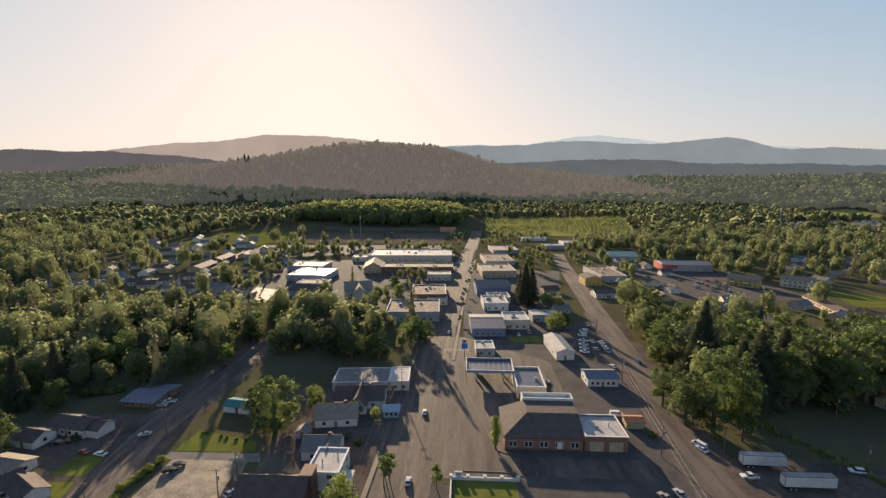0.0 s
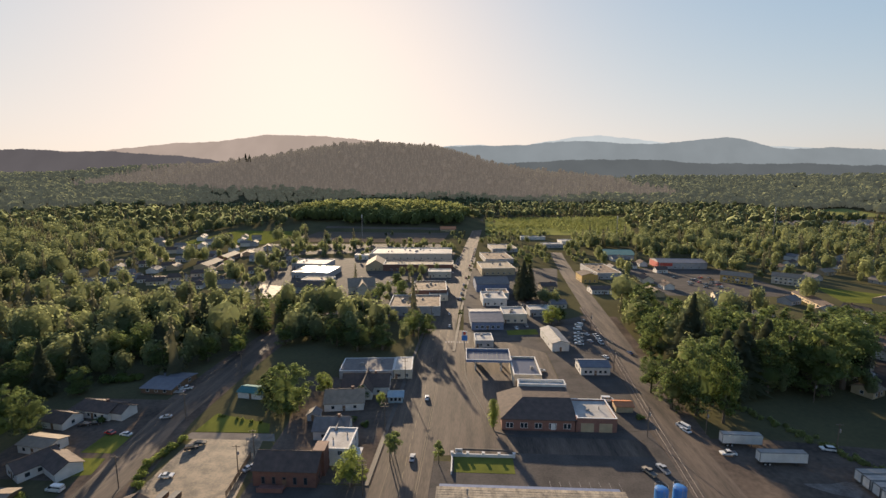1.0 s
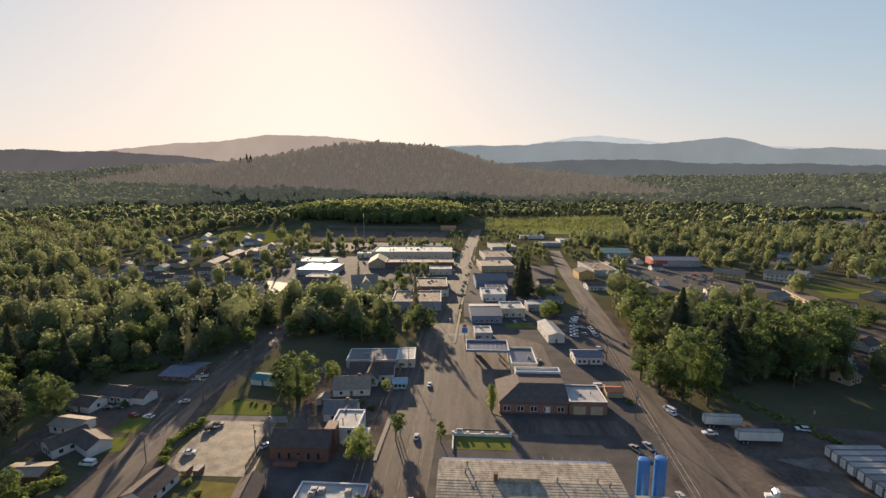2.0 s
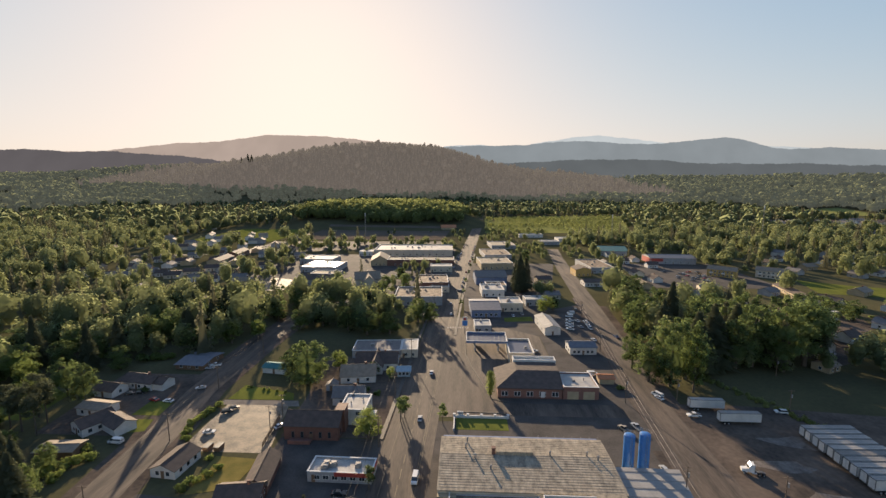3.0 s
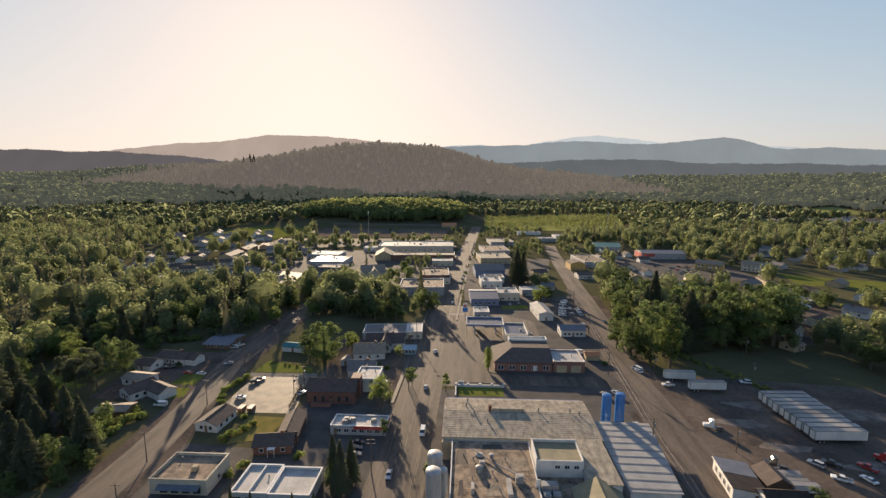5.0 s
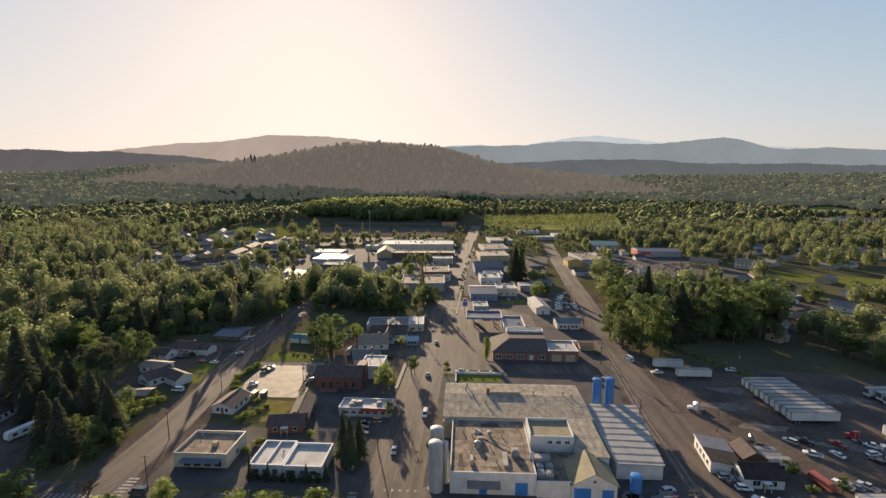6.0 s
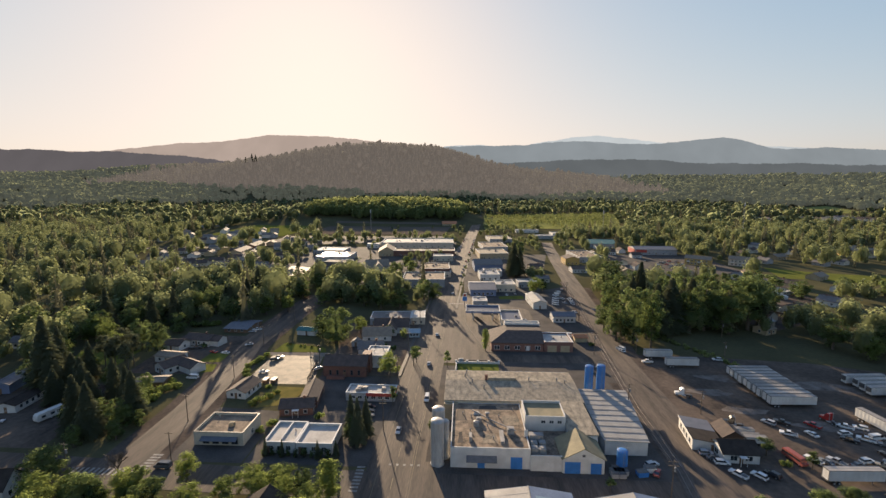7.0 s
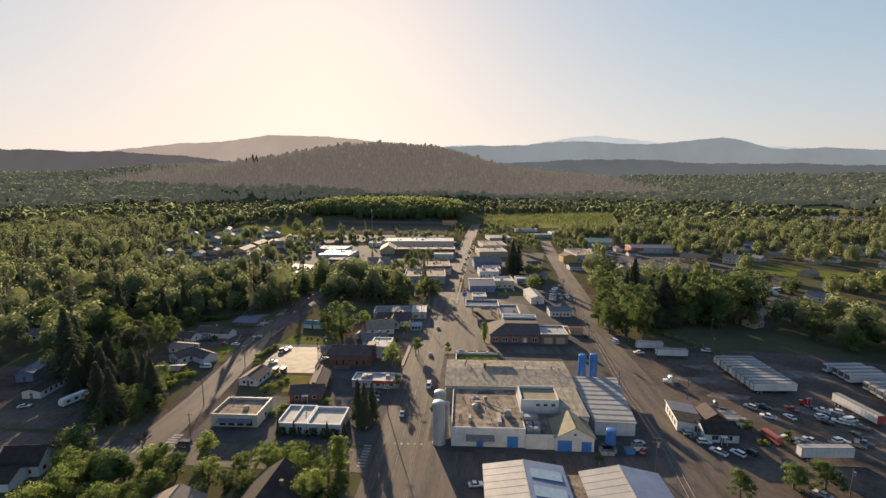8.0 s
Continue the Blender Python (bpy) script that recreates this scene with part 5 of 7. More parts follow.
def silo(x, y, r, h, material, label, group, cap=0.7, cage=True):
    ob = thing("silo", label, "silo", pose(x, y, 0), group)
    n = 24
    part("tank", Geo().cyl(0, 0, 0.3, h, r, n=n).cyl(0, 0, 0, 0.3, r + 0.15, n=n), material, ob, smooth=False)
    g = Geo()
    for i in range(4):
        a0, a1 = i / 4 * math.pi / 2, (i + 1) / 4 * math.pi / 2
        g.cyl(0, 0, h + cap * math.sin(a0), h + cap * math.sin(a1), r * max(0.02, math.cos(a0)), r * max(0.02, math.cos(a1)), n=n)
    part("dome", g, material, ob)
    for z in (h * 0.33, h * 0.66, h - 0.05):
        part("ring_seam", Geo().cyl(0, 0, z, z + 0.08, r + 0.03, n=n), material, ob)
    if cage:
        g = Geo()
        for u in (-0.22, 0.22):
            g.tube((u, -r - 0.15, 0.3), (u, -r - 0.15, h + 0.8), 0.035, n=4)
        for i in range(int(h / 0.6)):
            g.tube((-0.22, -r - 0.15, 0.5 + 0.6 * i), (0.22, -r - 0.15, 0.5 + 0.6 * i), 0.02, n=4)
        part("ladder", g, "steel", ob)
        g = Geo()
        for i in range(12):
            a, b = 2 * math.pi * i / 12, 2 * math.pi * (i + 1) / 12
            g.tube((r * math.cos(a), r * math.sin(a), h + 0.9), (r * math.cos(b), r * math.sin(b), h + 0.9), 0.03, n=4)
            g.tube((r * math.cos(a), r * math.sin(a), h - 0.1), (r * math.cos(a), r * math.sin(a), h + 0.9), 0.025, n=4)
        part("top_railing", g, "steel", ob)
    return ob


silo(-7.2, 43.5, 1.85, 12.8, "silo_white", "tall stained white steel milk silo by the street", "white silos", cage=False)
silo(-7.2, 49.5, 1.85, 13.2, "silo_white", "tall stained white steel milk silo by the street", "white silos", cage=False)
silo(-5.2, 46.6, 1.2, 11.0, "silo_white", "slimmer white steel silo between two larger ones", "white silos", cage=False)
silo(46.1, 86.5, 1.5, 11.6, "blue", "tall blue steel silo with a top railing", "blue silos", 0.4)
silo(50.6, 87.2, 1.5, 11.6, "blue", "tall blue steel silo with a top railing", "blue silos", 0.4)
silo(43.6, 43.2, 1.45, 5.6, "blue", "squat blue storage tank beside the plant gable", "blue silos", 0.4)


def metal_hall(x, y, w, d, h, rh, label):
    ob = gable_house("metal_hall", label, x, y, w, d, h, rh, 0, "white", "sheet", "y", 0, 0, False, doors=False, ribs=2.4, category="building")
    z = h + rh + 0.2
    # blue-grey overlay on the east slope only; the west slope stays pale
    part("east_slope", Geo().slab([(w / 2 + 0.25, -0.4, z - 0.25 * rh / (w / 2)), (w + 0.4, -0.4, h + 0.2 - 0.4 * rh / (w / 2)), (w + 0.4, d + 0.4, h + 0.2 - 0.4 * rh / (w / 2)), (w / 2 + 0.25, d + 0.4, z - 0.25 * rh / (w / 2))], 0.03), "blue_sheet", ob, "blue-grey sheets covering the east slope")
    return ob


hall = metal_hall(5.5, -22, 19.5, 46, 6.2, 1.5, "wide metal hall with a ribbed white roof")
for i in range(3):
    y0 = 39.5 - i * 6.5
    part("skylight_sheet", Geo().slab([(11.0, y0, 8.0 - 0.1), (18.6, y0, 6.8), (18.6, y0 + 3.6, 6.8), (11.0, y0 + 3.6, 8.0 - 0.1)], 0.08), "skylight", hall, "bluish translucent roof sheet")
metal_hall(29.5, -22, 19, 45, 5.6, 2.0, "white metal hall with a low gable roof")
solid("link_roof", Geo().box(25.2, 29.3, -20, 22, 0, 5.6), "tar", "dark flat link between two halls", "building", "")


def dumpster(x, y, material, label, rot=0):
    ob = thing("container", label, "container", pose(x, y, 0.03, 0, 0, rot))
    part("body", Geo().side([(-1.3, 0.15), (1.3, 0.15), (1.5, 1.5), (-1.5, 1.5)], -0.9, 0.9), material, ob)
    part("lid", Geo().box(-1.5, 1.5, -0.92, 0.92, 1.5, 1.6), "trim", ob)
    for u in (-1.1, 1.1):
        part("foot", Geo().box(u - 0.1, u + 0.1, -0.8, 0.8, 0, 0.15), "trim", ob)


dumpster(48.2, 40.6, "blue", "blue steel waste container", 10)
dumpster(51, 42.5, "car_white", "white plastic container beside the tank")
for x, y in ((-78.1, 92.0), (-74.8, 92.2)):
    dumpster(x, y, "timber", "brown steel waste container beside the car park", 84)


def lot_fence(x0, y0, x1, y1, n):
    """A weathered wooden fence: posts, and boards nailed between them."""
    length = math.hypot(x1 - x0, y1 - y0)
    ob = thing("fence", "weathered brown wooden fence beside the car park", "fence", pose(x0, y0, 0, 0, 0, math.degrees(math.atan2(y1 - y0, x1 - x0))))
    for i in range(n + 1):
        part("post", Geo().box(length * i / n - 0.08, length * i / n + 0.08, -0.08, 0.08, 0, 1.9), "wood", ob)
    for i in range(n):
        for k in range(3):
            part("board", Geo().box(length * i / n + 0.1, length * (i + 1) / n - 0.1, -0.03, 0.03, 0.25 + 0.55 * k, 0.65 + 0.55 * k), "timber", ob)


lot_fence(-62.0, 93.8, -63.7, 111.1, 6)
for i in range(4):
    dumpster(40.6 + i * 1.0, 40.2 + (i % 2) * 1.2, "grey", "grey wheeled crates stacked by the plant gable", 90)

# ---- centre, east of the street ----
def brick_office():
    ob = thing("brick_office", "long low red-brick office with a dark hipped roof", "building", pose(13, 130, 0))
    w, d, h = 24.2, 21, 4.2
    part("wall", Geo().box(0, w, 0, 18, 0, h), "brick", ob)
    top = 7.0
    part("roof", Geo().slab([(-0.6, -0.6, h), (w + 0.6, -0.6, h), (w + 0.6, 10, top), (8, 10, top)], 0.25).slab([(-0.6, -0.6, h), (8, 10, top), (8, 18.4, top), (-0.6, 18.4, h)], 0.25).slab([(8, 10, top), (w + 0.6, 10, top), (w + 0.6, 18.4, top), (8, 18.4, top)], 0.25), "shingle", ob, "dark brown shingle roof")
    part("rear_parapet", Geo().box(7.6, w + 1, 18.4, 18.9, 0, top + 0.9).box(7.6, 8.0, 18.9, 22.5, 0, top + 0.9).box(w + 0.6, w + 1, 18.9, 22.5, 0, top + 0.9).box(7.6, w + 1, 22.5, 22.9, 0, top + 0.9), "white", ob, "white rear parapet")
    part("rear_roof", Geo().box(8, w + 0.6, 18.9, 22.5, 0, top - 0.2), "skylight", ob, "bluish rear roof")
    part("east_wall", Geo().box(w + 0.3, w + 0.6, -0.3, 18, 0, h + 0.7), "brick", ob)
    for i in range(5):
        for k in (-0.62, 0.62):
            window(ob, pose(2.6 + i * 4.75 + k, 0, 1.0), 1.0, 1.7, "white_trim")
    door(ob, w, d, "S", 17.0, 1.5, 2.5, "white_trim", "white entrance door")
    part("base_course", Geo().box(-0.05, w + 0.05, -0.08, -0.005, 0, 0.5), "dark_brick", ob)
    ga = flat_building("garage", "low brick garage with a white-edged pale roof", 37.8, 130, 13, 13.5, 4.4, 0, "brick", "membrane", 0.5, doors=0)
    for u in (3.4, 9.4):
        door(ga, 13, 13.5, "S", u, 4.2, 3.0, "tan", "wide tan roller door")
    roof_unit(ga, 5, 6, 4.4, 0.9)
    vent_pipe(ga, 9, 7, 4.4)


brick_office()
gable_house("shed", "small open shed with an orange metal roof", 55, 143.5, 6, 4.5, 2.4, 0.7, 0, "tan", "orange", "x", 0, 0, False, doors=False, category="shed")


def canopy():
    ob = thing("pump_canopy", "filling-station canopy with a dark ribbed top and blue fascia", "canopy", pose(1.2, 175, 0))
    w, d, h = 19.6, 13.5, 5.0
    part("fascia", Geo().box(0, w, 0, 0.25, h, h + 1.0).box(0, w, d - 0.25, d, h, h + 1.0).box(0, 0.25, 0.25, d - 0.25, h, h + 1.0).box(w - 0.25, w, 0.25, d - 0.25, h, h + 1.0), "blue_wall", ob, "blue and white fascia band")
    part("fascia_edge", Geo().box(-0.03, w + 0.03, -0.04, 0.25, h + 1.0, h + 1.2).box(w - 0.3, w + 0.03, 0.25, d, h + 1.0, h + 1.2).box(-0.03, 0.27, 0.25, d, h + 1.0, h + 1.2).box(0.27, w - 0.3, d - 0.25, d, h + 1.0, h + 1.2), "white_trim", ob)
    part("deck", Geo().box(0.25, w - 0.25, 0.25, d - 0.25, h, h + 0.2), "solar", ob)
    for i in range(9):
        part("deck_rib", Geo().box(1.2 + i * 2.1, 1.45 + i * 2.1, 0.3, d - 0.3, h + 0.2, h + 0.45), "slate", ob)
    for x in (4.2, 15.4):
        for y in (3, 10.5):
            part("column", Geo().box(x - 0.25, x + 0.25, y - 0.25, y + 0.25, 0, h), "white", ob)
            part("pump", Geo().box(x - 0.4, x + 0.4, y + 0.4, y + 1.0, 0.02, 1.7), "blue_wall", ob)


canopy()
st = flat_building("station_shop", "filling-station shop with a dark roof and white parapets", 20.5, 163, 11.2, 19, 4.4, 0, "cream", "solar", 0.7, front=3, sides=2, units=1)
flat_building("shop", "small low shop with a white roof", 6, 205, 9, 11, 3.6, 3, "grey", "membrane", 0.4, front=2, units=1)


def pylon_sign(x, y):
    ob = thing("pylon_sign", "tall blue and white filling-station sign on a pole", "sign", pose(x, y, 0))
    part("post", Geo().box(-0.2, 0.2, -0.15, 0.15, 0, 8.5), "steel", ob)
    part("panel", Geo().box(-1.4, 1.4, -0.2, 0.2, 4.6, 7.2), "blue", ob)
    part("logo_panel", Geo().box(-1.2, 1.2, -0.25, 0.25, 7.3, 9.4), "white", ob)
    part("logo_disc", Geo().cyl(0, 0, -0.28, 0.28, 0.8, n=16, m=pose(0, 0, 8.35, 90)), "red", ob)


pylon_sign(0.5, 203)
gable_house("workshop", "white workshop with a blue-grey roof and many windows", 50.5, 175, 12.5, 9, 3.6, 1.4, 2, "white", "slate", "x", 5, 2, False, category="building")
gable_house("warehouse_white", "white metal warehouse with a low pale roof", 43.4, 202, 8.4, 23, 4.2, 1.3, 5, "white", "sheet", "y", 0, 2, False, ribs=1.5, category="building")
gable_house("shop_building", "blue-grey shop block with a sloping slate-coloured roof", 4.5, 233, 18, 26, 4.6, 2.0, 3, "blue_wall", "slate", "x", 5, 3, False, category="building", win=(1.5, 1.5))
flat_building("shop_building", "white flat-roofed shop block", 23.3, 246, 14, 16, 5, 3, "cream", "membrane", 0.6, front=3, sides=2, units=2)
flat_building("shop_building", "low block with a pale sunlit roof", 41, 260, 14, 10, 4.2, 6, "grey", "membrane", 0.3, front=3, units=1)
flat_building("shop_building", "white cluttered shop roofs beside the street", 13, 283, 16, 20, 4.6, 4, "white", "membrane", 0.6, front=3, sides=2, units=5)
flat_building("shop_building", "white low shop block", 17, 300, 15, 14, 4.0, 4, "white", "tar", 0.6, front=3, units=4)
gable_house("hall_building", "wide blue-grey gabled hall", 9.5, 322, 25, 24, 6, 3.2, 5, "blue_wall", "shingle_grey", "x", 4, 3, False, category="building", win=(1.5, 1.6))
flat_building("shop_building", "long tan-roofed shop block", 16, 385, 30, 36, 5.5, 6, "tan", "pale_roof", 0.7, front=5, sides=4, units=3)
flat_building("shop_building", "grey shop block with a dark roof", 22, 444, 29, 45, 4.2, 6, "grey", "tar", 0.5, front=5, units=3)
flat_building("shop_building", "low grey block by the crossing", 34, 520, 30, 40, 4.0, 6, "grey", "pale_roof", 0.5, front=5, units=3)
flat_building("shop_building", "white low building beside the far lots", 82, 640, 36, 14, 4.0, 6, "white", "membrane", 0.5, front=4)
gable_house("house", "small pale house behind the shops", 54, 300, 11, 9, 3, 2, 10, "cream", "shingle_grey")
gable_house("house", "brown-roofed house behind the shops", 60, 330, 12, 10, 3, 2, 8, "tan", "shingle")
gable_house("house", "small cream house by the road", 58, 278, 10, 8, 3, 2, 10, "cream", "shingle_grey")

# ---- west of the street ----
flat_building("long_shop", "long low shop with a pale streaked roof", -52, 166, 22.5, 14, 3.6, 4, "grey", "shingle_grey", 0.08, front=5, sides=2, units=2)
flat_building("shop_end", "shop end with a bright cream roof", -29.2, 167.5, 7.6, 14, 4.0, 4, "cream", "membrane", 0.06, front=2)
flat_building("shop_building", "long shop with a white-edged grey roof", -46.5, 257, 32, 29, 5.6, 3, "grey", "tar", 0.6, front=6, sides=3, units=4)
flat_building("shop_building", "brick shop block with a flat roof", -36, 300, 24, 30, 5.6, 4, "dark_brick", "tar", 0.6, front=4, sides=3, units=3)
flat_building("shop_building", "pale low shop with a flat roof", -24, 294, 13, 8, 4, 4, "cream", "pale_roof", 0.4, front=3)
flat_building("store", "very long low brick store with a white roof edge", -76, 401, 66, 22, 5.4, 2, "dark_brick", "pale_roof", 0.7, front=10, units=4)
flat_building("store", "white-roofed supermarket block behind the shops", -101, 462, 88, 45, 6.0, 2, "cream", "membrane", 0.8, front=10, units=10)
flat_building("store", "small store with a white roof", -118, 462, 15, 14, 4.4, 2, "white", "membrane", 0.4, front=3)
flat_building("shop_building", "shop with a pale roof", -31, 372, 20, 14, 5, 3, "cream", "membrane", 0.4, front=3)
flat_building("market", "large low market hall with a glossy pale roof", -150, 366, 34, 32, 5.0, -3, "grey", "gloss_roof", 0.15, front=5, units=4)
flat_building("market", "low hall with a worn tan roof", -131, 337, 24, 14, 4.6, -3, "grey", "pale_roof", 0.3, front=4, units=2)
flat_building("market", "low block with a worn pale roof", -166, 408, 34, 26, 4.8, -3, "grey", "membrane", 0.3, front=4, units=2)
gable_house("hall_building", "dark gabled hall near the market", -128, 312, 22, 14, 5, 3, -4, "grey", "shingle", "x", 3, 2, False, category="building")
gable_house("church", "tan-roofed hall with steep crossing gables", -86, 312, 20, 16, 5, 5, 15, "cream", "shingle_tan", "x", 3, 2, False, wing=(6, -8, 9, 24, 5, 4.5, "y"), category="church")
gable_house("church", "long tan building with a steep tan roof", -92, 400, 18, 30, 5, 5, 8, "tan", "shingle_tan", "y", 2, 4, False, category="building")


def corner_store():
    ob = flat_building("corner_store", "two-storey white building with a bright white flat roof", -42, 108.2, 9.0, 11.4, 5.2, 0, "white", "membrane", 0.3, front=2, sides=2, storeys=2, units=0)
    vent_pipe(ob, 3, 5, 5.2, 0.6)
    vent_pipe(ob, 6.5, 8, 5.2, 0.6)
    part("side_porch", Geo().box(9.0, 11.6, 1, 5, 0, 2.6).slab([(9.05, 0.6, 2.9), (12, 0.6, 2.7), (12, 5.4, 2.7), (9.05, 5.4, 2.9)], 0.12), "white", ob)
    br = gable_house("brick_church", "brown-brick gabled church hall with a dark roof", -57, 98.6, 17.4, 9.2, 4.8, 2.8, 0, "dark_brick", "shingle", "x", 5, 2, False, category="church", win=(0.8, 1.9), frame_mat="trim")
    part("bell_tower", Geo().box(15.2, 18.2, 5, 9.4, 0, 7.6).box(15.0, 18.4, 4.8, 9.6, 7.6, 7.9), "dark_brick", br)
    part("entry_stair", Geo().box(2, 9, -2.4, -0.1, 0, 0.6).box(2, 9, -2.6, -2.4, 0, 1.3), "brick", br)


corner_store()
gable_house("house", "grey-roofed white house behind the corner store", -48, 121, 11, 8, 3.2, 2.6, 3, "white", "shingle_grey", "x", 2, 2, True, wing=(6, -3, 4.5, 8, 3.2, 2.4, "y"))
gable_house("house", "brown-roofed house with a brick chimney", -50, 139, 14, 10, 3, 3.0, 8, "white", "shingle_tan", "x", 3, 2, True)
gable_house("house", "dark-roofed house with a steep cross gable", -47, 152, 18, 10, 3.4, 3.2, 4, "white", "shingle", "x", 3, 2, True, wing=(6, -4, 6, 12, 3.4, 3.4, "y"))
gable_house("glasshouse", "small glazed lean-to greenhouse", -28, 146.5, 5.5, 4.5, 2.6, 1.2, 3, "skylight", "skylight", "x", 3, 1, False, doors=False, category="greenhouse")
gable_house("shed", "small grey garden shed", -54, 132.5, 4, 3.4, 2.3, 1.2, 0, "grey", "shingle_grey", "y", 0, 0, False, category="shed")
gable_house("shed", "low shed with a teal metal roof", -86.5, 148, 10.5, 6, 2.5, 0.8, -8, "white", "teal", "x", 0, 1, False, ribs=0.8, category="shed")
fb = flat_building("dental_office", "square cream building with a brown flat roof", -81, 49.2, 15.2, 11.6, 3.5, 0, "cream", "tar", 0.7, coping="trim", doors=0, sides=1)
part("awning", Geo().slab([(2.5, -1.6, 2.2), (13.6, -1.6, 2.2), (13.6, -0.05, 2.9), (2.5, -0.05, 2.9)], 0.12), "slate", fb, "grey sloping awning")
roof_unit(fb, 9.2, 5.2, 3.5, 1.4, "tan")
vent_pipe(fb, 3, 9.5, 3.5, 0.7)
windows(fb, 15.2, 11.6, "S", 4, 0.6, 1.8, 1.5, 0.15, 0.92, "trim")
wf = flat_building("clinic", "white flat-roofed building of three joined blocks", -58.2, 46.3, 9.3, 11.5, 2.9, 0, "white", "membrane", 0.5, front=3, units=0)
part("roof_step", Geo().box(4.4, 4.8, 0.3, 11.2, 2.9, 3.5), "white", wf, "white raised roof edge")
vent_pipe(wf, 7, 7, 2.9, 0.5)
flat_building("clinic_wing", "white flat-roofed wing with rooftop units", -48.6, 46.1, 10.6, 11, 2.8, 0, "white", "membrane", 0.6, front=3, units=0)
dn = flat_building("diner", "low diner with a pale cluttered roof and red fascia", -42.6, 78.8, 17.8, 7, 2.7, -1, "grey", "membrane", 0.4, coping="white_trim", front=6, units=5, win=(1.5, 1.1))
part("fascia", Geo().box(7.5, 17.8, -0.2, -0.02, 2.0, 3.2).box(17.82, 17.97, -0.2, 7, 2.0, 3.2), "red", dn, "red sign fascia")
gable_house("house", "brown L-shaped house with a dark shingle roof", -62, 66.5, 11, 7, 2.8, 1.8, 8, "dark_brick", "shingle", "x", 3, 2, True, wing=(5.5, 5, 6, 14, 2.8, 1.9, "y"), porch=True)
gable_house("house", "white bungalow with a grey shingle roof by the street", -86.8, 78.6, 7.6, 10.5, 2.6, 1.6, -6, "white", "shingle", "y", 2, 3, False)
# houses along the side street
gable_house("house", "long white house with a dark brown roof", -136.5, 131.5, 14, 8, 2.9, 1.8, -10, "white", "shingle", "x", 4, 2, True, wing=(11.5, 1, 7, 6.2, 2.8, 1.6, "x"))
gable_house("garage", "white garage with a dark hipped-looking roof", -142, 124, 9, 7, 2.6, 1.8, -10, "white", "shingle", "x", 0, 1, False, category="garage")
gable_house("house", "white house with a weathered brown roof and projecting wing", -129, 100, 8, 10, 3, 1.9, -28, "white", "shingle", "y", 2, 3, False, wing=(5.5, 5.5, 11, 6.5, 2.8, 1.7, "x"))
gable_house("house", "white house with a flat brown roof behind", -136, 110, 11, 6.5, 2.8, 0.9, -8, "white", "shingle_tan", "x", 3, 1, False)
gable_house("house", "wide house with a pale grey roof", -126.5, 150, 13, 15, 2.1, 1.0, -4, "timber", "slate", "x", 3, 2, False)
gable_house("shed", "low brown shed among shrubs", -126.5, 84.5, 11, 6, 2.4, 0.6, 5, "timber", "shingle_tan", "x", 0, 0, False, category="shed")
gable_house("mobile_home", "long white mobile home with a dark roof", -160, 64, 6.6, 14, 2.7, 1.0, 5, "white", "shingle_black", "y", 1, 5, False, category="house")
gable_house("shed", "blue-grey metal shed among trees", -175.5, 76.6, 6, 13, 3.6, 1.3, 14, "blue_wall", "slate", "y", 0, 0, False, ribs=1, category="shed")
gable_house("house", "white house among dark trees", -215.7, 121.6, 12, 8, 3, 2, 15, "white", "shingle_grey")
gable_house("house", "white gabled house with a dark roof and grey trim", -123.5, 21.5, 10.5, 7.0, 3.4, 3.4, 6, "white", "shingle_black", "x", 3, 2, False, wing=(-1, -6, 9, 7, 2.6, 1.8, "x"))
gable_house("house", "steep dark-roofed house behind bright shrubs", -53, 7, 13.5, 15, 3.4, 4.4, -3, "tan", "shingle_black", "y", 2, 3, True, wing=(1.5, -4, 7, 9, 3.2, 2.8, "y"))
gable_house("house", "brown-roofed house among bright shrubs", -73, 0, 12, 13, 3, 2.8, 4, "tan", "shingle_tan", "y", 2, 3, False)


def caravan(x, y, rot):
    ob = thing("caravan", "long old pale caravan under trees", "caravan", pose(x, y, 0.02, 0, 0, rot))
    part("body", taper(Geo(), [(-4.3, 0.6), (4.3, 0.6), (4.5, 1.4), (4.2, 2.6), (3.7, 2.95), (-3.8, 2.95), (-4.3, 2.5), (-4.5, 1.4)], 2.4, 2.2, 0.6, 2.9), "white", ob)
    for sx in (-0.5, 0.6):
        for sy in (-1, 1):
            wheel(ob, sx, sy * 1.0, 0.36)
    for u in (-2.6, 0, 2.4):
        window(ob, pose(u, -1.17, 1.5), 1.0, 0.6, "trim")
    part("hitch", Geo().tube((4.3, 0, 0.6), (5.6, 0, 0.5), 0.06), "trim", ob)


caravan(-138.8, 62.5, 74)
for x, y, rot in ((207, 243, 30), (216, 236, 100), (199, 226, 80), (226, 246, 20), (190, 205, 120)):
    caravan(x, y, rot)
gable_house("house", "small white cabin at the trailer park", 240, 222, 7, 8, 2.8, 2.2, 30, "white", "shingle", "y", 1, 2, False)
gable_house("shed", "pale flat shed by the trailer park", 166, 172, 7, 5, 2.6, 0.7, 30, "cream", "sheet", "x", 1, 1, False, category="shed")

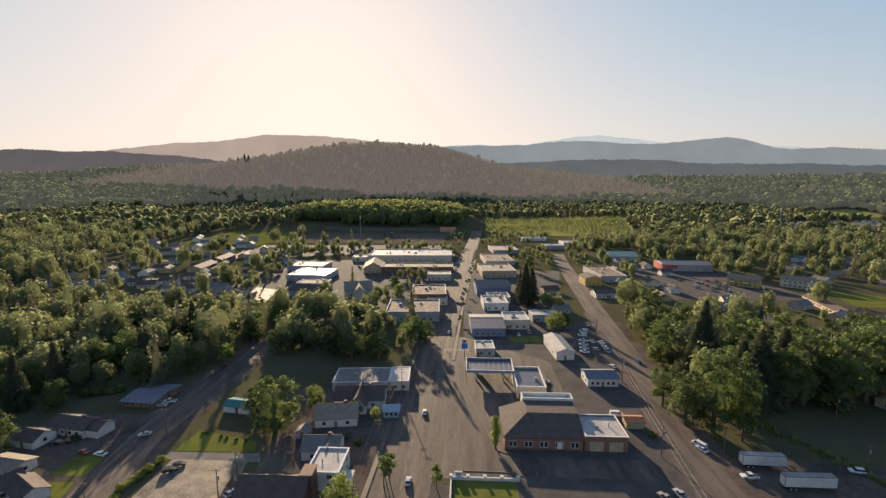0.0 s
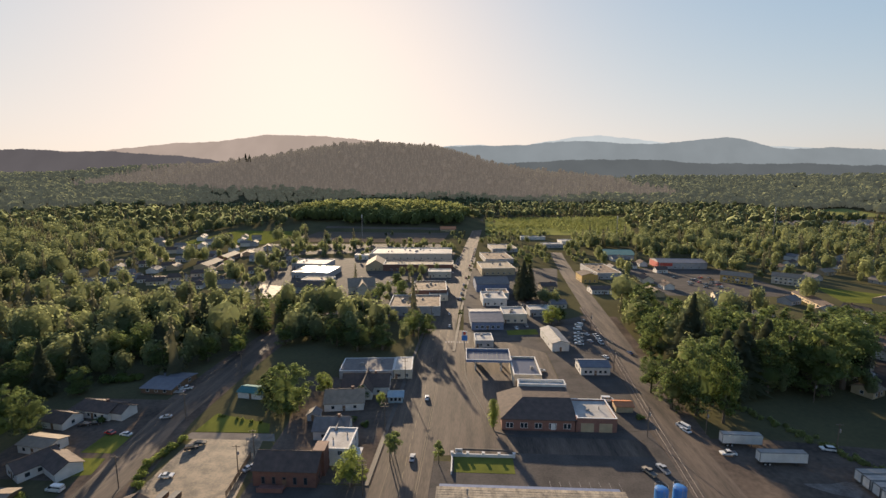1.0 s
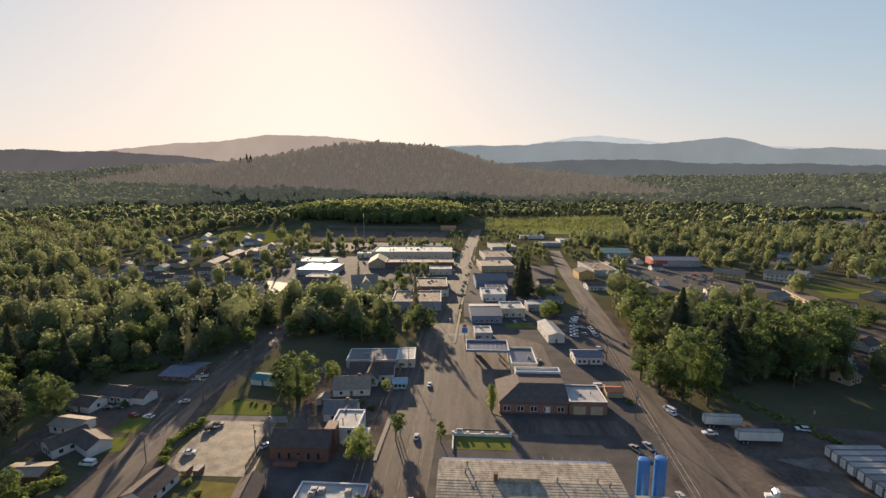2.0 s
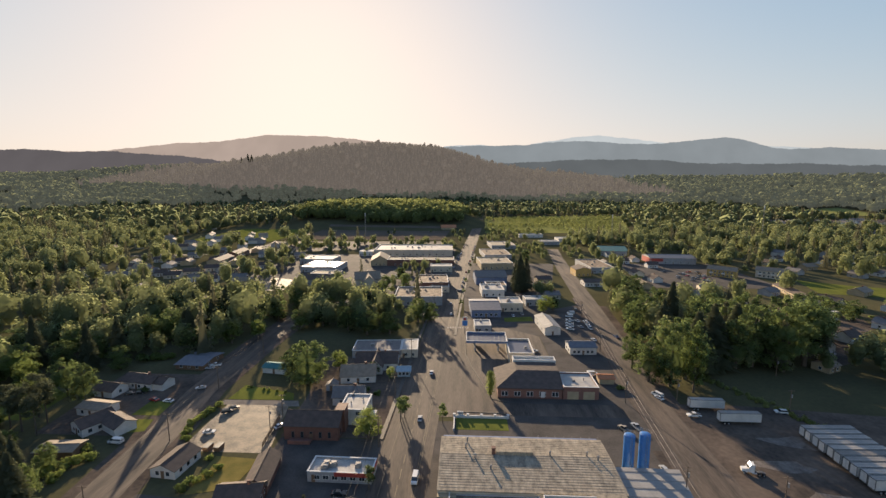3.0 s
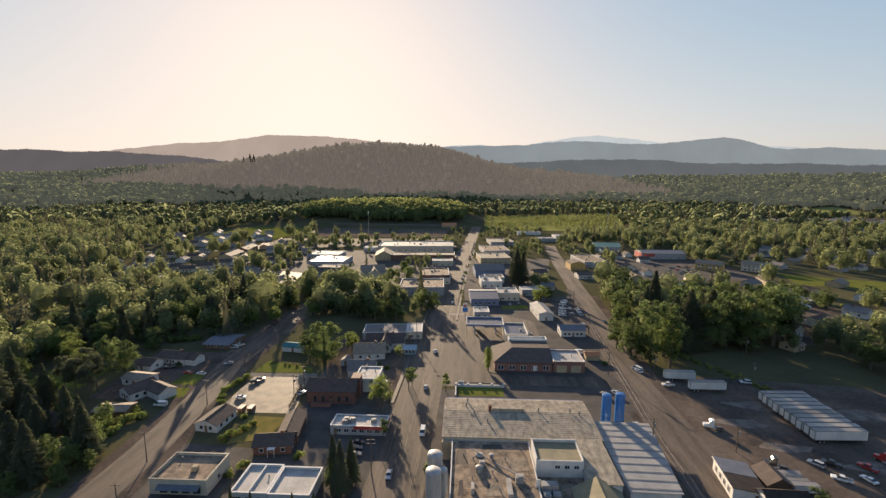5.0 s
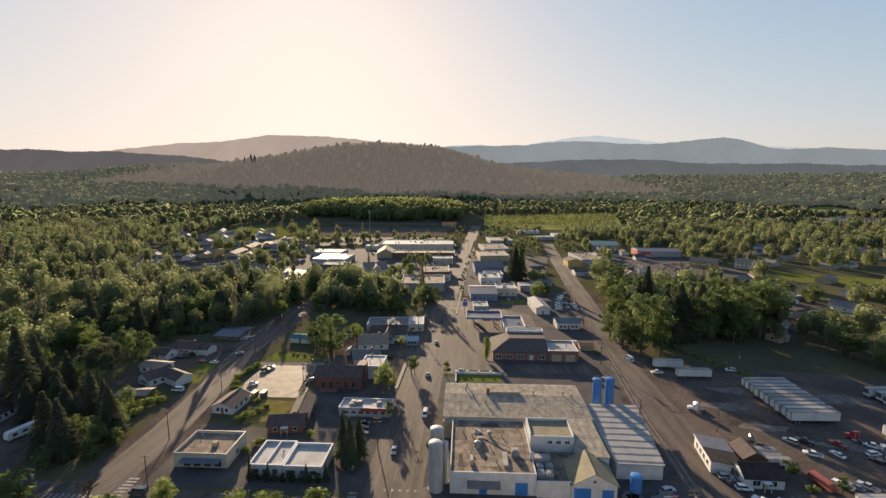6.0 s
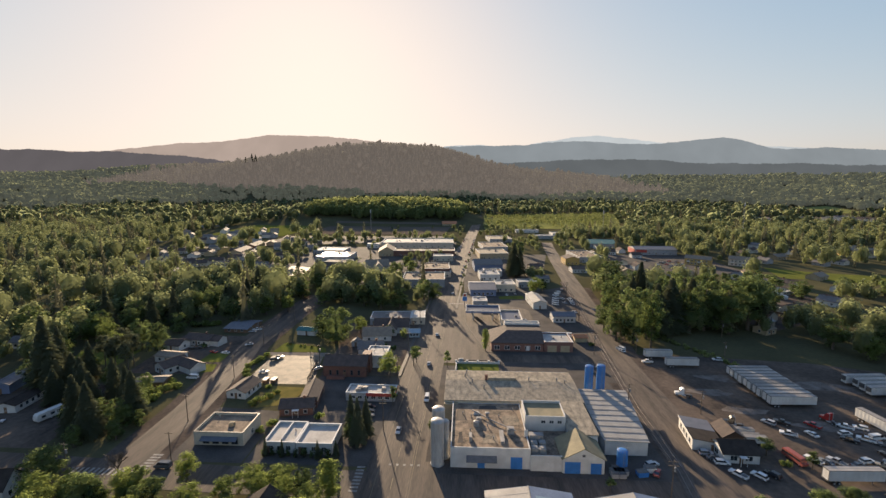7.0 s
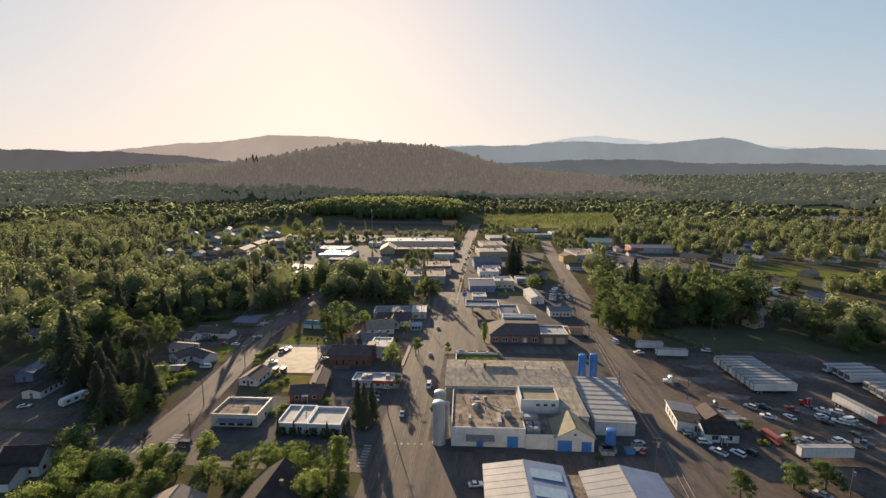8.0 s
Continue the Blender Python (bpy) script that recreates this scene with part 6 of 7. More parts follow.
# ---- truck yard ----
for i in range(10):
    semi_trailer(115.7 + (0.0, 0.25, -0.1, 0.15)[i % 4], 82.1 + i * 2.8, 2)
for i in range(9):
    if i != 4:
        cold = semi_trailer(157.2 + (i % 4) * 0.5 - 0.12 * i, 74.5 + i * 3.35, 184, 15.8, label="white refrigerated semi-trailer with a dark cooling unit")
semi_trailer(102.5, 40.5, 2, 14.6)
nosed = semi_trailer(132.8, 66.6, -84, label="long white semi-trailer with a red nose panel")
part("nose_panel", Geo().box(8.02, 8.08, -1.28, 1.28, 1.2, 3.9), "red", nosed, "red front panel")
semi_trailer(87.2, 124.6, -2, 11.8)
semi_trailer(93.4, 115.4, 0, 13.4)
ys = thing("yard_shed", "white yard shed with a low two-tone roof", "shed", pose(67.6, 53.6, 0, 0, 0, -9))
part("wall", Geo().side([(0, 0), (8, 0), (8, 2.9), (0, 3.7)], 0, 13), "white", ys)
part("roof", Geo().slab([(-0.3, 6.5, 3.86), (8.3, 6.5, 3.0), (8.3, 13.3, 3.0), (-0.3, 13.3, 3.86)], 0.14), "slate", ys, "blue-grey sheet roof")
part("front_roof_section", Geo().slab([(-0.3, -0.3, 3.82), (8.3, -0.3, 2.96), (8.3, 6.48, 2.96), (-0.3, 6.48, 3.82)], 0.14), "shingle_black", ys, "dark newer shingles")
part("fascia", Geo().box(-0.36, -0.3, -0.3, 13.3, 3.55, 3.9), "white_trim", ys)
windows(ys, 8, 13, "W", 4, 1.0, 1.3, 1.5)
door(ys, 8, 13, "S", 5.6)
gable_house("yard_office", "small white office with a dark shingle roof", 73.2, 47.6, 9.8, 7.2, 2.9, 2.2, -2, "white", "shingle_black", "x", 2, 1, False, porch=True, category="office", win=(1.8, 1.4))
gable_house("yard_barn", "brown-roofed barn between office and shed", 78, 56.5, 6, 7, 2.8, 1.8, -2, "timber", "shingle", "y", 0, 0, False, category="shed")
for i in range(3):
    low = semi_trailer(88, 57.5 + i * 3.1, -3, 6.4, label="short white trailer parked beside the barn")
    low.matrix_basis = low.matrix_basis @ Matrix.Diagonal((1, 0.85, 0.65, 1))


M["faded_red"] = mat("sun_faded_red_paint", (0.34, 0.085, 0.065), (0.24, 0.065, 0.05), scale=0.5, fine=5, rough=0.5, bump=0.05)


def bus(x, y, rot):
    ob = thing("bus", "old faded red-orange bus parked in the yard", "bus", pose(x, y, 0.03, 0, 0, rot) @ Matrix.Diagonal((0.66, 0.85, 0.75, 1)))
    part("body", taper(Geo(), [(-5, 0.6), (4.2, 0.6), (5.2, 0.7), (5.25, 1.5), (4.4, 1.7), (4.1, 2.8), (3.8, 3.0), (-4.8, 3.0), (-5, 2.7)], 2.4, 2.2, 0.6, 3.0), "faded_red", ob)
    for sy in (-1, 1):
        part("window_band", Geo().box(-4.7, 3.9, sy * 1.14 - 0.04, sy * 1.14 + 0.04, 1.75, 2.45), "glass", ob)
        for sx in (3.6, -3.0):
            wheel(ob, sx, sy * 1.0, 0.48, 0.35)
    part("roof", Geo().box(-4.8, 3.8, -0.9, 0.9, 3.0, 3.08), "faded_red", ob)


bus(94, 49.5, -80)
tractor_unit(81.5, 88, 165)
tractor_unit(88, 68, 160, "black")
tractor_unit(120.6, 71, 110, "red")
for kind, colour, x, y, rot in [
    ("suv", "silver", 99.9, 69.6, 128), ("pickup", "black", 104.3, 69.8, 140), ("pickup", "white", 101.6, 62.9, 150), ("sedan", "white", 108.8, 63.1, 105), ("pickup", "red", 113, 68.4, 120),
    ("pickup", "white", 122.6, 67.9, 140), ("suv", "white", 127, 67.4, 145), ("suv", "white", 119.3, 63.8, 10), ("pickup", "white", 123, 60.7, 140), ("van", "white", 126.8, 61.6, 10), ("pickup", "black", 118, 60.4, 140), ("pickup", "grey", 126.5, 57.5, 140),
    ("pickup", "white", 99.2, 49.4, 118), ("sedan", "grey", 102, 48.6, 115), ("pickup", "silver", 105, 48.8, 118), ("sedan", "grey", 109.6, 47.6, 20), ("suv", "white", 113.6, 49.4, 12), ("pickup", "tan", 116.8, 47.2, 140),
    ("pickup", "grey", 119.9, 48.2, 130), ("sedan", "black", 122, 53, 100), ("suv", "silver", 70.5, 51.3, -5), ("sedan", "grey", 71.5, 49.2, -5), ("suv", "white", 72.6, 46.9, -5),
    ("pickup", "white", 74.1, 41.8, 125), ("suv", "white", 79.3, 41.4, 122), ("suv", "black", 83.2, 42.1, 122), ("suv", "black", 86, 23.4, 110), ("sedan", "silver", 90, 24.6, 125), ("pickup", "white", 80.5, 119.2, 180), ("suv", "white", 112.5, 123, 170)]:
    car(kind, colour, x, y, rot, "cars in the truck yard", f"{colour} {kind if kind != 'suv' else 'sport utility car'} parked on the dirt yard")
for kind, colour, x, y, rot in [
    ("sedan", "silver", -20.5, 59, 270), ("sedan", "white", -13.8, 150.5, 92), ("van", "white", -13.2, 80.5, 268), ("sedan", "silver", -15, 112.5, 90), ("sedan", "white", -8, 238, 90),
    ("sedan", "white", 3.4, 24.3, 10), ("sedan", "white", -110, 120.8, 170), ("sedan", "silver", -104.2, 132, 200), ("pickup", "white", -110.5, 154, 190), ("sedan", "silver", -111.5, 151, 190),
    ("suv", "black", -84, 114.3, 25), ("sedan", "black", -83, 117, 20), ("sedan", "white", -83, 101, 10), ("van", "white", -109, 94, 175), ("van", "grey", -83, 38, 178),
    ("sedan", "silver", -153, 58, 20), ("sedan", "black", -128.5, 126, 15), ("sedan", "black", -125.5, 127, 15), ("sedan", "red", -116, 121.5, 160),
    ("sedan", "white", -61.5, 105.5, 60), ("sedan", "white", -144, 93, 170), ("sedan", "white", 74, 132, 110), ("sedan", "blue", 80.5, 201, 100), ("pickup", "white", 71, 222, 98), ("pickup", "white", 70.5, 214, 98),
    ("pickup", "silver", 57.5, 110.5, 105), ("pickup", "tan", 53, 109, 115), ("van", "white", 54.5, 152, 0), ("sedan", "silver", 34, 178, 10), ("pickup", "white", 59, 212, 160), ("pickup", "white", 60, 217, 160), ("pickup", "white", 61, 222, 160),
    ("pickup", "white", 62.5, 228, 165), ("van", "white", 64, 236, 170), ("van", "white", 66.5, 243, 170), ("sedan", "black", -32.5, 71, 5), ("sedan", "grey", -32, 68, 5), ("sedan", "black", -32.5, 74, 5),
    ("sedan", "red", 52.5, 41.5, 60), ("suv", "silver", 52.5, 45, 20), ("sedan", "silver", -9, 262, 92), ("sedan", "grey", -4.5, 300, 88), ("sedan", "black", -14, 330, 92), ("sedan", "silver", 0, 345, 88), ("suv", "grey", 56, 78, 95), ("sedan", "silver", 57, 88, 95), ("pickup", "white", 71.1, 225.1, 110), ("sedan", "white", 70.9, 218.7, 110), ("van", "white", 74.1, 134.0, 118), ("sedan", "white", 66.7, 227.3, 110), ("sedan", "silver", 65.8, 216.5, 110), ("suv", "grey", 71.1, 251.6, 100), ("sedan", "white", 67.2, 195.2, 108)]:
    car(kind, colour, x, y, rot, "cars in town")
rnd = random.Random(5)
for i in range(44):
    y = 235 + i * 7.2
    x = float(np.interp(y, [p[1] for p in MAIN], [p[0] for p in MAIN])) + (6.6 if i % 2 else -6.6)
    if rnd.random() < 0.62:
        car(rnd.choice(["sedan", "suv", "pickup"]), rnd.choice(["white", "silver", "grey", "black", "red", "blue"]), x, y, 88 if i % 2 else 268, "cars parked along the main street")
for i in range(18):
    car(rnd.choice(["sedan", "suv", "pickup"]), rnd.choice(["white", "silver", "grey", "black", "blue"]), -205 - i * 1.1 + rnd.uniform(-1, 1) * 0.4, 285 + i * 5.0, 20, "cars lined up in the west lot")
for i in range(18):
    car(rnd.choice(["sedan", "suv", "pickup"]), rnd.choice(["white", "silver", "grey", "black", "red"]), rnd.uniform(170, 215), 345 + (i % 5) * 9, rnd.choice([20, 200]), "cars in the east lot")

for kind, colour, x, y, rot in [("sedan", "white", 30, 236, 95), ("pickup", "silver", 36, 240, 95), ("suv", "grey", 40, 282, 5), ("sedan", "black", 44, 290, 5), ("sedan", "silver", 38, 318, 95), ("pickup", "white", 42, 345, 95), ("suv", "white", 52, 262, 100),
                                ("sedan", "grey", -52, 296, 90), ("suv", "white", -56, 306, 90), ("sedan", "silver", -60, 352, 0), ("pickup", "grey", -48, 356, 0), ("sedan", "white", -40, 348, 0), ("suv", "black", -70, 344, 0), ("sedan", "silver", -110, 330, 20), ("suv", "grey", -114, 346, 20), ("sedan", "white", 56, 390, 95)]:
    car(kind, colour, x, y, rot, "cars behind the shops")
bays = Geo()
for i in range(8):
    bays.box(24 + i * 2.7, 24.1 + i * 2.7, 99.5, 104.5, 0.03, 0.045)
solid("marking_bays", bays, "paint", "faded white parking bay lines", "road marking")


# ---- apartments and houses to the east ----
def apartment(x, y, w, d, rot, wall, label):
    ob = gable_house("apartment_block", label, x, y, w, d, 6.2, 2.6, rot, wall, "shingle_tan", "x", 0, 0, False, doors=False, category="apartments")
    for z in (0.9, 3.9):
        windows(ob, w, d, "S", int(w / 3.2), z, 1.3, 1.3)
        windows(ob, w, d, "W", 2, z, 1.2, 1.3)
    for i in range(int(w / 9)):
        part("balcony", Geo().box(2 + i * 9, 5 + i * 9, -1.3, -0.05, 2.9, 3.05).box(2 + i * 9, 5 + i * 9, -1.35, -1.3, 3.05, 4.0), "white_trim", ob)
    return ob


apartment(214, 368, 22, 10, -38, "yellow_wall", "two-storey ochre apartment block with a tan roof")
apartment(253, 364, 22, 10, -38, "cream", "two-storey cream apartment block with a tan roof")
apartment(410, 430, 34, 12, -20, "yellow_wall", "two-storey yellow apartment block among trees")
gable_house("motel", "long low building with a brown roof", 240, 322, 44, 9, 3, 1.8, -102, "tan", "shingle", "x", 10, 1, False, category="motel")
red_hall = gable_house("long_hall", "long low hall with a grey roof and a red end wall", 188, 424, 44, 26, 6, 2, -2, "grey", "slate", "x", 5, 2, False, category="building")
part("end_panel", Geo().box(-0.12, -0.02, 1, 25, 0, 5.6), "red", red_hall, "red painted end wall")
part("front_panel", Geo().box(0.5, 12, -0.12, -0.02, 2.6, 5.6), "red", red_hall, "red painted front band")
gable_house("teal_hall", "hall with a teal metal roof", 150, 478, 34, 40, 5, 3, -6, "grey", "teal", "x", 4, 2, False, ribs=3, category="building")
gable_house("ochre_house", "tall ochre house by the road", 97.5, 358, 13.5, 16, 6, 2, 4, "yellow_wall", "shingle", "y", 3, 3, False)
gable_house("shop_house", "white-fronted low shop with a dark roof", 95, 319, 18.5, 12, 3.4, 1.6, 3, "white", "shingle", "x", 6, 2, False, category="building")
flat_building("depot", "grey flat-roofed depot by the road", 114, 372, 22, 45, 5.0, 4, "grey", "tar", 0.5, front=4, units=3)
flat_building("depot", "low white depot with a flat roof", 130, 590, 40, 22, 4.4, 4, "white", "membrane", 0.4, front=5, units=3)
flat_building("depot", "low grey depot with a flat roof", 100, 560, 26, 16, 4.4, 4, "grey", "membrane", 0.4, front=4, units=2)
gable_house("garden_house", "small tan house at the edge of the wood", 156, 158, 8, 7, 2.8, 1.6, 25, "tan", "shingle_tan", "x", 2, 1, False)
gable_house("shed", "low pale shed by the lane", 178, 308, 14, 9, 3, 1.6, -10, "cream", "shingle_tan", "x", 2, 1, False, category="shed")

# ---- the wider suburb: simple houses of a few forms ----
FORMS = []
for i, (w, d, wall, roof, lab) in enumerate([(12, 9, "white", "shingle_grey", "white suburban house with a grey roof"), (13, 9, "cream", "shingle", "cream suburban house with a dark roof"), (11, 9, "grey", "shingle_grey", "grey suburban house with a grey roof"),
                                             (14, 10, "tan", "shingle_tan", "tan suburban house with a tan roof"), (10, 8, "white", "shingle", "small white house with a dark roof")]):
    FORMS.append(gable_house("house", lab, -230 - 26 * i, 322 + 9 * (i % 3), w, d, 3.2, 2.4, 15 * i, wall, roof, "x", 2, 0, True, "suburban houses"))
PLAIN = []
for i, (wall, roof, lab) in enumerate([("white", "shingle_grey", "far white house with a grey roof"), ("cream", "shingle", "far cream house with a dark roof"), ("grey", "shingle_tan", "far grey house with a tan roof")]):
    PLAIN.append(gable_house("house", lab, 610 + 24 * i, 712, 12, 9, 4.6, 2.6, 20 * i, wall, roof, "x", 0, 0, False, "far suburban houses", doors=False))
HOUSES = [(-230 - 26 * i, 322) for i in range(5)] + [(610 + 24 * i, 712) for i in range(3)]
rnd = random.Random(11)


def suburb(n, x0, x1, y0, y1, gap, turn):
    made = 0
    for _ in range(n * 12):
        x, y = rnd.uniform(x0, x1), rnd.uniform(y0, y1)
        if made < n and all(abs(x - a) + abs(y - b) > gap for a, b in HOUSES):
            HOUSES.append((x, y))
            copy_thing(rnd.choice(FORMS if math.hypot(x, y) < 560 else PLAIN), pose(x, y, land_at(x, y), 0, 0, turn + rnd.choice([0, 90]) + rnd.uniform(-6, 6)))
            made += 1


suburb(48, -345, -180, 285, 480, 18, 15)
suburb(26, -430, -200, 470, 640, 24, 15)
suburb(46, 600, 860, 720, 960, 17, 25)
suburb(14, 160, 300, 180, 300, 26, 30)
suburb(16, 300, 480, 330, 480, 32, 20)
suburb(10, -700, -280, 1550, 1900, 50, 0)
suburb(6, -800, -650, 1290, 1400, 26, 0)
suburb(8, -640, -520, 420, 560, 34, 10)
suburb(8, 140, 182, 300, 470, 26, 5)


gable_house("school_wing", "long two-storey brown building with a tan roof", -250, 386, 13, 34, 5.6, 2.4, 6, "tan", "shingle_tan", "y", 2, 8, False, category="building")
gable_house("school_wing", "long two-storey brown building with a tan roof", -256, 432, 13, 34, 5.6, 2.4, 6, "dark_brick", "shingle_tan", "y", 2, 8, False, category="building")
for i in range(6):
    gable_house("long_shed", "long low shed with a pale metal roof", -520 + 12 * i, 640 + 14 * i, 7, 34, 2.8, 0.9, -35, "white", "sheet", "y", 1, 4, False, "long pale sheds", category="shed")
gable_house("orange_roofed_house", "low building with a bright orange roof", -40, 742, 26, 16, 4, 4, 5, "tan", "orange", "x", 3, 1, False, category="building")

# ---- guyed masts ----
def mast(x, y, h):
    ob = thing("radio_mast", "slim grey lattice radio mast", "mast", pose(x, y, land_at(x, y)), "radio masts")
    g = Geo()
    for a in range(3):
        c, s = 0.6 * math.cos(a * 2.094), 0.6 * math.sin(a * 2.094)
        g.tube((c, s, 0), (c, s, h), 0.12, n=4)
    part("legs", g, "steel", ob)
    g = Geo()
    for i in range(int(h / 2)):
        for a in range(3):
            p = [(0.6 * math.cos((a + k) * 2.094), 0.6 * math.sin((a + k) * 2.094)) for k in (0, 1)]
            g.tube((*p[0], 2 * i), (*p[1], 2 * i + 2), 0.05, n=3)
    part("bracing", g, "steel", ob)
    part("antenna", Geo().cyl(0, 0, h - 3, h + 2, 0.7, n=8), "white", ob)


mast(385, 565, 50)
mast(205, 600, 36)
mast(-150, 640, 34)

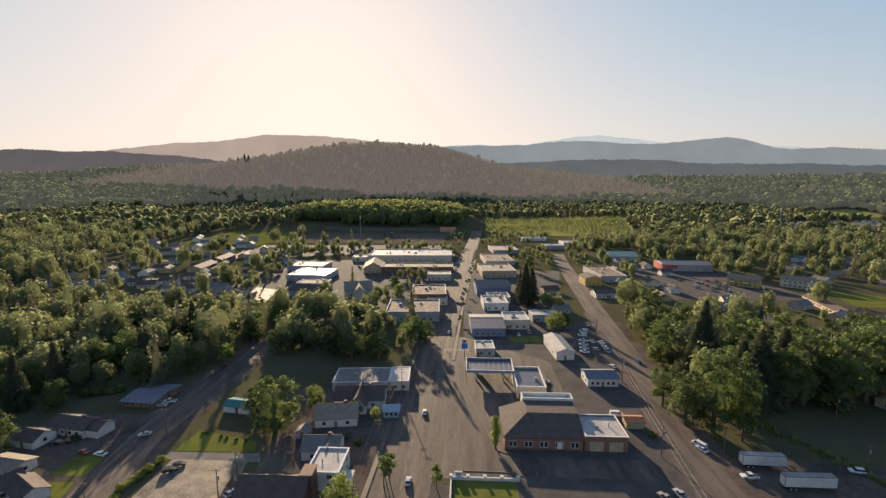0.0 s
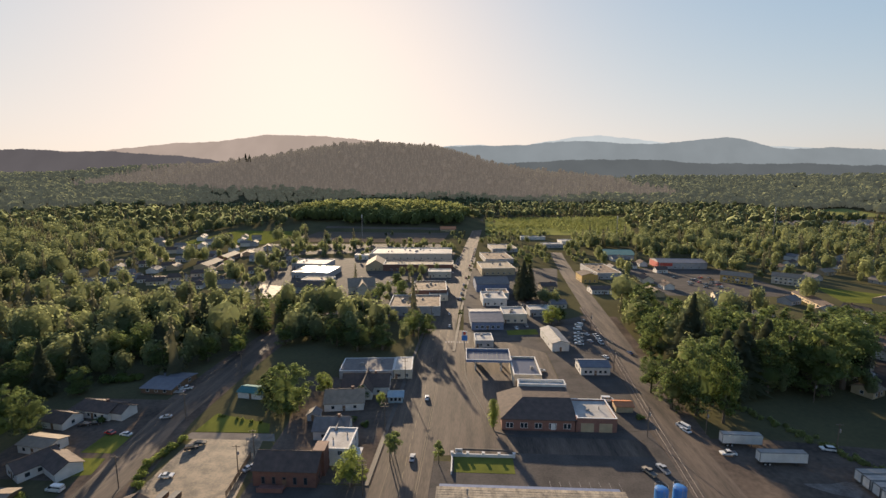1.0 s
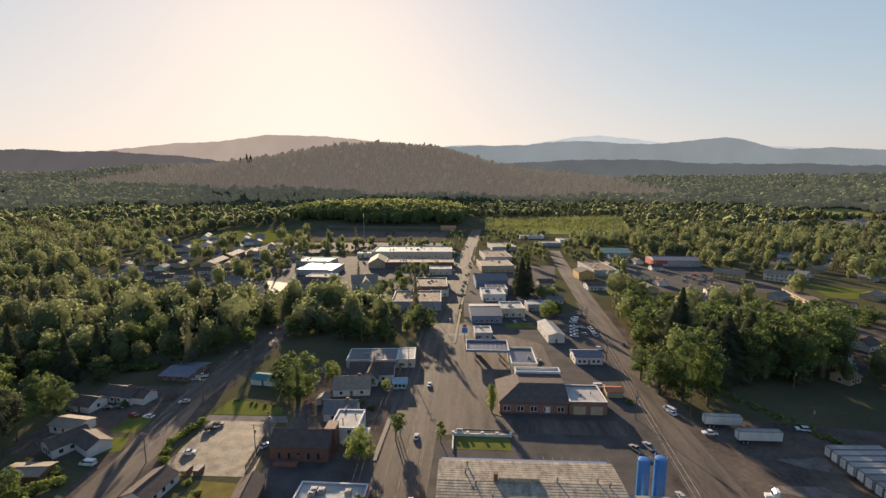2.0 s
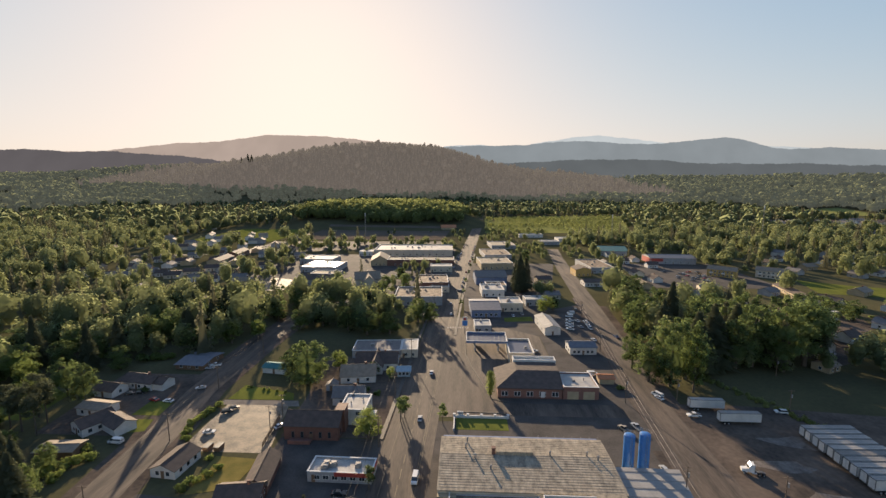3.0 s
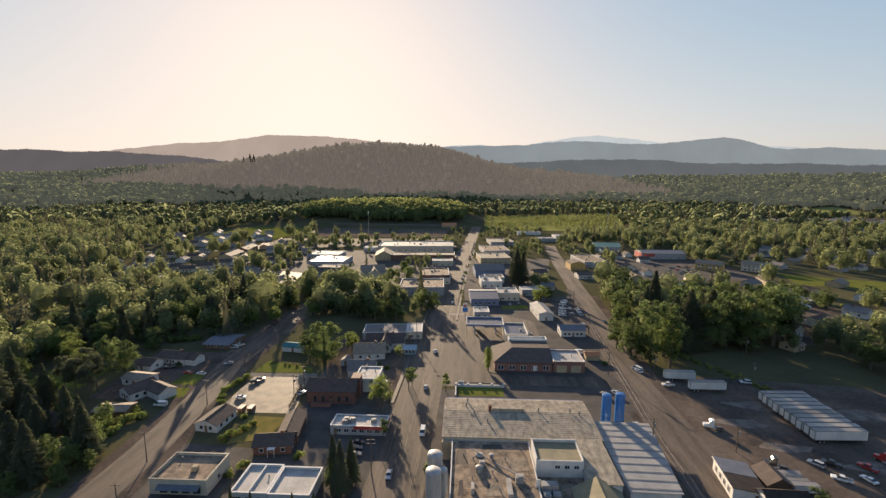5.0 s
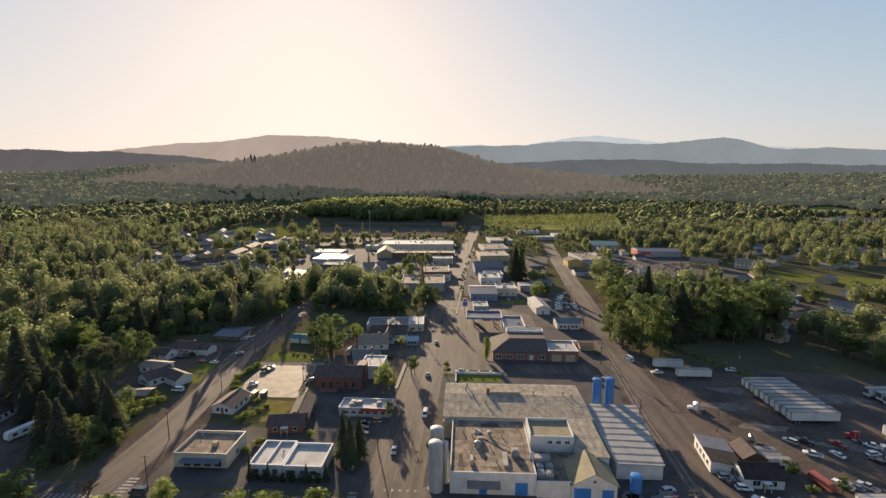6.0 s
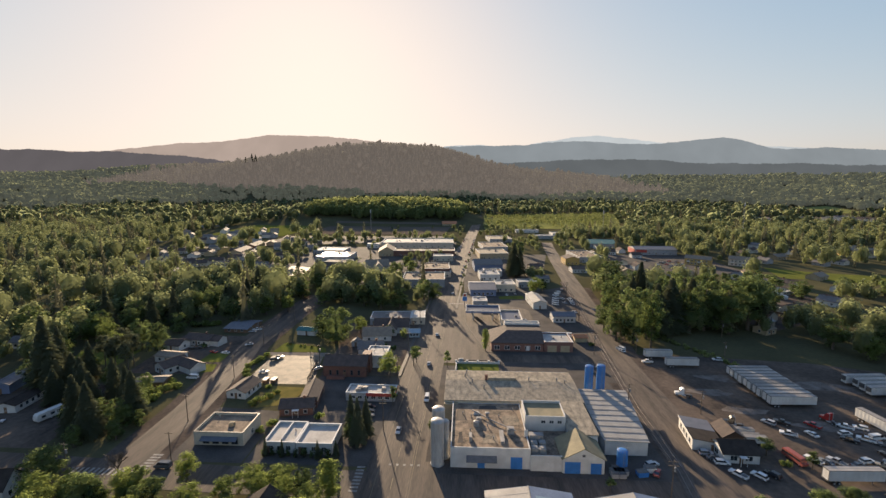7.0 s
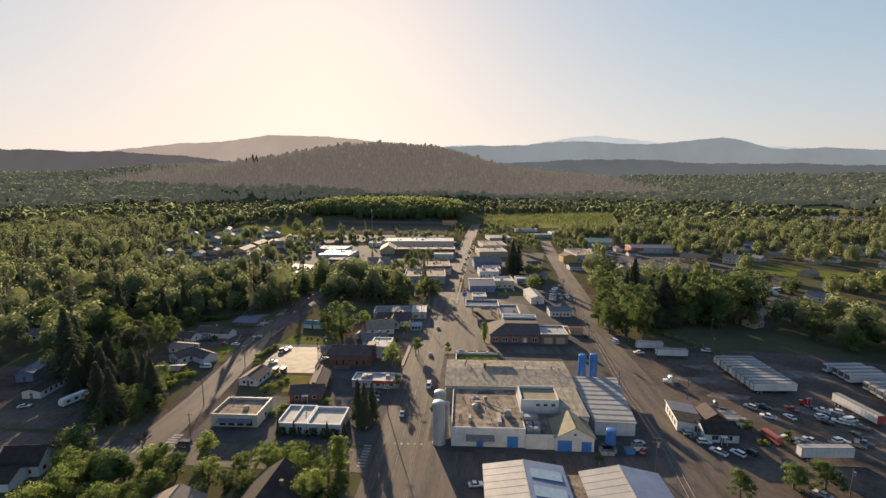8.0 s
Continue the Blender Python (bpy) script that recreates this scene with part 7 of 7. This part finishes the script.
# ---- single trees ----
for kind, x, y, s, w in [
    ("full", -63, 138, 1.61, 1.59), ("full", -72, 145, 1.01, 1.59), ("bright", -54, 152, 0.8, 1.2), ("full", -52, 198, 1.15, 1.74), ("full", -40, 200, 1.15, 1.74), ("full", -64, 205, 1.2, 1.74),
    ("full", -27, 222, 1.2, 1.67), ("full", -20, 226, 0.97, 1.59), ("full", -70, 222, 1.1, 1.74), ("full", -48, 226, 1.1, 1.74), ("full", -62, 240, 1.2, 1.74), ("full", -85, 232, 1.2, 1.74), ("full", -113, 203, 1.0, 1.7), ("full", -91, 205, 1.0, 1.7), ("full", -110, 221, 1.1, 1.7), ("full", -95, 238, 1.15, 1.7), ("full", -106, 244, 1.1, 1.7), ("full", -119, 238, 1.2, 1.7), ("full", -112, 258, 1.1, 1.7), ("full", -127, 262, 1.1, 1.7), ("full", -96, 262, 1.0, 1.7), ("full", -104, 277, 0.9, 1.7), ("full", -80, 212, 1.1, 1.7), ("full", -88, 219, 1.1, 1.7), ("bright", -128, 300, 0.8, 1.4), ("full", -112, 300, 0.8, 1.6), ("full", -100, 315, 0.8, 1.6),
    ("bright", -30.2, 99.5, 0.95, 1.2), ("bright", -150, 184, 1.0, 1.1), ("bright", -118, 182, 1.0, 1.3), ("bright", -108, 190, 0.9, 1.2), ("broadleaf", -44, 300, 1.2, 1.1), ("broadleaf", -52, 330, 1.1, 1.1), ("broadleaf", -58, 290, 1.2, 1.1),
    ("conifer", 42, 300, 1.6, 1.5), ("conifer", 47, 306, 1.4, 1.5), ("conifer", 40, 312, 1.2, 1.4), ("bright", 51, 244, 1.0, 1.5), ("bright", 57, 250, 0.8, 1.3), ("broadleaf", 62, 420, 1.3, 1.0),
    ("conifer", -1012, 2056, 2.6, 1.5), ("conifer", -998, 2064, 2.2, 1.5), ("conifer", -1050, 2070, 2.0, 1.4), ("poplar", 10.2, 130, 1.08, 1.15), ("street", -21.5, 111, 1.2, 1.25), ("street", -20.5, 114, 1.1, 1.1), ("street", -7, 110.5, 1.0, 1.1), ("street", -9.6, 57, 0.95, 0.9), ("street", -25, 76, 1.0, 1.1), ("full", -38, 147, 0.55, 1.3), ("bright", -30, 143, 0.55, 0.8),
    ("full", 83, 143, 2.53, 0.94), ("bright", 89.5, 138, 2.03, 0.66), ("full", 76, 147, 1.65, 1.05), ("full", 74, 160, 1.43, 1.05), ("full", 92, 150, 2.31, 1.05),
    ("conifer", 100, 158, 1.5, 1.9), ("conifer", 109, 163, 1.6, 2.0), ("full", 118, 160, 2.1, 1.1), ("full", 128, 165, 2.31, 1.11), ("full", 112, 176, 2.2, 1.11), ("conifer", 96, 182, 1.45, 1.55), ("conifer", 104, 192, 1.81, 1.35),
    ("full", 138, 160, 2.42, 1.17), ("full", 146, 178, 2.42, 1.17), ("full", 126, 188, 2.2, 1.29), ("full", 90, 200, 1.65, 1.29), ("full", 98, 212, 1.76, 1.29), ("full", 96, 228, 1.61, 1.21), ("full", 100, 246, 1.8, 1.21),
    ("full", 108, 262, 1.8, 1.21), ("full", 116, 236, 1.71, 1.21), ("full", 132, 214, 1.98, 1.29), ("full", 150, 206, 2.09, 1.29), ("full", 168, 190, 2.42, 1.17), ("full", 182, 200, 2.2, 1.29), ("full", 120, 280, 1.52, 1.21), ("bright", 112, 250, 1.3, 1.1),
    ("conifer", 124, 172, 1.5, 1.9), ("conifer", 133, 170, 1.35, 1.6), ("broadleaf", 152, 167, 2.6, 1.15), ("broadleaf", 158, 176, 2.4, 1.1), ("full", 104, 168, 1.9, 1.1), ("full", 143, 190, 1.9, 1.2), ("full", 122, 200, 1.8, 1.2),
    ("bright", 181, 128, 1.0, 1.4), ("full", 192, 134, 1.23, 1.32), ("full", 204, 122, 1.33, 1.32), ("full", 175, 140, 1.32, 1.29), ("full", 214, 138, 1.33, 1.32), ("full", 190, 112, 1.04, 1.43), ("full", 206, 104, 1.14, 1.32),
    ("street", 87.5, 51.5, 0.9, 1.5), ("broadleaf", 69.3, 23.5, 0.62, 1.25), ("broadleaf", 84.9, 27.2, 0.6, 1.5), ("broadleaf", 92.5, 27, 0.66, 1.5), ("street", 37.5, 33.5, 0.7, 1.2), ("street", 96, 45.5, 0.75, 1.2),
    ("conifer", -31.5, 51, 0.85, 1.1), ("conifer", -34.5, 55, 0.8, 1.1), ("conifer", -30, 56, 0.72, 1.2), ("full", -33, 52.5, 0.75, 1.1), ("conifer", -52, 44.4, 0.32, 0.8), ("conifer", -41.5, 44, 0.32, 1.1), ("conifer", -36.5, 45, 0.3, 1.2), ("conifer", -57, 44.5, 0.4, 0.7),
    ("pine", -141, 104, 1.0, 1.0), ("pine", -148, 108, 1.05, 1.1), ("pine", -138, 97, 0.95, 1.0), ("pine", -145, 99, 1.0, 1.1), ("pine", -151, 101, 1.0, 1.0), ("bright", -156, 100, 0.6, 1.4), ("bright", -163, 104, 0.6, 1.4), ("conifer", -150, 92, 0.9, 1.4), ("conifer", -127, 76, 0.9, 1.3), ("conifer", -121, 74, 0.8, 1.3), 
    ("broadleaf", -120, 60, 0.7, 1.3), ("conifer", -168, 98, 1.1, 1.3), ("bright", -178, 108, 1.0, 1.2), ("bright", -160, 118, 1.0, 1.2), ("bright", -172, 128, 1.1, 1.2), ("broadleaf", -186, 120, 1.2, 1.2),
    ("conifer", -116, 52, 1.0, 1.5), ("full", -110, 56, 0.9, 1.3), ("conifer", -122.5, 54.5, 1.05, 1.5), ("conifer", -110, 63, 0.95, 1.5), ("full", -106.5, 50.5, 0.6, 1.3), ("conifer", -137, 74, 0.79, 1.9), ("conifer", -143, 80, 0.79, 1.9), ("conifer", -150, 84, 0.79, 1.9), ("conifer", -156, 80, 1.65, 1.35), ("full", -166, 84, 1.0, 1.3), ("conifer", -131, 70, 0.73, 1.9), ("full", -183, 66, 1.2, 1.3), ("full", -176, 58, 1.0, 1.3), ("conifer", -146, 72, 0.73, 1.9), ("full", -128, 58, 0.7, 1.3), ("full", -105, 58, 0.5, 1.4), ("full", -112, 68, 0.85, 1.2), ("full", -116, 46, 0.6, 1.3), ("bright", -137, 86, 0.7, 1.3), ("full", -118, 80, 0.7, 1.3), ("full", -140, 118, 1.3, 1.1), ("full", -152, 124, 1.3, 1.1), ("broadleaf", -110.5, 31, 0.82, 1.75), ("bright", -104, 22, 0.8, 1.35), ("bright", -98, 14, 0.8, 1.4), ("broadleaf", -92, 22, 0.75, 1.4), ("bright", -84, 26, 0.7, 1.4), ("broadleaf", -76, 24, 0.6, 1.3), ("bright", -73, 33, 0.7, 1.1), ("bright", -66, 22, 0.65, 1.3),
    ("bright", -50, 27, 0.6, 1.5), ("bright", -44, 22, 0.6, 1.5), ("bright", -37, 16, 0.8, 1.2), ("poplar", -33, 27, 1.15, 1.7), ("bright", -54, 30, 0.62, 1.6), ("bright", -47, 31, 0.6, 1.6), ("full", -40.5, 29, 0.6, 1.5), ("bright", -44, 26, 0.65, 1.5), ("bright", -37.5, 24, 0.6, 1.5), ("bright", -60, 27, 0.5, 1.4), ("bright", -98, 6, 0.9, 1.3), ("bright", -84, 8, 0.8, 1.3)]:
    tree(kind, x, y, s, w)
for x, y, s in [(-89.5, 118, 1.0), (-90, 115, 0.9), (-90.5, 112, 1.0), (-91, 109, 0.9), (-91.5, 106, 1.1), (-91, 103, 0.9), (-90, 100, 1.0), (-88, 97, 0.9), (-170, 159, 2.0), (-164, 161, 1.8), (-147, 158, 1.8), (-142, 160, 1.7), (-137, 161, 1.5), (-110.5, 86, 1.2), (-113, 82, 1.5), (-117, 78, 1.4), (-112, 76, 1.3), (-115, 90, 1.0),
                (-71, 80, 0.9), (-73.5, 77, 1.0), (-74.5, 74, 1.1), (-70, 83, 0.8), (-75, 87, 0.8), (-62, 61, 1.0), (-48, 66, 1.0), (-64, 57, 0.9), (62, 139, 0.9), (-125, 128, 1.0), (-100, 26, 1.2), (-86, 29, 1.1), (90, 47, 0.8), (-38, 133, 0.9), (-33, 130, 0.8)]:
    tree("bush", x, y, s, 1.1, "garden shrubs")
for x in (-86, -84.5, -79, -76.5, -73, -69.5):
    tree("bush", x, 134.6 - 0.24 * (x + 88), 0.5, 0.8, "garden shrubs", "small clipped dark shrub at the lawn's edge")
for i in range(12):
    y = 238 + i * 17
    x = float(np.interp(y, [p[1] for p in MAIN], [p[0] for p in MAIN])) + (9.6 if i % 2 else -9.6)
    tree("street", x, y, 0.75, 1.3, "street trees along the shops", "small round tree planted in the pavement")


for i in range(9):
    tree("full", -57.5 + i * 2.35, 44.4 + 0.3 * (i % 2), 0.2 + 0.03 * (i % 3), 1.2, "dark hedge before the clinic", "dark clipped hedge shrub before the white clinic")
rnd = random.Random(19)
for i in range(26):
    tree(rnd.choice(["full", "broadleaf", "bush", "full"]), rnd.uniform(222, 345), rnd.uniform(226, 262), rnd.uniform(0.6, 1.1), rnd.uniform(1.2, 1.6), "trees round the pasture", "rounded green tree beside the pasture")
rnd = random.Random(8)
for i in range(46):
    tree(rnd.choice(["full", "full", "full", "broadleaf", "conifer"]), rnd.uniform(-218, -130), rnd.uniform(166, 228), rnd.uniform(0.8, 1.45), rnd.uniform(1.1, 1.6), "wood behind the side street", "dark leafy tree at the edge of the wood")
for kind, x, y, s, w in [("full", -186, 140, 1.2, 1.5), ("full", -176, 148, 1.1, 1.5), ("bright", -183, 134, 1.2, 1.2), ("conifer", -162, 146, 1.2, 1.3), ("full", -180, 160, 1.2, 1.5), ("conifer", -205, 92, 1.5, 1.3),
                         ("conifer", -196, 78, 1.4, 1.4), ("full", -188, 72, 1.2, 1.4), ("conifer", -190, 150, 1.3, 1.3), ("full", -150, 148, 1.0, 1.4), ("full", -200, 140, 1.4, 1.4), ("full", -206, 156, 1.3, 1.5), ("full", -216, 134, 1.5, 1.4), ("full", -170, 160, 1.0, 1.5), ("conifer", -158, 158, 1.2, 1.3)]:
    tree(kind, x, y, s, w, "wood behind the side street", "dark leafy tree at the edge of the wood" if kind != "conifer" else "dark conifer at the edge of the wood")
rnd = random.Random(31)
for i in range(34):
    tree(rnd.choice(["bright", "full", "bright", "bush"]), rnd.uniform(-103, -77), rnd.uniform(6, 29), rnd.uniform(0.45, 0.66), rnd.uniform(1.2, 1.7), "thicket beside the cross street", "leafy shrub-like young tree in a sunlit thicket")
for i in range(16):
    tree(rnd.choice(["bright", "full"]), rnd.uniform(-66, -30), rnd.uniform(2, 24), rnd.uniform(0.32, 0.5), rnd.uniform(1.2, 1.6), "thicket beside the cross street", "leafy shrub-like young tree in a sunlit thicket")


def bare_tree(x, y, h):
    ob = thing("bare_tree", "leafless brown tree at the street corner", "tree", pose(x, y, 0))
    rng, g = random.Random(4), Geo()

    def limb(p, d, length, r, depth):
        q = p + d * length
        g.tube(p, q, r, r * 0.6, 5)
        if depth:
            for _ in range(5 if depth > 2 else 4):
                limb(p.lerp(q, rng.uniform(0.6, 1)), (d + Vector((rng.uniform(-0.8, 0.8), rng.uniform(-0.8, 0.8), rng.uniform(-0.1, 0.5)))).normalized(), length * rng.uniform(0.55, 0.75), r * 0.6, depth - 1)
    limb(Vector((0, 0, 0)), Vector((0, 0, 1)), h * 0.36, 0.24, 4)
    part("branchwork", g, "bark", ob)


bare_tree(-91.5, 32.6, 9.5)


# ---- hedge bank beside the dirt yard ----
def bank():
    rng = np.random.default_rng(3)
    cs, rs = [], []
    for i in range(60):
        s = i / 59
        x, y = 98 + 22 * s, 156 - 44 * s
        cs.append((x + rng.normal() * 1.0, y + rng.normal() * 1.0, 0.5)), rs.append(rng.uniform(0.6, 1.3))
    v, f, nr = joined([leaf_quads(rng, cs, rs, 40, 0.25), core_quads(cs, rs, 0.8)])
    tagged(new("scrub_bank", quick_mesh("scrub_bank", v, f, "orchard", nr)), "low sunlit scrub along the yard's edge", "scrub", kind="stuff")


bank()


# ---- woods ----
def clear_of(x, y, boxes):
    ok = np.ones(len(x), bool)
    for x0, x1, y0, y1 in boxes:
        ok &= ~((x > x0) & (x < x1) & (y > y0) & (y < y1))
    return ok


def road_gap(x, y, road, gap):
    rx = np.interp(y, [p[1] for p in road], [p[0] for p in road])
    return (np.abs(x - rx) > gap) | (y > road[-1][1] + 15)


def house_gap(x, y, gap=9):
    ok = np.ones(len(x), bool)
    for a, b in HOUSES:
        ok &= np.abs(x - a - 5) + np.abs(y - b - 4) > gap + 3
    return ok


def wobble(x, y, s):
    return np.sin(x / s + 1.7 * np.sin(y / s * 0.8)) * np.cos(y / s * 1.1 + np.sin(x / s * 0.6))


def near_wood(x, y, rng):
    left = (x < -112) & clear_of(x, y, [(-182, -100, 52, 163), (-415, -255, 540, 760), (-185, -100, 262, 500), (-200, -100, 20, 100)]) & (x > -760)
    left |= (x < -28) & (x > -112) & (y > 205) & (y < 262) & road_gap(x, y, LEFT, 9)
    dense = rng.uniform(size=len(x)) < np.where((x > -350) & (y > 275) & (y < 480), 0.3, np.where((y > 430) & (y < 600) & (x > -440), 0.2, np.where((y > 560) & (x > -420), 0.4, 0.86)))
    gap = ((x > -250) & (x < -205) & (y > 268) & (y < 395)) | ((x > -262) & (x < -222) & (y > 375) & (y < 480)) | ((x > -250) & (y > 585) & (y < 772)) | ((x > -530) & (x < -455) & (y > 610) & (y < 745))
    return left & dense & house_gap(x, y) & in_view(x, y) & ~gap & ((wobble(x, y, 34) > -0.75) | (y < 300))


def east_wood(x, y, rng):
    ok = (x > 90) & (x < 760) & road_gap(x, y, RAIL, 11) & clear_of(x, y, [(70, 192, 0, 128), (100, 128, 126, 156), (245, 430, 268, 352), (166, 250, 188, 264), (148, 236, 318, 440), (140, 200, 470, 540), (205, 300, 320, 380), (80, 140, 305, 420), (84, 150, 540, 640), (640, 880, 750, 960)])
    dense = rng.uniform(size=len(x)) < np.where((x > 195) & (y > 165) & (y < 282), 0.42, 1.0) * np.where((y > 275) & (y < 375) & (x < 310), 0.1, np.where((y > 375) & (y < 480) & (x < 310), 0.42, np.where((y > 330) & (y < 500) & (x < 480), 0.55, 0.88)))
    return ok & dense & house_gap(x, y) & in_view(x, y) & ((y > 150) | (x > 175)) & ~((x < 300) & (y > 640))


def town_trees(x, y, rng):
    ok = (x > -200) & (x < 130) & (y > 262) & (y < 720) & road_gap(x, y, MAIN, 13) & road_gap(x, y, RAIL, 11)
    ok &= clear_of(x, y, [(-160, -96, 328, 440), (-103, -8, 398, 512), (-190, -118, 420, 470), (-48, -10, 255, 335), (-92, -60, 300, 432), (0, 52, 262, 565), (84, 150, 540, 650), (46, 140, 300, 420), (-168, -130, 270, 318), (-32, -8, 370, 388)])
    ok &= (y < 585) | (x > -20) | (rng.uniform(size=len(x)) < 0.08)
    return ok & (rng.uniform(size=len(x)) < 0.45) & house_gap(x, y)


def belt(x, y, rng):
    return (np.abs(x + 140 + 0.12 * (y - 760)) < 165 + 12 * wobble(x, y, 30)) & (y > 770 + 0.1 * np.abs(x + 140)) & road_gap(x, y, MAIN, 30)


def scrub(x, y, rng):
    return (x > 36 + (y - 700) * 0.05) & (x < 258 + (y - 700) * 0.28) & (rng.uniform(size=len(x)) < np.where(wobble(x, y, 45) > -0.1, 0.85, 0.2))


def far_wood(x, y, rng):
    ok = (y > 700) & in_view(x, y, 200) & road_gap(x, y, MAIN, 16)
    ok &= ~((np.abs(x + 140 + 0.12 * (y - 760)) < 175) & (y < 1010))
    ok &= ~((x > 36) & (x < 268 + (y - 700) * 0.28) & (y < 1065))
    ok &= clear_of(x, y, [(-420, -255, 540, 760), (640, 880, 750, 960), (850, 1100, 1000, 1340), (-830, -720, 1157, 1242)])
    return ok & house_gap(x, y) & (rng.uniform(size=len(x)) < np.where(wobble(x, y, 95) < -0.62, 0.25, 0.92))


def plant_wood(name, label, spots, hmin, hmax, rk, per, leaf, share, seed, lumps=1):
    """lumps: how many uneven masses make up one round crown."""
    rng = np.random.default_rng(seed)
    n = len(spots)
    h = hmin + (hmax - hmin) * rng.beta(1.6, 2.0, n)
    cone = rng.uniform(size=n) < share
    h = np.where(cone, np.minimum(h * 1.25, 27), h)
    r = np.where(cone, h * 0.2, h * rk * rng.uniform(0.75, 1.2, n))
    if lumps > 1:
        S, H, R, C = [spots[cone]], [h[cone]], [r[cone]], [cone[cone]]
        for k in range(lumps):
            m = ~cone
            a, q = rng.uniform(0, 6.283, m.sum()), rng.uniform(0.25, 0.75, m.sum()) * (k > 0)
            S.append(spots[m] + np.stack([np.cos(a), np.sin(a)], 1) * (r[m] * q)[:, None])
            H.append(h[m] * (1 - (k > 0) * rng.uniform(0.04, 0.42, m.sum()))), R.append(r[m] * (rng.uniform(0.45, 0.68, m.sum()) if k else rng.uniform(0.78, 0.92, m.sum()))), C.append(cone[m])
        spots, h, r, cone = (np.concatenate(v) for v in (S, H, R, C))
    return forest(name, label, spots, h, r, per, leaf, cone, seed)


plant_wood("woodland_west", "dense mixed green woodland west of the town", scatter(-760, -28, 95, 760, 11.2, near_wood, 21), 6, 27, 0.37, 54, "forest", 0.26, 21, 4)
plant_wood("woodland_east", "tall leafy woodland east of the yards", scatter(90, 900, 110, 760, 12.5, east_wood, 22), 6, 25, 0.35, 58, "forest", 0.15, 22, 4)
plant_wood("town_trees", "scattered garden trees between the shops and houses", scatter(-200, 130, 262, 720, 11, town_trees, 23), 5, 13, 0.36, 50, "forest", 0.15, 23, 4)
plant_wood("woodland_belt", "even belt of sunlit broadleaf trees", scatter(-330, 80, 770, 1000, 9, belt, 24), 18, 26, 0.34, 26, "orchard", 0.0, 24, 3)
plant_wood("field_scrub", "pale green rows of scrub on the field", scatter(30, 460, 710, 1060, 7.5, scrub, 25), 2.5, 5.5, 0.55, 26, "orchard", 0.0, 25)
hill_spots = scatter(-1650, 850, 1720, 2760, 19, lambda x, y, rng: (np.abs(x + 380) < 1200) & house_gap(x, y) & (rng.uniform(size=len(x)) < 0.95), 29)
far_spots = scatter(-2300, 2300, 700, 2000, 18, far_wood, 26)
on_hill = (np.abs(far_spots[:, 0] + 380) < 1200) & (far_spots[:, 1] > 1720)
beyond = np.hypot(far_spots[:, 0], far_spots[:, 1]) > 1650
plant_wood("woodland_far", "wide mixed woodland filling the valley", far_spots[~on_hill & ~beyond], 8, 24, 0.48, 11, "forest_valley", 0.25, 26, 2)
# added sheet with painted haze glow, hiding dark ground between the hill's trees
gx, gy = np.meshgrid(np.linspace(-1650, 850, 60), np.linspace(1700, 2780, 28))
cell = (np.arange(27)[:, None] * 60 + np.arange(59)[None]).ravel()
slope_mesh = quick_mesh("backdrop_hill_slope", np.stack([gx, gy, land(gx, gy) + 6], -1).reshape(-1, 3), np.stack([cell, cell + 1, cell + 61, cell + 60], 1), "forest_hill_glow")
tagged(new("backdrop_hill_slope", slope_mesh), "glowing haze-coloured sheet between the hill's trees", "hill", kind="structure")
plant_wood("backdrop_hill_forest", "conifer forest on the round hill, glowing with painted haze", hill_spots, 14, 46, 0.34, 14, "forest_hill_glow", 0.92, 27)
rim_spots = scatter(-3000, 3000, 2000, 2700, 30, lambda x, y, rng: in_view(x, y, 200) & (np.abs(x + 380) > 1150) & (rng.uniform(size=len(x)) < 0.9), 28)
plant_wood("backdrop_woodland", "far woodland across the valley, glowing with painted haze", np.concatenate([far_spots[~on_hill & beyond], rim_spots]), 12, 28, 0.6, 8, "forest_far_glow", 0.3, 28)

# ---- poles and wires ----
line_a = [(-22.5, 60), (-23.2, 96), (-22.8, 127), (-21, 165), (-19.5, 205), (-16, 245), (-14, 285)]
for x, y in line_a:
    utility_pole(x - 3, y, 10.5, 3, 2)
for off in (-1.05, 0.45):
    cable("street_cable", [(x - 3 + off, y, 10.35) for x, y in line_a], 0.02)
line_b = [(52, 32), (56.5, 75), (60, 128), (66, 180), (71, 235)]
for x, y in line_b:
    utility_pole(x, y, 10.5, -4, 2, True)
for off in (-1.05, 0.45):
    cable("street_cable", [(x + off, y, 10.35) for x, y in line_b], 0.02)
line_c = [(-82, 40), (-91, 62), (-93, 96), (-97, 132), (-96, 170)]
for x, y in line_c:
    utility_pole(x, y, 9.5, 0, 1)
for off in (-1.05, 1.05):
    cable("street_cable", [(x + off, y, 9.3) for x, y in line_c], 0.02)
for x, y in [(-108, 35), (81, 75), (97, 25), (80, 131), (132, 155), (116, 124), (-63, 112), (-64, 104)]:
    utility_pole(x, y, 8.5, 0, 1, True)
